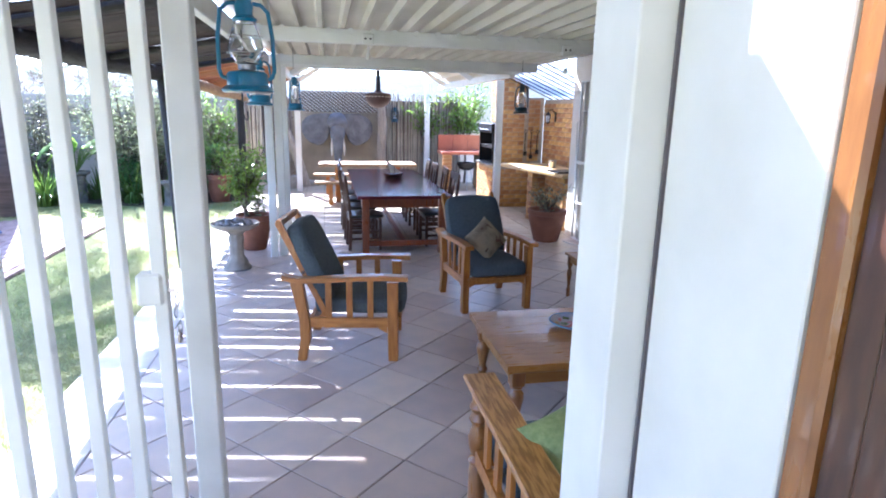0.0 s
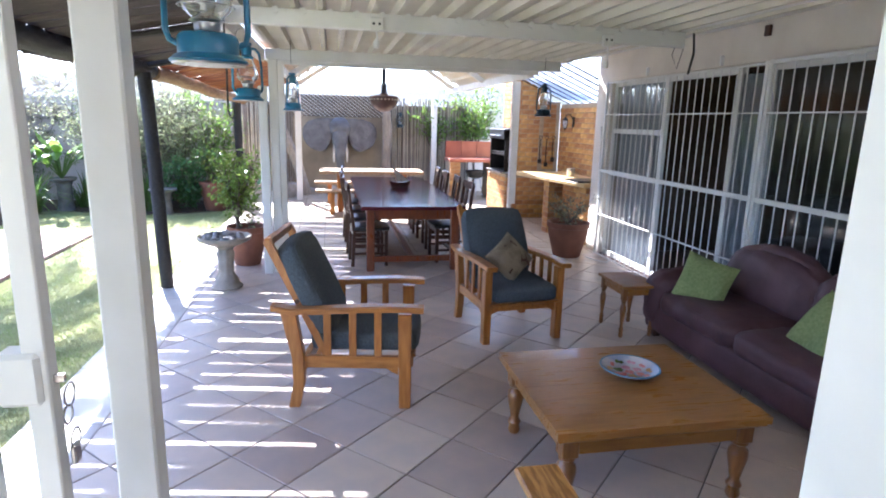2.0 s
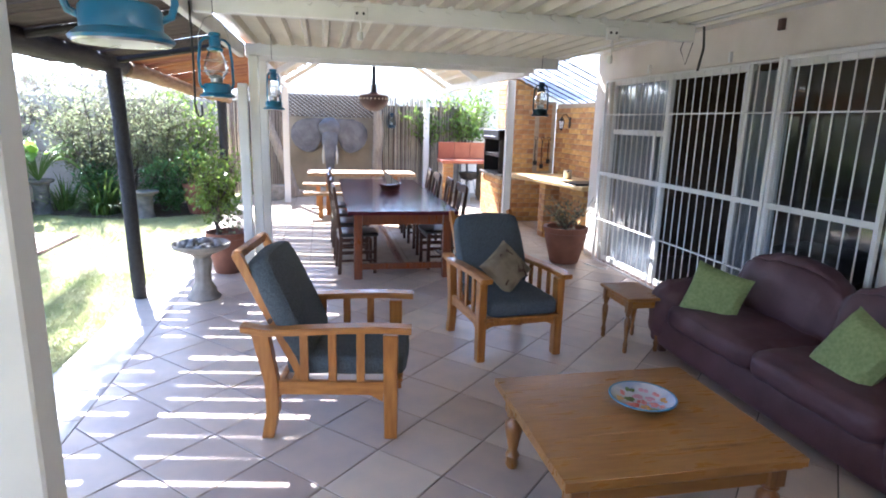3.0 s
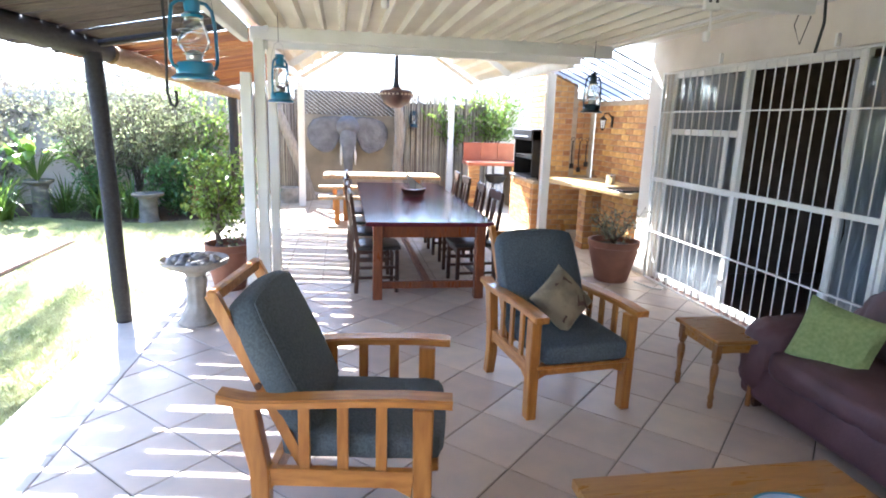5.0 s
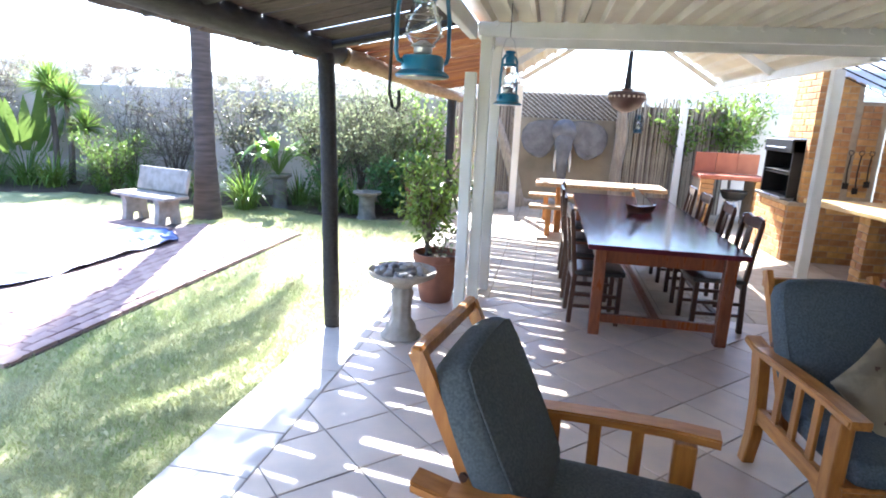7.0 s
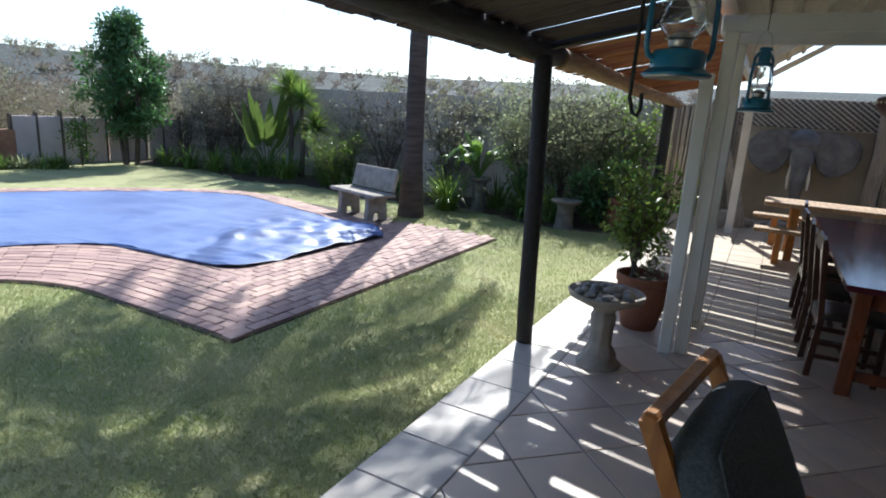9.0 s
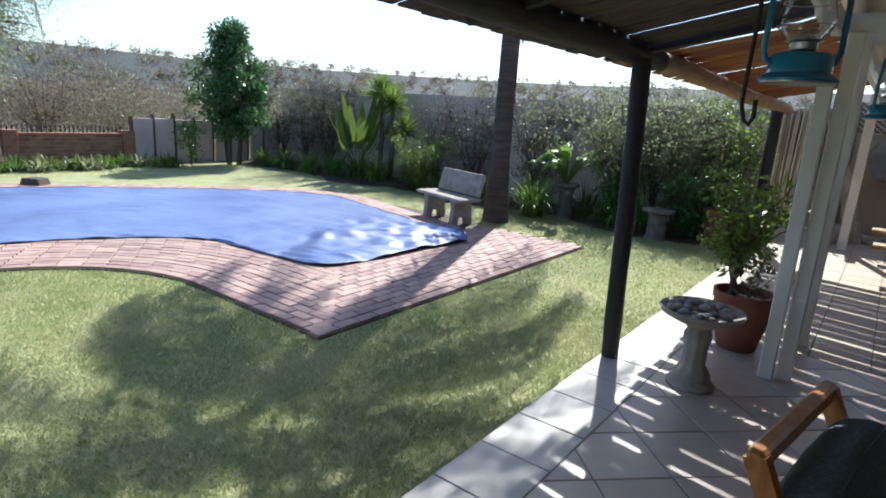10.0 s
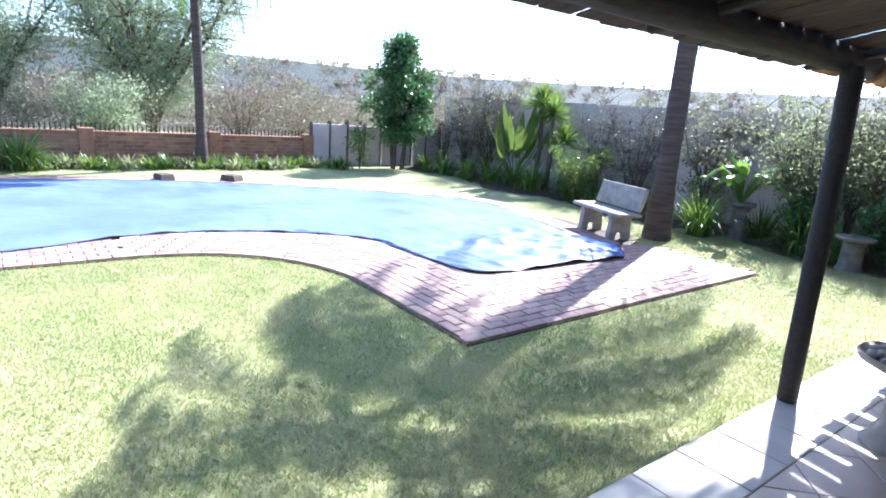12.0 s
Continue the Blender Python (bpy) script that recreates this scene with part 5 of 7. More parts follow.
def elephant():
    """Wall-hung elephant head: skull, ears, trunk, tusks in one mesh."""
    bm = bmesh.new()
    def blob(c, s, rot=0.0, rough=0.05, flare=0.0):
        r = bmesh.ops.create_icosphere(bm, subdivisions=4, radius=1.0)
        m = Matrix.Translation(c) @ Matrix.Rotation(rot, 4, "Y")
        for v in r["verts"]:
            p = v.co.copy()
            k = 1 + rough * noise.noise(p * 2.5 + Vector(c))
            q = Vector((p.x * s[0], p.y * s[1], p.z * s[2])) * k
            q.y += flare * (p.x * p.x + p.z * p.z) + 0.02 * math.sin(p.x * 9) * abs(flare) * 4
            v.co = m @ q
    blob((0.66, -0.1, 1.5), (0.27, 0.22, 0.24))
    for s in (-1, 1):
        ear = [(0.0, 1.7), (0.3, 1.72), (0.55, 1.7), (0.74, 1.63), (0.85, 1.48), (0.86, 1.3), (0.78, 1.12), (0.64, 1.0), (0.48, 0.95), (0.35, 0.98), (0.26, 1.08), (0.18, 1.25), (0.08, 1.4)]
        eb = bmesh.new()
        extrude_poly(eb, [(0.66 + s * u, v) for u, v in ear], -0.1, -0.03, "y")
        bmesh.ops.bevel(eb, geom=list(eb.edges), offset=0.02, segments=2, affect="EDGES")
        bmesh.ops.triangulate(eb, faces=eb.faces)
        bmesh.ops.subdivide_edges(eb, edges=list(eb.edges), cuts=2)
        for v in eb.verts:
            k = abs(v.co.x - 0.66)
            v.co.y += -0.1 * math.sin(k * 3.2) + 0.03 * math.sin(k * 16 + v.co.z * 5) + 0.03 * noise.noise(v.co * 4)
        tmp = bpy.data.meshes.new("ear")
        eb.to_mesh(tmp)
        eb.free()
        bm.from_mesh(tmp)
    blob((0.66, -0.2, 1.25), (0.18, 0.15, 0.28))
    tube(bm, [(0.66, -0.28, 1.25), (0.66, -0.36, 1.0), (0.66, -0.34, 0.7), (0.67, -0.28, 0.45), (0.7, -0.27, 0.3)], [0.16, 0.13, 0.095, 0.07, 0.05], 14)
    nf = len(bm.faces)
    for s in (-1, 1):
        tube(bm, [(0.66 + s * 0.12, -0.3, 1.12), (0.66 + s * 0.15, -0.38, 0.9), (0.66 + s * 0.15, -0.45, 0.72)], [0.035, 0.03, 0.012], 10)
    bm.faces.ensure_lookup_table()
    for f in bm.faces[nf:]:
        f.material_index = 1
    solid("elephant_head", bm, [ELEPHANT, IVORY], "grey sculpted elephant head with pale tusks on the fence", "sculpture", smooth=True).location = (0, 14.95, 0)


elephant()


def driftwood(pts, rad, label):
    d = thing("dead_tree", pose(0, 0, 0), label, "dead tree", "weathered trunks")
    part("trunk", tb(pts, rad, 12), GREYWOOD, d, smooth=True)


driftwood([(-0.12, 14.25, 0), (-0.3, 14.3, 0.7), (-0.58, 14.4, 1.4), (-0.84, 14.5, 2.1)], [0.13, 0.11, 0.09, 0.06], "bare grey leaning trunk beside the fence")
driftwood([(1.75, 14.7, 0), (1.72, 14.72, 0.7), (1.76, 14.7, 1.4), (1.72, 14.72, 2.1)], [0.14, 0.11, 0.12, 0.09], "weathered upright trunk beside the elephant panel")


def stump_pot(x, y):
    t = thing("barrel_planter", pose(x, y, 0), "weathered grey tub by the fence", "planter")
    part("tub", lt([(0.17, 0), (0.21, 0.1), (0.22, 0.3), (0.2, 0.3), (0.18, 0.24), (0.02, 0.23)], 20), STONE, t, smooth=True)


stump_pot(-0.5, 13.9)
rr = random.Random(5)
for k in range(9):
    bm = bmesh.new()
    bmesh.ops.create_icosphere(bm, subdivisions=2, radius=1)
    sx, sy, sz = rr.uniform(0.08, 0.2), rr.uniform(0.08, 0.16), rr.uniform(0.06, 0.13)
    for v in bm.verts:
        v.co = Vector((v.co.x * sx, v.co.y * sy, v.co.z * sz)) * (1 + 0.25 * noise.noise(v.co * 1.7 + Vector((k, 0, 0))))
    st = solid("rock", bm, STONE, "rough grey rock at the foot of the fence", "rock", "rocks by the fence")
    st.location = (-0.35 + 0.25 * k * 0.9 + rr.uniform(-0.1, 0.1), 14.4 + rr.uniform(-0.25, 0.25), sz * 0.6)


# ---- garden stonework ----
def birdbath():
    b = thing("birdbath", pose(-0.64, 6.78, 0), "carved cast stone birdbath filled with pebbles", "birdbath")
    def flute(a, z):
        return 1 + 0.05 * math.sin(a * 8) * (0.09 < z < 0.42) + 0.06 * noise.noise(Vector((math.cos(a) * 2, math.sin(a) * 2, z * 9)))
    part("pedestal", lt([(0.15, 0), (0.155, 0.02), (0.12, 0.05), (0.11, 0.1), (0.075, 0.16), (0.07, 0.25), (0.085, 0.36), (0.07, 0.4), (0.11, 0.44)], 40, wob=flute), STONE, b, smooth=True)
    part("basin", lt([(0.1, 0.44), (0.16, 0.455), (0.25, 0.5), (0.262, 0.53), (0.255, 0.54), (0.235, 0.53), (0.14, 0.485), (0.01, 0.48)], 40), STONE, b, smooth=True)
    rnd = random.Random(2)
    for k in range(46):
        r, a = 0.2 * math.sqrt(rnd.random()), rnd.uniform(0, 6.28)
        bm = bmesh.new()
        bmesh.ops.create_icosphere(bm, subdivisions=2, radius=1)
        s = rnd.uniform(0.022, 0.042)
        e = (s * rnd.uniform(0.9, 1.4), s * rnd.uniform(0.7, 1.0), s * rnd.uniform(0.55, 0.8))
        for v in bm.verts:
            v.co = Vector((v.co.x * e[0], v.co.y * e[1], v.co.z * e[2])) * (1 + 0.18 * noise.noise(v.co * 1.5 + Vector((k * 3.0, 0, 0))))
        bmesh.ops.rotate(bm, verts=bm.verts, matrix=Matrix.Rotation(rnd.uniform(0, 3), 3, "Z"))
        bmesh.ops.translate(bm, verts=bm.verts, vec=(r * math.cos(a), r * math.sin(a), 0.505 + 0.05 * (1 - r / 0.2) + rnd.uniform(0, 0.03) + 0.02 * r))
        p = solid("pebble", bm, mat("pebble_%d" % k, *(((0.40, 0.36, 0.32), (0.3, 0.27, 0.25)) if k % 3 else ((0.22, 0.20, 0.20), (0.14, 0.13, 0.13))), 0.6, scale=12), "smooth grey pebble lying in the birdbath", "pebble", "pebbles in the birdbath", smooth=True)
        p.location = (-0.64, 6.78, 0)


birdbath()


def garden_bench():
    b = thing("garden_bench", pose(-5.36, 10.28, -0.05, 0, 0, 163), "pale cast concrete garden bench with a low back", "bench")
    for s in (-1, 1):
        part("leg", ex([(-0.2, 0), (-0.08, 0), (-0.06, 0.12), (0.06, 0.12), (0.08, 0), (0.2, 0), (0.17, 0.3), (0.2, 0.38), (-0.2, 0.38), (-0.17, 0.3)], s * 0.36 - 0.05, s * 0.36 + 0.05, "x", 0.008), STONE, b)
    part("seat", bx(-0.6, -0.2, 0.38, 0.6, 0.22, 0.43, bev=0.012), STONE, b)
    bk = part("backrest", bx(-0.54, -0.03, 0.0, 0.54, 0.03, 0.36, bev=0.012), STONE, b)
    bk.matrix_basis = pose(0, -0.2, 0.44, 14, 0, 0)
    part("panel_groove", bx(-0.47, 0.0305, 0.05, 0.47, 0.033, 0.31), STONE, bk)


garden_bench()


def pedestal(x, y, r, h, label, name="stone_pedestal"):
    p = thing(name, pose(x, y, -0.06), label, "garden ornament")
    part("column", lt([(r * 0.95, 0), (r * 0.75, 0.06), (r * 0.7, h * 0.75), (r * 0.85, h * 0.86)], 24), SHADEDSTONE, p, smooth=True)
    part("dish", lt([(r * 0.8, h * 0.86), (r * 1.25, h * 0.93), (r * 1.28, h), (r * 1.1, h), (r * 0.3, h * 0.95)], 28), SHADEDSTONE, p, smooth=True)


pedestal(-2.55, 11.95, 0.19, 0.46, "low stone birdbath in the flower bed, darkened for hedge shade")
pedestal(-4.35, 12.45, 0.17, 0.6, "stone urn under a leafy plant, darkened for its shade")


def clay_pot(x, y, r, h, label, z=0.0):
    p = thing("flower_pot", pose(x, y, z), label, "flower pot", "terracotta pots")
    part("pot", lt([(r * 0.62, 0), (r * 0.66, 0.01), (r * 0.97, h * 0.72), (r * 0.95, h * 0.84), (r * 1.02, h * 0.86), (r * 1.04, h), (r * 0.93, h), (r * 0.9, h * 0.87), (r * 0.85, h * 0.86)], 36), TERRA, p, smooth=True)
    part("soil", lt([(r * 0.86, h * 0.84), (r * 0.84, h * 0.87), (0.01, h * 0.89)], 20), SOIL, p)
    return p


clay_pot(-0.56, 7.78, 0.22, 0.46, "terracotta pot with a leafy ficus beside the posts")
clay_pot(3.5, 7.88, 0.27, 0.46, "wide terracotta pot with a sparse shrub by the gate")
clay_pot(-1.75, 12.4, 0.26, 0.55, "large terracotta pot standing in the flower bed", -0.06)

hose = thing("garden_hose", pose(0, 0, 0), "white cable curling over the floor beside the pot", "cable")
part("coil", tb([(3.7, 7.7, 0.02), (3.78, 7.5, 0.012), (3.86, 7.42, 0.012), (3.93, 7.5, 0.02), (3.95, 7.7, 0.1), (3.96, 7.9, 0.35), (3.965, 8.05, 0.9), (3.965, 8.1, 1.7)], 0.009, 8), WHITE, hose, smooth=True)


# ---- swimming pool ----
OUTLINE = [(-4.2, 9.22), (-4.24, 8.3), (-4.28, 7.4), (-4.42, 6.87), (-5.0, 6.74), (-5.75, 6.72), (-6.45, 6.38), (-7.05, 5.36), (-7.25, 4.2), (-6.9, 2.7), (-7.1, 0.9), (-8.8, -0.6), (-10.8, 0.2), (-11.8, 2.6), (-11.55, 5.1), (-10.85, 6.75), (-9.62, 8.75), (-8.1, 10.12), (-6.05, 9.75), (-4.9, 9.42)]


def loop_at(s):
    n = len(OUTLINE)
    i, f = int(s * n) % n, (s * n) % 1
    p = [Vector((*OUTLINE[(i + k) % n], 0)) for k in (-1, 0, 1, 2)]
    return 0.5 * ((2 * p[1]) + (p[2] - p[0]) * f + (2 * p[0] - 5 * p[1] + 4 * p[2] - p[3]) * f * f + (3 * p[1] - p[0] - 3 * p[2] + p[3]) * f ** 3)


def pool_cover():
    c = thing("pool_cover", pose(0, 0, 0), "blue tarpaulin pool cover with a dark hem, wrinkled at its rim", "pool cover")
    mid = Vector((-8.3, 6.4, 0))
    bm = bmesh.new()
    nr, ns = 70, 420
    rings = []
    for i in range(1, nr + 1):
        k = i / nr
        ring = []
        for j in range(ns):
            p = mid.lerp(loop_at(j / ns), k)
            z = -0.012 - 0.004 * (1 - k ** 6)
            rim = max(0.0, (k - 0.72) / 0.28) * min(1.0, (1.0 - k) / 0.06)
            z += 0.05 * rim * abs(noise.noise(Vector((j * 0.29, k * 3, 0)))) + 0.012 * noise.noise(p * 0.9)
            w = math.exp(-((p.x + 4.9) ** 2 + (p.y - 8.6) ** 2) / 1.6)
            rad = math.atan2(p.y - 9.35, p.x + 4.1)
            z += 0.16 * w * abs(noise.noise(Vector((rad * 5.0, (p - Vector((-4.1, 9.35, 0))).length * 0.8, 0)))) + 0.1 * w * abs(noise.noise(p * 2.4))
            z += 0.014 * noise.noise(Vector((p.x * 1.2, p.y * 4.5, 0))) * k + 0.012 * noise.noise(p * 4)
            z += 0.035 * max(0.0, (k - 0.86) / 0.14) * max(0.0, noise.noise(Vector((j * 0.47, 0, 3)))) * min(1.0, (1.0 - k) / 0.03)
            ring.append(bm.verts.new((p.x, p.y, max(z, -0.017))))
        rings.append(ring)
    hub = bm.verts.new((mid.x, mid.y, -0.014))
    for j in range(ns):
        bm.faces.new((hub, rings[0][j], rings[0][(j + 1) % ns]))
    for a, b in zip(rings, rings[1:]):
        for j in range(ns):
            bm.faces.new((a[j], b[j], b[(j + 1) % ns], a[(j + 1) % ns]))
    hem = [v.co.copy() for v in rings[-1]]
    part("tarpaulin", bm, COVER, c, smooth=True)
    h = bmesh.new()
    tube(h, [p + Vector((0, 0, 0.002)) for p in hem] + [hem[0]], 0.0055, 6)
    part("hem", h, mat("navy_hem", (0.03, 0.055, 0.16), None, 0.5), c, "dark navy hem", smooth=True)


pool_cover()
for x, y, a in ((-11.72, 5.38, 10), (-11.45, 6.55, 30)):
    w = thing("cover_weight", pose(x, y, -0.05, 0, 0, a), "grey concrete block weighing down the cover", "weight", "pool cover weights")
    part("block", ex([(-0.2, 0), (0.2, 0), (0.15, 0.14), (-0.15, 0.14)], -0.13, 0.13, "y", 0.01), BARK, w)


# ---- planting ----
def leaf_mesh(name, base, way, length, width, material, parent=None, fold=0.15, seed=0):
    """Many pointed leaves as one mesh: base points, directions, sizes."""
    rng = np.random.default_rng(seed)
    n = len(base)
    way = way / np.maximum(np.linalg.norm(way, axis=1, keepdims=True), 1e-6)
    ref = rng.normal(size=(n, 3))
    side = np.cross(way, ref)
    side /= np.maximum(np.linalg.norm(side, axis=1, keepdims=True), 1e-6)
    up = np.cross(side, way)
    L = length * rng.uniform(0.65, 1.3, (n, 1))
    W = width * rng.uniform(0.7, 1.25, (n, 1))
    mid = base + way * L * 0.45 + up * L * fold
    v = np.stack([base, mid + side * W / 2, base + way * L, mid - side * W / 2], 1).reshape(-1, 3)
    me = bpy.data.meshes.new(name)
    me.vertices.add(4 * n)
    me.vertices.foreach_set("co", v.astype(np.float32).ravel())
    me.loops.add(4 * n)
    me.loops.foreach_set("vertex_index", np.arange(4 * n, dtype=np.int32))
    me.polygons.add(n)
    me.polygons.foreach_set("loop_start", np.arange(0, 4 * n, 4, dtype=np.int32))
    me.update(calc_edges=True)
    me.materials.append(material)
    ob = new(name, me)
    ob.parent = parent
    return ob


def grow(rnd, base, height, spread, stems, sub, lean=0.0):
    """Stems and twigs as polylines that rise from base into a spreading crown."""
    lines, tips = [], []
    for s in range(stems):
        a = 2 * math.pi * (s + rnd.random() * 0.8) / stems
        top = Vector((math.cos(a) * spread * rnd.uniform(0.25, 0.95) + lean, math.sin(a) * spread * rnd.uniform(0.25, 0.95), height * rnd.uniform(0.7, 1.0)))
        pts = [Vector(base)]
        for k in range(1, 6):
            f = k / 5
            p = Vector(base) + Vector((top.x * f ** 1.3, top.y * f ** 1.3, top.z * f))
            p += Vector((rnd.uniform(-1, 1), rnd.uniform(-1, 1), rnd.uniform(-0.5, 0.5))) * height * 0.03
            pts.append(p)
        lines.append((pts, 1.0))
        for q in range(sub):
            i = rnd.choice((1, 2, 2, 3, 3, 4, 4, 5))
            o = pts[i]
            d = Vector((rnd.uniform(-1, 1), rnd.uniform(-1, 1), rnd.uniform(-0.1, 0.8))).normalized() * height * rnd.uniform(0.1, 0.24)
            tw = [o, o + d * 0.5 + Vector((0, 0, 0.02)), o + d + Vector((0, 0, -0.02 * height * rnd.random()))]
            lines.append((tw, 0.35))
            tips += [tw[1], tw[2], tw[2]]
        tips += pts[3:]
    return lines, tips


def shrub(name, x, y, height, spread, stems, sub, leaves, leaf, material, label, category, z=-0.06, stem_r=0.02, cloud=0.12, seed=0, bare=0.0, lift=0.0, bark=None, droop=0.0, group="", clear=0.04):
    rnd = random.Random(seed)
    rng = np.random.default_rng(seed)
    t = thing(name, pose(x, y, z), label, category, group)
    lines, tips = grow(rnd, (0, 0, lift), height - lift, spread, stems, sub)
    bm = bmesh.new()
    if lift:
        tube(bm, [(0, 0, 0), (0.02, 0, lift * 0.5), (0, 0, lift)], [stem_r * 1.8, stem_r * 1.5, stem_r * 1.4], 8)
    for pts, k in lines:
        n = len(pts)
        tube(bm, pts, [max(stem_r * k * (1 - 0.8 * i / (n - 1)), 0.0025) for i in range(n)], 5, caps=False)
    part("stem", bm, bark or BARK, t)
    if leaves:
        tp = np.array([tuple(p) for p in tips])
        pick = rng.integers(0, len(tp), leaves)
        off = rng.normal(size=(leaves, 3))
        off *= (rng.random((leaves, 1)) ** 0.5) / np.linalg.norm(off, axis=1, keepdims=True)
        base = tp[pick] + off * cloud * 1.7 * np.array([1, 1, 0.8])
        low = base[:, 2] < clear
        base[low, 2] = clear + rng.random(int(low.sum())) * (height - clear) * 0.6
        out = base - np.array([0, 0, height * 0.35])
        way = out / np.maximum(np.linalg.norm(out, axis=1, keepdims=True), 1e-6) * 0.5 + rng.normal(0, 0.7, (leaves, 3)) + np.array([0, 0, -droop])
        leaf_mesh("foliage", base, way, leaf[0], leaf[1], material, t, seed=seed)
    return t


def blades(name, x, y, n, length, width, material, label, category, z=-0.06, seed=0, arch=0.8, r=0.12, spread=1.0, group=""):
    """A clump of arching strap leaves."""
    rnd = random.Random(seed)
    t = thing(name, pose(x, y, z), label, category, group)
    verts, faces = [], []
    for k in range(n):
        a = rnd.uniform(0, 2 * math.pi)
        L = length * rnd.uniform(0.6, 1.15)
        o = Vector((math.cos(a), math.sin(a), 0)) * r * rnd.random()
        out = Vector((math.cos(a), math.sin(a), 0))
        side = Vector((-math.sin(a), math.cos(a), 0)) * width / 2
        tilt = rnd.uniform(0.1, 0.75) * spread
        p, ang = o.copy(), math.pi / 2 - tilt * 0.5
        i0 = len(verts)
        for s in range(6):
            f = s / 5
            w = (1 - f ** 2.2) * (0.6 + 0.8 * f if f < 0.5 else 1.0)
            verts += [tuple(p - side * w), tuple(p + side * w)]
            p = p + (out * math.cos(ang) + Vector((0, 0, math.sin(ang)))) * L / 5
            ang -= arch * tilt * 0.9
        for s in range(5):
            i = i0 + 2 * s
            faces.append((i, i + 1, i + 3, i + 2))
    quads("leaves", verts, faces, material, t, smooth=True)
    return t


def frond(verts, faces, origin, heading, length, rise, leaflet, rnd, hang=0.6):
    out = Vector((math.cos(heading), math.sin(heading), 0))
    side = Vector((-math.sin(heading), math.cos(heading), 0))
    p, ang = Vector(origin), rise
    steps = 40
    for s in range(steps):
        f = s / steps
        d = out * math.cos(ang) + Vector((0, 0, math.sin(ang)))
        q = p + d * length / steps
        i = len(verts)
        w = 0.014 * (1 - f) + 0.004
        verts += [tuple(p - side * w), tuple(p + side * w), tuple(q + side * w), tuple(q - side * w)]
        faces.append((i, i + 1, i + 2, i + 3))
        if f > 0.12:
            ll = leaflet * math.sin(math.pi * min(0.15 + f * 0.9, 1.0)) * rnd.uniform(0.8, 1.1)
            for sg in (-1, 1):
                e = q + side * sg * ll * 0.75 + d * ll * 0.45 + Vector((0, 0, -hang * ll * rnd.uniform(0.6, 1.2)))
                m = (q + e) / 2 + Vector((0, 0, 0.04 * ll))
                i = len(verts)
                wv = d * 0.022
                verts += [tuple(q - wv), tuple(q + wv), tuple(m + wv * 1.3), tuple(e), tuple(m - wv * 1.3)]
                faces.append((i, i + 1, i + 2, i + 3, i + 4))
        p = q
        ang -= 1.9 / steps * (1.0 + 0.4 * rise)


def palm(x, y, h, r, fronds, length, label, seed, dead=8, lean=(0, 0)):
    rnd = random.Random(seed)
    t = thing("palm_tree", pose(x, y, -0.08), label, "palm tree", "garden palms")
    bm = bmesh.new()
    pts, rad = [], []
    for k in range(61):
        f = k / 60
        pts.append((lean[0] * f * f, lean[1] * f * f, h * f))
        rad.append(r * (1.25 - 0.35 * min(f * 6, 1) - 0.2 * f) * (1 + 0.035 * (k % 2)))
    tube(bm, pts, rad, 20)
    part("trunk", bm, PALMBARK, t, smooth=True)
    top = Vector((lean[0], lean[1], h))
    verts, faces = [], []
    for k in range(fronds):
        frond(verts, faces, top, k * 2.4 + rnd.uniform(-0.2, 0.2), length * rnd.uniform(0.85, 1.1), rnd.uniform(0.1, 1.3), 0.42, rnd)
    quads("crown", verts, faces, LEAF, t)
    verts, faces = [], []
    for k in range(dead):
        frond(verts, faces, top - Vector((0, 0, 0.1)), k * 2.4 + 1.1, length * rnd.uniform(1.2, 1.5), rnd.uniform(-0.6, -0.1), 0.4, rnd, 0.9)
    quads("hanging_fronds", verts, faces, LEAFG, t)
    return t


palm(-4.86, 10.95, 6.3, 0.175, 27, 3.1, "thick ringed palm trunk with drooping fronds beside the pool", 3, 11, (0.0, 0.05))
palm(-13.75, 6.62, 4.75, 0.125, 22, 2.4, "slim palm standing before the red brick wall", 7, 1, (-0.1, -0.1))
palm(-13.4, 0.6, 5.4, 0.11, 20, 2.2, "slim palm near the pool's far corner", 9, 8)

# flower bed soil
bm = sheet_grid(lambda u, v: (-14.1 + u * 12.7, 13.74 - v * (1.75 + 0.25 * math.sin(u * 23) - 0.6 * max(0, 0.3 - u)), -0.055 + 0.05 * math.sin(math.pi * min(v * 1.1, 1)) + 0.03 * noise.noise(Vector((u * 30, v * 6, 0)))), 90, 12)
solid("ground_bed", bm, SOIL, "dark flower bed soil along the garden wall", "flower bed", kind="structure", smooth=True)

shrub("olive_shrub", -3.7, 13.0, 2.45, 1.15, 14, 18, 6000, (0.06, 0.024), LEAFP, "tall grey-green shrub against the garden wall", "shrub", seed=11, cloud=0.12, clear=0.75)
shrub("leafy_shrub", -2.55, 12.95, 2.3, 0.85, 13, 18, 5200, (0.06, 0.025), LEAFP, "tall green shrub against the garden wall", "shrub", seed=12, cloud=0.13, clear=0.8)
shrub("leafy_shrub", -1.85, 13.2, 1.95, 0.45, 6, 8, 1300, (0.09, 0.035), LEAFB, "bright green shrub before the stick fence", "shrub", seed=13, cloud=0.12, clear=0.7)
shrub("low_shrub", -2.2, 12.35, 0.95, 0.45, 8, 7, 2600, (0.08, 0.035), LEAFD, "low dark green shrub in the flower bed", "shrub", seed=14, cloud=0.1)
shrub("low_shrub", -3.4, 12.5, 0.8, 0.45, 8, 7, 2000, (0.08, 0.035), LEAFD, "low dark green shrub in the flower bed", "shrub", seed=15, cloud=0.1)
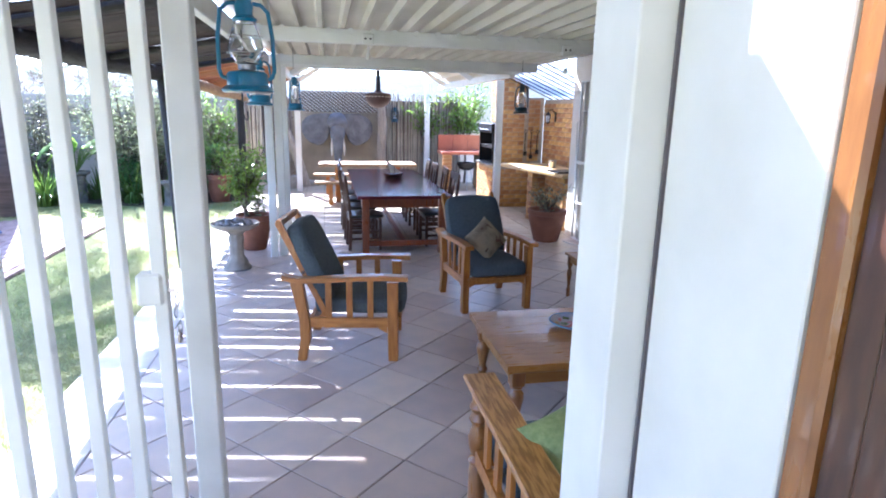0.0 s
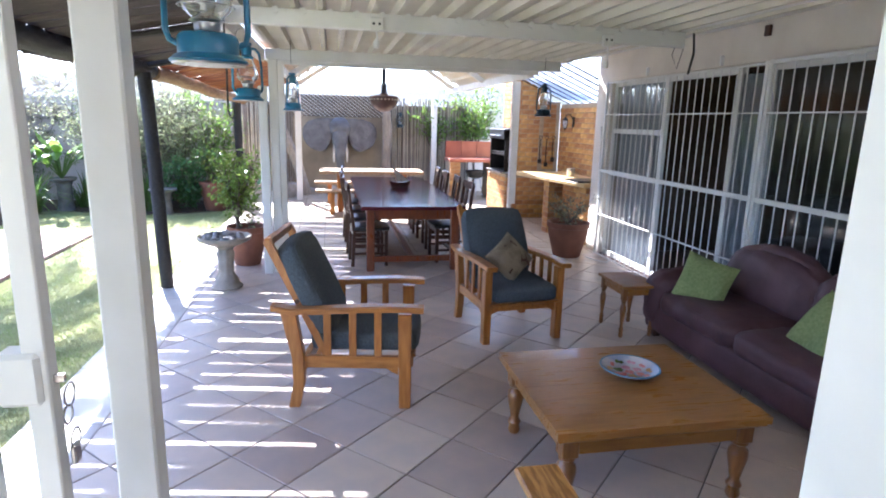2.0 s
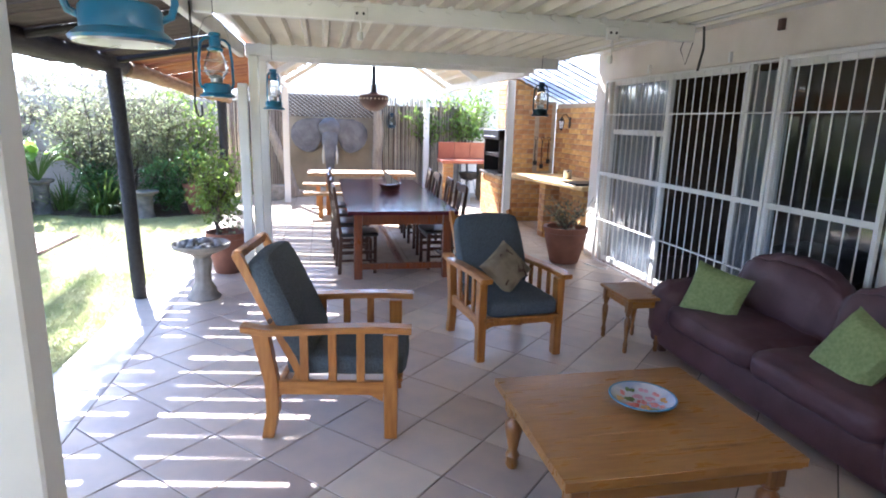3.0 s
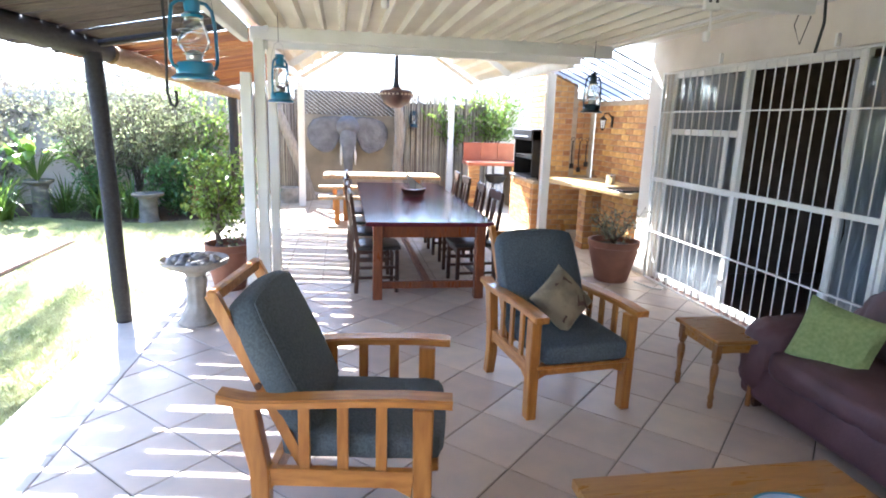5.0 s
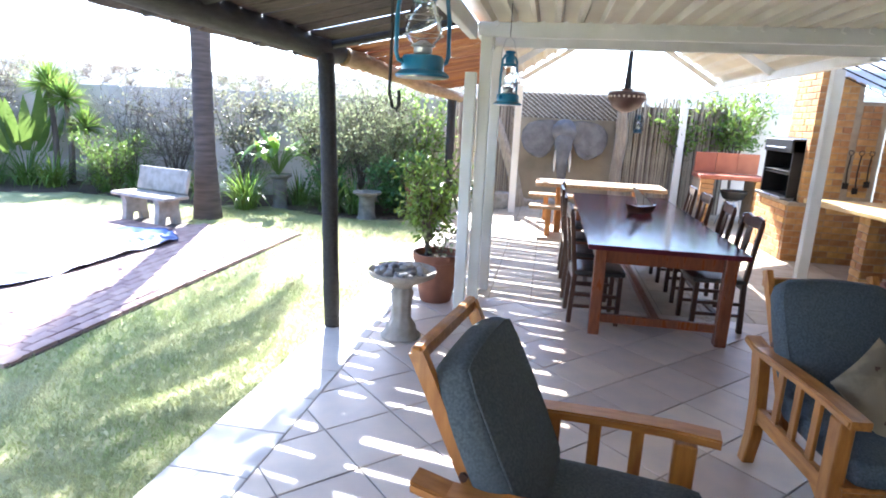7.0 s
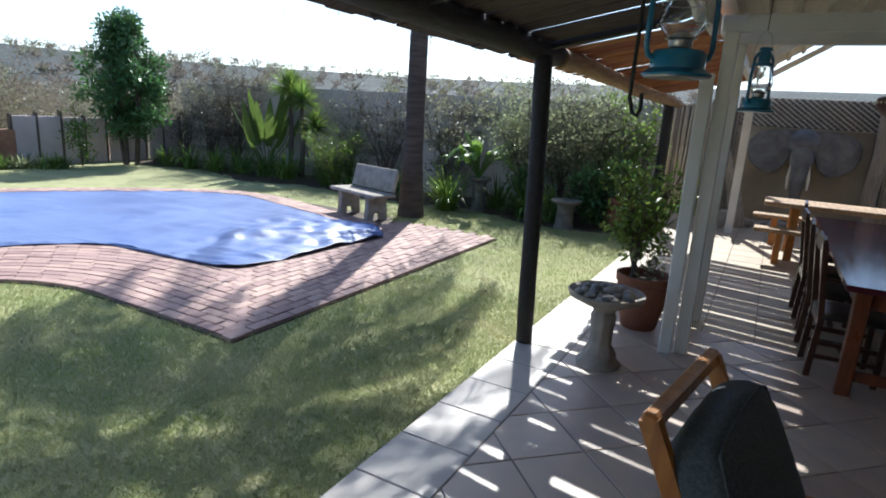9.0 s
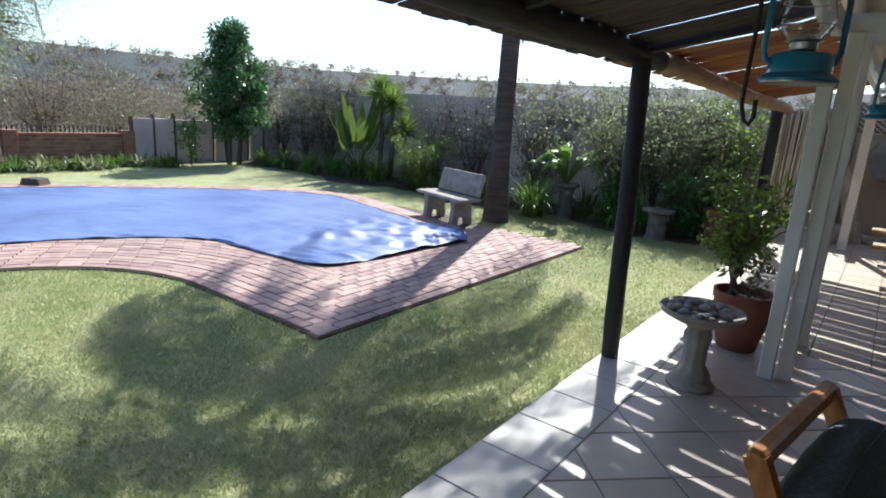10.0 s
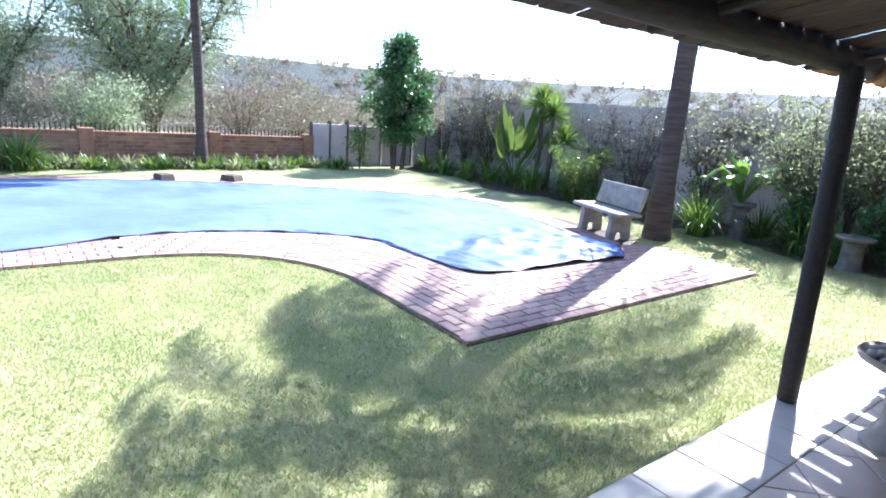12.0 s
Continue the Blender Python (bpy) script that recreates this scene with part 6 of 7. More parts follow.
shrub("bare_shrub", -6.9, 13.2, 2.35, 1.0, 18, 26, 1100, (0.06, 0.024), LEAFG, "nearly bare twiggy shrub behind the bench", "shrub", seed=16, cloud=0.1, stem_r=0.014)
shrub("bare_shrub", -11.4, 13.1, 2.6, 1.15, 24, 34, 2600, (0.06, 0.024), LEAFG, "nearly bare twiggy shrub against the garden wall", "shrub", seed=17, cloud=0.1, stem_r=0.014)
shrub("bare_shrub", -8.0, 13.3, 2.1, 0.7, 12, 20, 800, (0.06, 0.024), LEAFG, "nearly bare twiggy shrub against the garden wall", "shrub", seed=18, cloud=0.1, stem_r=0.014)
shrub("loose_shrub", -7.75, 12.45, 1.15, 0.75, 18, 14, 4200, (0.055, 0.018), LEAFB, "loose yellow-green shrub in the flower bed", "shrub", seed=19, cloud=0.09)


def ovoid_tree(x, y, h, r, low, leaves, label, seed):
    """Several stems under an egg-shaped crown of leaf clumps."""
    rnd, rng = random.Random(seed), np.random.default_rng(seed)
    t = thing("round_tree", pose(x, y, -0.06), label, "tree")
    bm = bmesh.new()
    clumps = []
    for k in range(90):
        f = rnd.random() ** 0.8
        rr = r * math.sin(math.pi * (0.1 + 0.86 * f)) ** 0.7 * (1.05 - 0.45 * f)
        a, q = rnd.uniform(0, 6.283), math.sqrt(rnd.random()) * rnd.uniform(0.75, 1.12)
        clumps.append(Vector((rr * q * math.cos(a), rr * q * math.sin(a), low + (h - low - 0.12) * f)))
    for k in range(6):
        a = k * 1.047 + rnd.uniform(-0.3, 0.3)
        top = Vector((0.35 * r * math.cos(a), 0.35 * r * math.sin(a), h * rnd.uniform(0.6, 0.85)))
        foot = Vector((0.14 * math.cos(a), 0.14 * math.sin(a), 0))
        mid = foot.lerp(top, 0.5) + Vector((rnd.uniform(-0.08, 0.08), rnd.uniform(-0.08, 0.08), 0))
        tube(bm, [foot, mid, top], [0.04, 0.03, 0.012], 7)
        for c in clumps[k::6]:
            o = mid.lerp(top, rnd.random())
            tube(bm, [o, o.lerp(c, 0.5) + Vector((0, 0, 0.03)), c], [0.012, 0.008, 0.004], 5, caps=False)
    part("stem", bm, BARK, t)
    cl = np.array([tuple(c) for c in clumps])
    off = rng.normal(size=(leaves, 3))
    off *= rng.random((leaves, 1)) ** 0.45 / np.linalg.norm(off, axis=1, keepdims=True)
    base = cl[rng.integers(0, len(cl), leaves)] + off * np.array([0.25, 0.25, 0.2])
    way = off + rng.normal(0, 0.5, (leaves, 3)) + np.array([0, 0, -0.1])
    leaf_mesh("foliage", base, way, 0.1, 0.05, LEAFD, t, seed=seed)


ovoid_tree(-13.3, 11.6, 3.5, 1.05, 0.75, 14000, "dense dark green multi-stemmed tree with an egg-shaped crown", 20)
shrub("sapling", -13.6, 10.6, 1.3, 0.35, 4, 6, 500, (0.09, 0.04), LEAF, "thin sapling before the pale panel wall", "shrub", seed=21)
shrub("creeper", 3.9, 14.85, 2.45, 1.0, 11, 14, 1500, (0.13, 0.04), LEAFB, "bright green creeper hanging over the stick fence", "shrub", z=0, seed=22, cloud=0.15, lift=0.8, clear=1.3)
shrub("creeper", 2.9, 14.85, 2.2, 0.55, 7, 10, 500, (0.13, 0.04), LEAFB, "bright green creeper hanging over the stick fence", "shrub", z=0, seed=38, cloud=0.15, lift=0.8, clear=1.2)
shrub("ficus", -0.66, 7.78, 0.86, 0.36, 9, 11, 1250, (0.065, 0.028), LEAFB, "leafy light green ficus in its pot", "potted plant", z=0.4, seed=23, cloud=0.09, lift=0.12, droop=0.8)
shrub("pot_shrub", 3.5, 7.88, 0.36, 0.44, 12, 8, 380, (0.05, 0.022), LEAFG, "sparse grey-green shrub in a wide pot", "potted plant", z=0.4, seed=24, cloud=0.05, stem_r=0.007)
shrub("pot_flower", -0.5, 7.62, 0.28, 0.14, 6, 4, 60, (0.05, 0.03), LEAFP, "small pale-leaved plant at the foot of the ficus", "potted plant", z=0.42, seed=25, cloud=0.05, stem_r=0.004)
shrub("pot_shrub", -1.75, 12.4, 0.7, 0.3, 7, 6, 700, (0.07, 0.03), LEAF, "green plant in a large bed pot", "potted plant", z=0.4, seed=26, cloud=0.08)

# trees beyond the wall
shrub("pepper_tree", -23.5, 7.6, 7.2, 4.0, 13, 28, 42000, (0.18, 0.036), LEAFPEP, "large feathery pepper tree beyond the boundary wall", "tree", z=-0.4, seed=31, cloud=0.6, stem_r=0.12, lift=0.5, droop=0.9)
shrub("pepper_tree", -24.0, 3.0, 5.2, 2.8, 9, 22, 14000, (0.18, 0.036), LEAFPEP, "feathery pepper tree beyond the boundary wall", "tree", z=-0.4, seed=32, cloud=0.5, stem_r=0.1, lift=0.9, droop=0.8)
shrub("olive_shrub", -5.4, 13.2, 2.1, 0.8, 9, 9, 3500, (0.07, 0.03), LEAFG, "grey-green shrub against the garden wall", "shrub", seed=27, cloud=0.12)
shrub("leafy_shrub", -3.1, 13.3, 2.5, 0.8, 10, 14, 2300, (0.06, 0.025), LEAFG, "olive green shrub against the garden wall", "shrub", seed=28, cloud=0.13, clear=0.8)
shrub("bare_shrub", -13.4, 13.2, 1.9, 0.6, 12, 14, 900, (0.07, 0.03), LEAFG, "twiggy green shrub in the corner of the garden wall", "shrub", seed=29, cloud=0.12, stem_r=0.014)
shrub("bare_shrub", -12.6, 13.4, 2.2, 0.8, 14, 20, 1600, (0.06, 0.025), LEAFG, "twiggy shrub against the garden wall", "shrub", seed=30, cloud=0.12, stem_r=0.014)
shrub("loose_shrub", -19.0, 5.4, 2.0, 1.3, 12, 8, 4000, (0.12, 0.035), LEAFPEP, "pale yellow-green shrub beyond the brick wall", "shrub", seed=34, cloud=0.3, z=-0.3)
shrub("dry_shrub", -20.0, 9.6, 2.6, 1.8, 14, 10, 1800, (0.12, 0.04), LEAFDRY, "dry twiggy shrub beyond the brick wall", "shrub", seed=35, cloud=0.3, z=-0.3)
shrub("dry_shrub", -22.0, 12.6, 2.8, 1.8, 14, 10, 1800, (0.12, 0.04), LEAFDRY, "dry twiggy shrub beyond the panel wall", "shrub", seed=36, cloud=0.3, z=-0.3)
shrub("dry_shrub", -19.5, 1.6, 2.4, 1.8, 14, 10, 1800, (0.12, 0.04), LEAFDRY, "dry twiggy shrub beyond the brick wall", "shrub", seed=37, cloud=0.3, z=-0.3)
shrub("thorn_tree", -30, 24, 5.0, 2.2, 8, 16, 1800, (0.16, 0.06), LEAFDRY, "leafless brown thorn tree beyond the wall", "tree", z=-0.6, seed=33, cloud=0.4, stem_r=0.06)


def bushveld():
    """Far scrub on the slope: twigs and leaves in one mesh."""
    rng = np.random.default_rng(40)
    rnd = random.Random(40)
    green, dry = [], []
    for k in range(1150):
        d = 17 + 110 * rnd.random() ** 1.6 if k < 520 else 110 + 260 * rnd.random()
        a = rnd.uniform(math.radians(95), math.radians(205))
        x, y = -3 + d * math.cos(a), 6 + d * math.sin(a)
        if x > -15.6 and y < 15.0 or (x + 23.5) ** 2 + (y - 7.9) ** 2 < 4:
            continue
        h = rnd.uniform(0.9, 2.1) * (1 + d / 200)
        n = int(700 if d < 45 else 220 if d < 110 else 60)
        c = np.array([x, y, ground_z(x, y) + h * 0.5])
        q = rng.normal(size=(n, 3))
        q *= (rng.random((n, 1)) ** 0.4) / np.linalg.norm(q, axis=1, keepdims=True)
        p = c + q * np.array([h * 0.75, h * 0.75, h * 0.5])
        (green if rnd.random() < 0.45 else dry).append(p)
    holder = tagged(new("bushveld"), "dry brown and olive scrub on the slope beyond the walls", "scrub", kind="stuff")
    for nm, pts, m in (("olive_scrub", green, LEAFG), ("dry_scrub", dry, LEAFDRY)):
        b = np.concatenate(pts)
        far = np.hypot(b[:, 0] + 3, b[:, 1] - 6)
        for lo, hi, size in ((0, 40, 0.13), (40, 75, 0.34), (75, 120, 0.9), (120, 500, 1.7)):
            s = (far >= lo) & (far < hi)
            leaf_mesh(nm, b[s], rng.normal(0, 1, (int(s.sum()), 3)) + np.array([0, 0, 0.6]), size, size * 0.22, m, holder, seed=lo + len(b))


bushveld()

# strap-leaved clumps along the bed
rnd = random.Random(50)
for k, (x, y, n, L) in enumerate(((-4.75, 11.95, 150, 0.75), (-3.3, 12.2, 120, 0.65), (-2.9, 12.3, 100, 0.6), (-5.9, 12.5, 90, 0.6), (-7.4, 12.7, 110, 0.6), (-8.0, 12.6, 110, 0.65), (-9.2, 12.6, 130, 0.65), (-9.8, 12.6, 130, 0.7), (-10.5, 12.5, 120, 0.6), (-11.3, 12.4, 120, 0.55), (-12.1, 12.3, 110, 0.55), (-12.8, 12.2, 100, 0.5), (-13.3, 2.7, 160, 0.7), (-13.35, 3.25, 180, 0.75), (-4.1, 12.75, 90, 0.6))):
    blades("strap_lily", x, y, n, L * 1.25, 0.035, (LEAFB, LEAF, LEAF)[k % 3], "clump of arching strap-leaved lilies in the flower bed", "plant", seed=60 + k, r=0.2, spread=1.1, group="lily clumps")
for k in range(34):
    blades("border_grass", -13.35 - 0.45 * rnd.random(), -1.5 + k * 0.35 + rnd.uniform(-0.1, 0.1), 130, 0.36, 0.035, (LEAF, LEAFP, LEAFB)[k % 3], "low tuft of border grass along the brick wall", "plant", seed=90 + k, r=0.22, spread=1.4, group="border tufts")


def yucca(x, y, h, n, L, seed):
    rn = random.Random(seed)
    t = thing("yucca", pose(x, y, -0.06), "tall spiky yucca with bright leaf rosettes", "plant", "yuccas")
    part("trunk", tb([(0, 0, 0), (0.05, 0.02, h * 0.5), (0.02, 0, h)], [0.07, 0.055, 0.045], 8), BARK, t)
    verts, faces = [], []
    for k in range(n):
        a, el = rn.uniform(0, 6.28), rn.uniform(-0.5, 1.4)
        out = Vector((math.cos(a) * math.cos(el), math.sin(a) * math.cos(el), math.sin(el)))
        side = Vector((-math.sin(a), math.cos(a), 0)) * 0.017
        o = Vector((0.02, 0, h))
        ll = L * rn.uniform(0.75, 1.1)
        i = len(verts)
        m = o + out * ll * 0.45
        verts += [tuple(o - side * 0.6), tuple(o + side * 0.6), tuple(m + side), tuple(o + out * ll + Vector((0, 0, -0.05 * ll))), tuple(m - side)]
        faces.append((i, i + 1, i + 2, i + 3, i + 4))
    quads("rosette", verts, faces, LEAFB, t)


yucca(-9.6, 13.1, 2.0, 240, 0.6, 1)
yucca(-9.15, 13.0, 1.75, 220, 0.56, 2)
yucca(-8.75, 13.0, 1.2, 200, 0.5, 3)


def big_leaves(x, y, z, n, L, W, h, material, label, name, seed, spread=1.0, upright=False):
    rn = random.Random(seed)
    t = thing(name, pose(x, y, z), label, "plant", "broad-leaved plants")
    for k in range(n):
        a = rn.uniform(0, 6.28)
        out = Vector((math.cos(a), math.sin(a), 0))
        side = Vector((-math.sin(a), math.cos(a), 0))
        hh = h * rn.uniform(0.5, 1.0)
        tip = out * rn.uniform(0.1, 0.35) * spread + Vector((0, 0, hh))
        part("stalk", tb([(0, 0, 0), tuple(tip * 0.55 + Vector((0, 0, 0.05))), tuple(tip)], [0.014, 0.01, 0.007], 5), LEAF, t)
        droop = rn.uniform(-0.9, -0.3) if upright else rn.uniform(-0.2, 1.0)
        def fn(u, v):
            w = math.sin(math.pi * min(u * 0.93 + 0.07, 1)) ** 0.7 * (v - 0.5) * W
            p = tip + out * L * u * (0.8 if droop > 0 else 0.45) + Vector((0, 0, (0.5 - droop * u) * L * u))
            return p + side * w + Vector((0, 0, -0.25 * abs(v - 0.5) * W + 0.01 * math.sin(u * 40)))
        part("leaf", sheet_grid(fn, 10, 4), material, t, smooth=True)


big_leaves(-10.1, 12.9, -0.06, 14, 0.85, 0.24, 1.1, LEAF, "upright broad-leaved strelitzia clump", "strelitzia", 5, 1.4, True)
big_leaves(-4.35, 12.4, 0.52, 24, 0.5, 0.17, 0.6, LEAFB, "bright broad-leaved plant spilling from a stone urn", "philodendron", 6, 1.0)
big_leaves(-1.2, 13.3, -0.06, 8, 0.4, 0.13, 0.5, LEAFD, "dark broad-leaved plant by the fence", "philodendron", 7, 1.0)


def on_lawn(x, y):
    """True off the terrace, the paving and the beds."""
    if x > -1.31 or y > 12.0 + 0.2 * math.sin(x * 3) or x < -13.4:
        return False
    if x < -2.97 and y > 5.62 and y < 10.35 and x > -8.6:
        return False
    c = math.hypot(x + 4.65, y - 3.92)
    if x < -4.65 and y > 3.92 and c > 1.69 and x > -12.6:
        return y > 10.4 and x > -8.4
    if x < -6.34 and y <= 3.92 and x > -12.6:
        return False
    return not (-4.66 < x < -2.97 and y >= 5.62 and y < 10.35)


def lawn():
    rng = np.random.default_rng(70)
    pts = []
    for n, x0, x1, y0, y1 in ((190000, -6.4, -1.3, 2.2, 8.0), (50000, -5.2, -1.3, 8.0, 12.2), (8000, -13.5, -12.0, 2.0, 12.0), (9000, -10, -5, 10.3, 12.2)):
        p = np.stack([rng.uniform(x0, x1, n), rng.uniform(y0, y1, n)], 1)
        pts.append(p[[on_lawn(a, b) for a, b in p]])
    p = np.concatenate(pts)
    n = len(p)
    a = rng.uniform(0, 2 * np.pi, n)
    h = rng.uniform(0.014, 0.034, n) * (0.7 + 0.6 * rng.random(n))
    w = 0.0036
    s = np.stack([np.cos(a), np.sin(a)], 1) * w
    t = rng.normal(0, 0.018, (n, 2))
    v = np.zeros((n, 3, 3))
    v[:, 0, :2], v[:, 1, :2], v[:, 2, :2] = p - s, p + s, p + t
    v[:, :2, 2], v[:, 2, 2] = -0.062, -0.06 + h
    me = bpy.data.meshes.new("grass")
    me.vertices.add(3 * n)
    me.vertices.foreach_set("co", v.astype(np.float32).ravel())
    me.loops.add(3 * n)
    me.loops.foreach_set("vertex_index", np.arange(3 * n, dtype=np.int32))
    me.polygons.add(n)
    me.polygons.foreach_set("loop_start", np.arange(0, 3 * n, 3, dtype=np.int32))
    me.update(calc_edges=True)
    me.materials.append(BLADE)
    tagged(new("grass", me), "short dry winter lawn grass, green and straw coloured", "grass", kind="stuff")


lawn()


# ---- pieces of floors, walls and paving ----
def slab_bm(poly, z0, z1, bev):
    bm = bmesh.new()
    a = [bm.verts.new((x, y, z0)) for x, y in poly]
    c = Vector((sum(p[0] for p in poly) / len(poly), sum(p[1] for p in poly) / len(poly)))
    mid = [bm.verts.new((x, y, z1 - bev)) for x, y in poly]
    top = []
    for x, y in poly:
        d = (Vector((x, y)) - c)
        d = d * (1 - bev * 1.4 / max(d.length, 0.02))
        top.append(bm.verts.new((c.x + d.x, c.y + d.y, z1)))
    n = len(poly)
    bm.faces.new(top)
    for i in range(n):
        j = (i + 1) % n
        bm.faces.new((a[i], a[j], mid[j], mid[i]))
        bm.faces.new((mid[i], mid[j], top[j], top[i]))
    bmesh.ops.recalc_face_normals(bm, faces=bm.faces)
    return bm


def clip(poly, axis, lim, keep_less):
    out = []
    for i in range(len(poly)):
        p, q = poly[i], poly[(i + 1) % len(poly)]
        ip = (p[axis] <= lim) == keep_less
        iq = (q[axis] <= lim) == keep_less
        if ip:
            out.append(p)
        if ip != iq:
            f = (lim - p[axis]) / (q[axis] - p[axis])
            out.append((p[0] + f * (q[0] - p[0]), p[1] + f * (q[1] - p[1])))
    return out


def area(poly):
    return abs(sum(p[0] * q[1] - q[0] * p[1] for p, q in zip(poly, poly[1:] + poly[:1]))) / 2


def floor_tiles():
    s, g = 0.41, 0.0035
    h = s / 2 - g
    c45 = math.sqrt(0.5)
    square = [((a - b) * c45, (a + b) * c45) for a, b in ((-h, -h), (h, -h), (h, h), (-h, h))]
    shared = link_mesh("tile", slab_bm(square, -0.02, 0.0, 0.003), TILE)
    X0, X1, Y0, Y1 = -0.872, WX - 0.004, 1.302, 7.995
    for i in range(-2, 22):
        for j in range(-14, 22):
            a, b = (0.005 + i + 0.5) * s, (0.3846 + j + 0.5) * s
            cx, cy = (a - b) * c45, (a + b) * c45
            poly = [(cx + x, cy + y) for x, y in square]
            xs, ys = [p[0] for p in poly], [p[1] for p in poly]
            if max(xs) < X0 or min(xs) > X1 or max(ys) < Y0 or min(ys) > Y1:
                continue
            if min(xs) >= X0 and max(xs) <= X1 and min(ys) >= Y0 and max(ys) <= Y1:
                o = new("tile", shared)
                o.location = (cx, cy, random.uniform(-0.0008, 0.0008))
            else:
                for ax, lim, less in ((0, X0, False), (0, X1, True), (1, Y0, False), (1, Y1, True)):
                    poly = clip(poly, ax, lim, less)
                    if len(poly) < 3:
                        break
                if len(poly) < 3 or area(poly) < 0.002:
                    continue
                mx, my = sum(p[0] for p in poly) / len(poly), sum(p[1] for p in poly) / len(poly)
                o = new("tile", link_mesh("tile", slab_bm([(x - mx, y - my) for x, y in poly], -0.02, 0.0, 0.003), TILE))
                o.location = (mx, my, 0)
            o.parent = floor_ob
    border = link_mesh("border_tile", slab_bm([(-0.205, -0.197), (0.205, -0.197), (0.205, 0.197), (-0.205, 0.197)], -0.1, 0.0, 0.004), BORDER)
    for k in range(19):
        y = 0.64 + k * 0.4
        if y > 0.9 and y < 7.9:
            o = new("border_tile", border)
            o.location = (-1.083, y, random.uniform(-0.001, 0.001))
            o.parent = floor_ob
    ter = link_mesh("terrace_tile", slab_bm([(-0.197, -0.197), (0.197, -0.197), (0.197, 0.197), (-0.197, 0.197)], -0.02, 0.0, 0.003), BEIGE)
    for i in range(16):
        for j in range(18):
            o = new("terrace_tile", ter)
            o.location = (-1.085 + i * 0.402, 8.2 + j * 0.402, random.uniform(-0.001, 0.001))
            o.parent = terrace


floor_tiles()


def brick_mesh(name, l, w, h, material, bev=0.004):
    bm = bmesh.new()
    box(bm, -l / 2, -w / 2, -h / 2, l / 2, w / 2, h / 2, bev=bev)
    return link_mesh(name, bm, material)


YB = brick_mesh("brick", 0.222, 0.1, 0.073, YBRICK)
YH = brick_mesh("brick", 0.106, 0.1, 0.073, YBRICK)


def brick_face(parent, o, along, width, z0, z1, depth=0.012):
    """Half-lapped courses on a vertical face that starts at o and runs along a unit direction; the bricks stand proud of the core."""
    ang = math.atan2(along[1], along[0])
    out = Vector((along[1], -along[0], 0))
    z, row = z0 + 0.0415, 0
    while z + 0.036 < z1:
        x = 0.0
        if row % 2:
            spans = [(0.0, 0.106)]
            x = 0.116
        else:
            spans = []
        while x + 0.222 <= width + 0.02:
            spans.append((x, 0.222))
            x += 0.232
        if width - x > 0.09:
            spans.append((x, 0.106))
        for s, l in spans:
            ob = new("brick", YB if l > 0.2 else YH)
            c = Vector((o[0], o[1], 0)) + Vector((along[0], along[1], 0)) * (s + l / 2) + out * (depth - 0.05 + random.uniform(-0.003, 0.003))
            ob.matrix_basis = Matrix.Translation((c.x, c.y, z)) @ Matrix.Rotation(ang, 4, "Z")
            ob.parent = parent
        z += 0.083
        row += 1


wb = bpy.data.objects["wall_brick_braai"]
brick_face(wb, (4.52, 10.9), (0, -1), 2.57, 0.0, 2.06)


def chimney():
    c = thing("brick_chimney", pose(0, 0, 0), "yellow face brick braai base and chimney stack", "chimney", kind="structure")
    cr = bmesh.new()
    box(cr, 3.55, 10.95, -0.05, 4.515, 12.15, 0.79)
    box(cr, 3.69, 10.95, 0.791, 4.2, 11.09, 3.3)
    box(cr, 4.201, 10.952, 0.791, 4.515, 12.15, 2.1)
    box(cr, 3.691, 11.091, 1.62, 4.199, 11.7, 3.3)
    part("core", cr, MORTAR, c)
    brick_face(c, (3.55, 10.95), (1, 0), 0.94, 0.0, 0.79)
    brick_face(c, (3.68, 10.95), (1, 0), 0.53, 0.79, 3.3)
    brick_face(c, (4.22, 10.95), (1, 0), 0.3, 0.9, 2.1)
    brick_face(c, (3.55, 12.15), (0, -1), 1.2, 0.0, 0.79)
    brick_face(c, (3.69, 11.7), (0, -1), 0.75, 1.62, 3.3)


chimney()


def pier(x, y):
    p = thing("brick_pier", pose(0, 0, 0), "yellow brick pier carrying the counter", "pier", "counter piers", kind="structure")
    part("core", bx(x, y + 0.012, -0.02, x + 0.23, y + 0.21, 0.838), MORTAR, p)
    brick_face(p, (x, y + 0.222), (0, -1), 0.222, 0.0, 0.838)
    brick_face(p, (x + 0.005, y + 0.012), (1, 0), 0.222, 0.0, 0.838)


pier(4.0, 8.5)
pier(3.82, 9.45)
st = bpy.data.objects["tiled_stand"]
for x in (0.0, 0.9):
    for k in range(10):
        ob = new("brick", YB)
        ob.matrix_basis = pose(x + 0.11, -0.012, 0.041 + k * 0.083)
        ob.parent = st


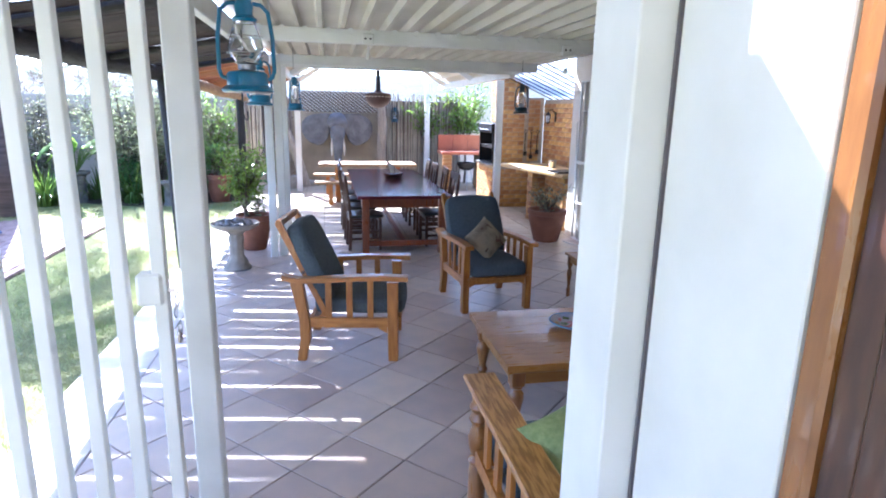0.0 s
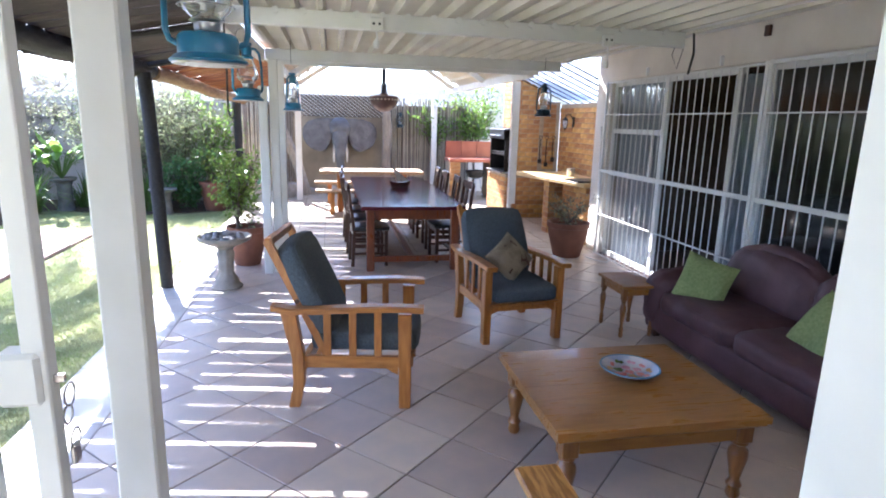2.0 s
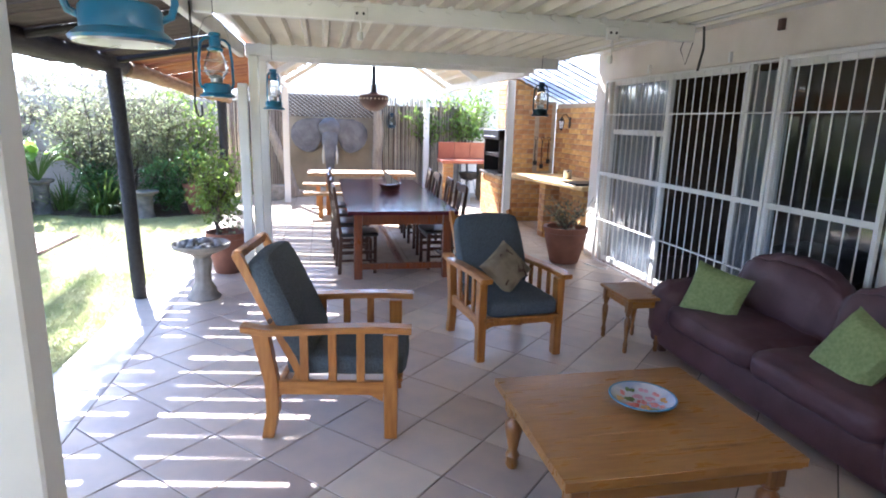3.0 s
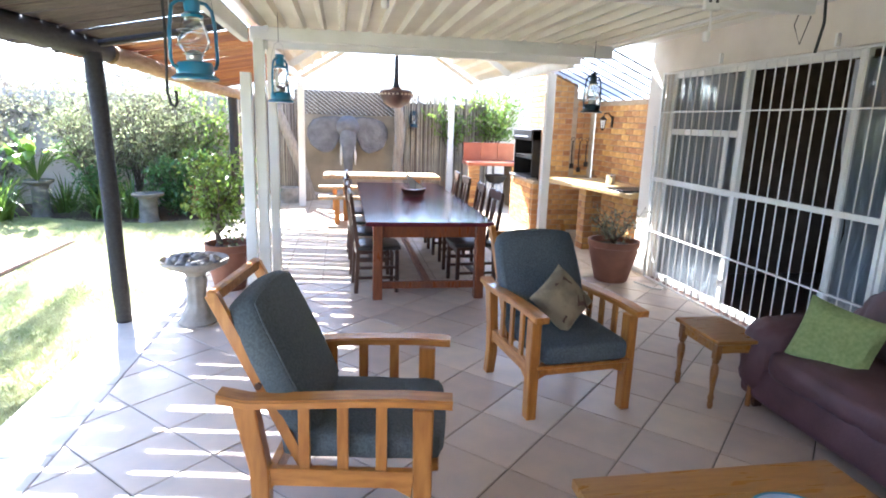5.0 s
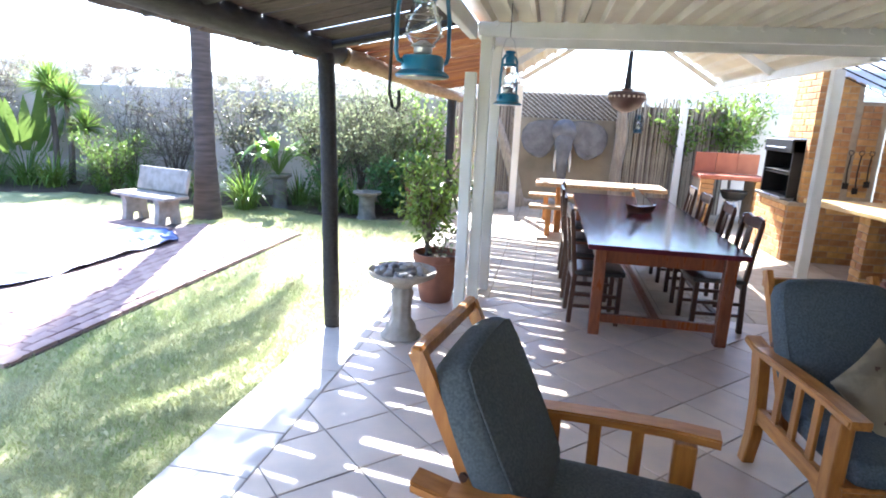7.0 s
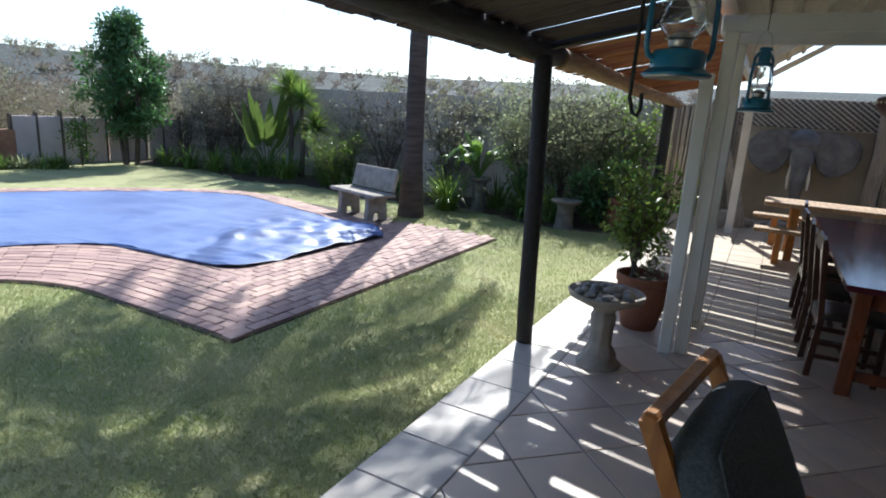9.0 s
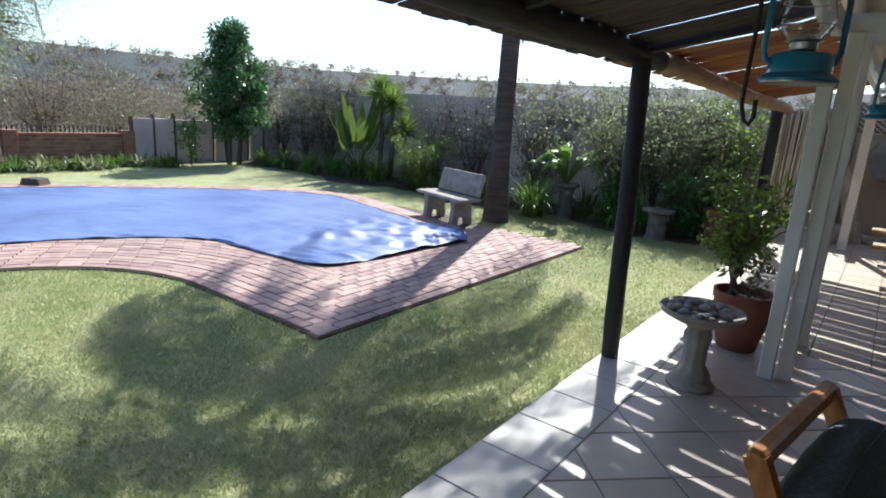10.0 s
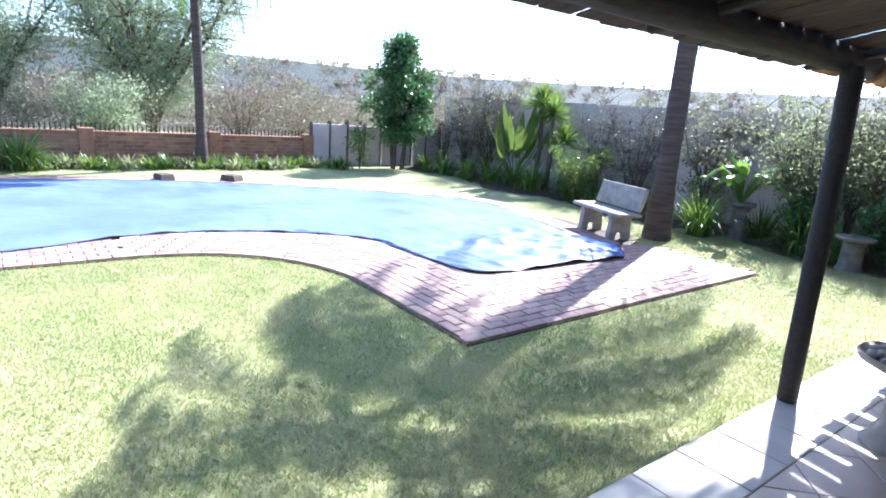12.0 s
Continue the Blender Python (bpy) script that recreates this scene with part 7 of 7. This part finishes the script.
def boundary_bricks():
    """Face of the far brick wall: too many to pick apart, one joined part, with piers and spikes."""
    verts, faces = [], []
    z, row = -0.02, 0
    rnd = random.Random(3)
    while z < 0.58:
        y = -7.9 + (0.116 if row % 2 else 0)
        while y < 9.2:
            x = -14.2 + 0.012 + rnd.uniform(-0.003, 0.003)
            i = len(verts)
            verts += [(x - 0.02, y, z), (x - 0.02, y + 0.222, z), (x - 0.02, y + 0.222, z + 0.073), (x - 0.02, y, z + 0.073),
                      (x, y + 0.003, z + 0.003), (x, y + 0.219, z + 0.003), (x, y + 0.219, z + 0.07), (x, y + 0.003, z + 0.07)]
            faces += [(i + 4, i + 5, i + 6, i + 7), (i, i + 1, i + 5, i + 4), (i + 1, i + 2, i + 6, i + 5), (i + 2, i + 3, i + 7, i + 6), (i + 3, i, i + 4, i + 7)]
            y += 0.232
        z += 0.083
        row += 1
    q = quads("wall_bricks", verts, faces, RBRICK, WALLBRICK)
    tagged(q, kind="stuff")
    cap = bmesh.new()
    box(cap, -14.4, -8.0, 0.621, -14.17, 9.45, 0.66, bev=0.008)
    part("coping", cap, RBRICK, WALLBRICK, "red brick coping")
    for y in (9.25, 6.9, 4.3, 1.7, -0.9):
        part("brick_pier", bx(-14.42, y, -0.3, -14.13, y + 0.28, 0.72, bev=0.01), RBRICK, WALLBRICK)
    spike = link_mesh("spike", tb([(0, 0, 0), (0, 0, 0.12), (0, 0, 0.17)], [0.014, 0.012, 0.003], 5), RUBBER)
    for k in range(150):
        o = new("spike", spike)
        o.location = (-14.285, -4.0 + k * 0.089, 0.66)
        o.parent = WALLBRICK


boundary_bricks()


def pool_paving():
    pav = thing("paving", pose(0, 0, 0), "reddish clay brick paving round the covered pool", "paving", kind="structure")
    L, W, H, G = 0.214, 0.104, 0.05, 0.008
    bed = bmesh.new()
    box(bed, -4.9, 5.6, -0.1, -2.99, 10.32, -0.047)
    box(bed, -8.8, 9.3, -0.1, -4.9, 10.6, -0.0475)
    extrude_poly(bed, [(-4.9, 5.6), (-4.9, 7.6), (-8.2, 7.6), (-8.2, 0.8), (-6.35, 0.8), (-6.35, 3.92)] + [(-4.65 + 1.7 * math.cos(a), 3.92 + 1.7 * math.sin(a)) for a in (math.pi - k * math.pi / 40 for k in range(1, 20))], -0.1, -0.0475, "z")
    part("sand_bed", bed, mat("dark_sand_joint", (0.10, 0.075, 0.055), None, 0.95), pav, "dark sand joints")
    data = brick_mesh("paver", L, W, H, PAVER, 0.004)
    near, far = [], []
    rnd = random.Random(12)
    # straight field beside the terrace, mitred at its corner
    for i in range(15):
        x = -3.0 - (W + G) * (i + 0.5)
        y = 5.6 + (0.11 if i % 2 else 0)
        while y < 10.2:
            if (y + L / 2 - 5.6) * 1.2 / 1.1 > (-3.0 - x) - 0.1:
                near.append((x, y + L / 2, 90.0))
            y += L + G
    # field along the lower edge, the bend and the run beyond
    for i in range(15):
        r = 1.7 + (W + G) * (i + 0.5)
        x = -3.1 - (0.11 if i % 2 else 0)
        while x > -4.65:
            if (r - 1.7) * 1.2 / 1.1 < (-3.0 - x) + 0.1:
                near.append((x, 3.92 + r, 0.0))
            x -= L + G
        n = int(r * math.pi / 2 / (L + G))
        for k in range(n + 1):
            a = math.pi / 2 + (k + 0.5 * (i % 2)) * (L + G) / r
            if a < math.pi + 0.05:
                (near if i < 9 and a < math.pi * 0.8 else far).append((-4.65 + r * math.cos(a), 3.92 + r * math.sin(a), math.degrees(a) + 90))
        y = 3.84 - (0.11 if i % 2 else 0)
        while y > 0.9:
            far.append((-4.65 - r, y, 90.0))
            y -= L + G
    # band beyond the cover
    for k in range(230):
        s = 0.62 + 0.33 * k / 230
        p, q = loop_at(s), loop_at(s + 0.002)
        d = (q - p).normalized()
        out = Vector((-d.y, d.x, 0))
        out = out if (p - Vector((-8.3, 6.4, 0))).dot(out) > 0 else -out
        for i in range(-2, 4):
            c = p + out * (0.112 * i + 0.05)
            far.append((c.x, c.y, math.degrees(math.atan2(d.y, d.x)) + (0 if i < 3 else 90)))
    near.sort(key=lambda b: math.hypot(b[0] + 1.0, b[1] - 4.5))
    for x, y, a in near[:300]:
        o = new("paver", data)
        o.matrix_basis = pose(x, y, -0.047 + rnd.uniform(-0.003, 0.003), rnd.uniform(-0.5, 0.5), rnd.uniform(-0.5, 0.5), a + rnd.uniform(-0.6, 0.6))
        o.parent = pav
    verts, faces = [], []
    for x, y, a in near[300:] + far:
        m = pose(x, y, -0.047 + rnd.uniform(-0.003, 0.003), 0, 0, a)
        i = len(verts)
        for z, k in ((-0.02, 0.0), (0.021, 0.0), (0.025, 0.004)):
            verts += [tuple(m @ Vector((sx * (L / 2 - k), sy * (W / 2 - k), z))) for sx, sy in ((-1, -1), (1, -1), (1, 1), (-1, 1))]
        faces.append((i + 8, i + 9, i + 10, i + 11))
        for b in (0, 4):
            for k in range(4):
                faces.append((i + b + k, i + b + (k + 1) % 4, i + b + 4 + (k + 1) % 4, i + b + 4 + k))
    tagged(quads("far_pavers", verts, faces, PAVERJ, pav), kind="stuff")


pool_paving()
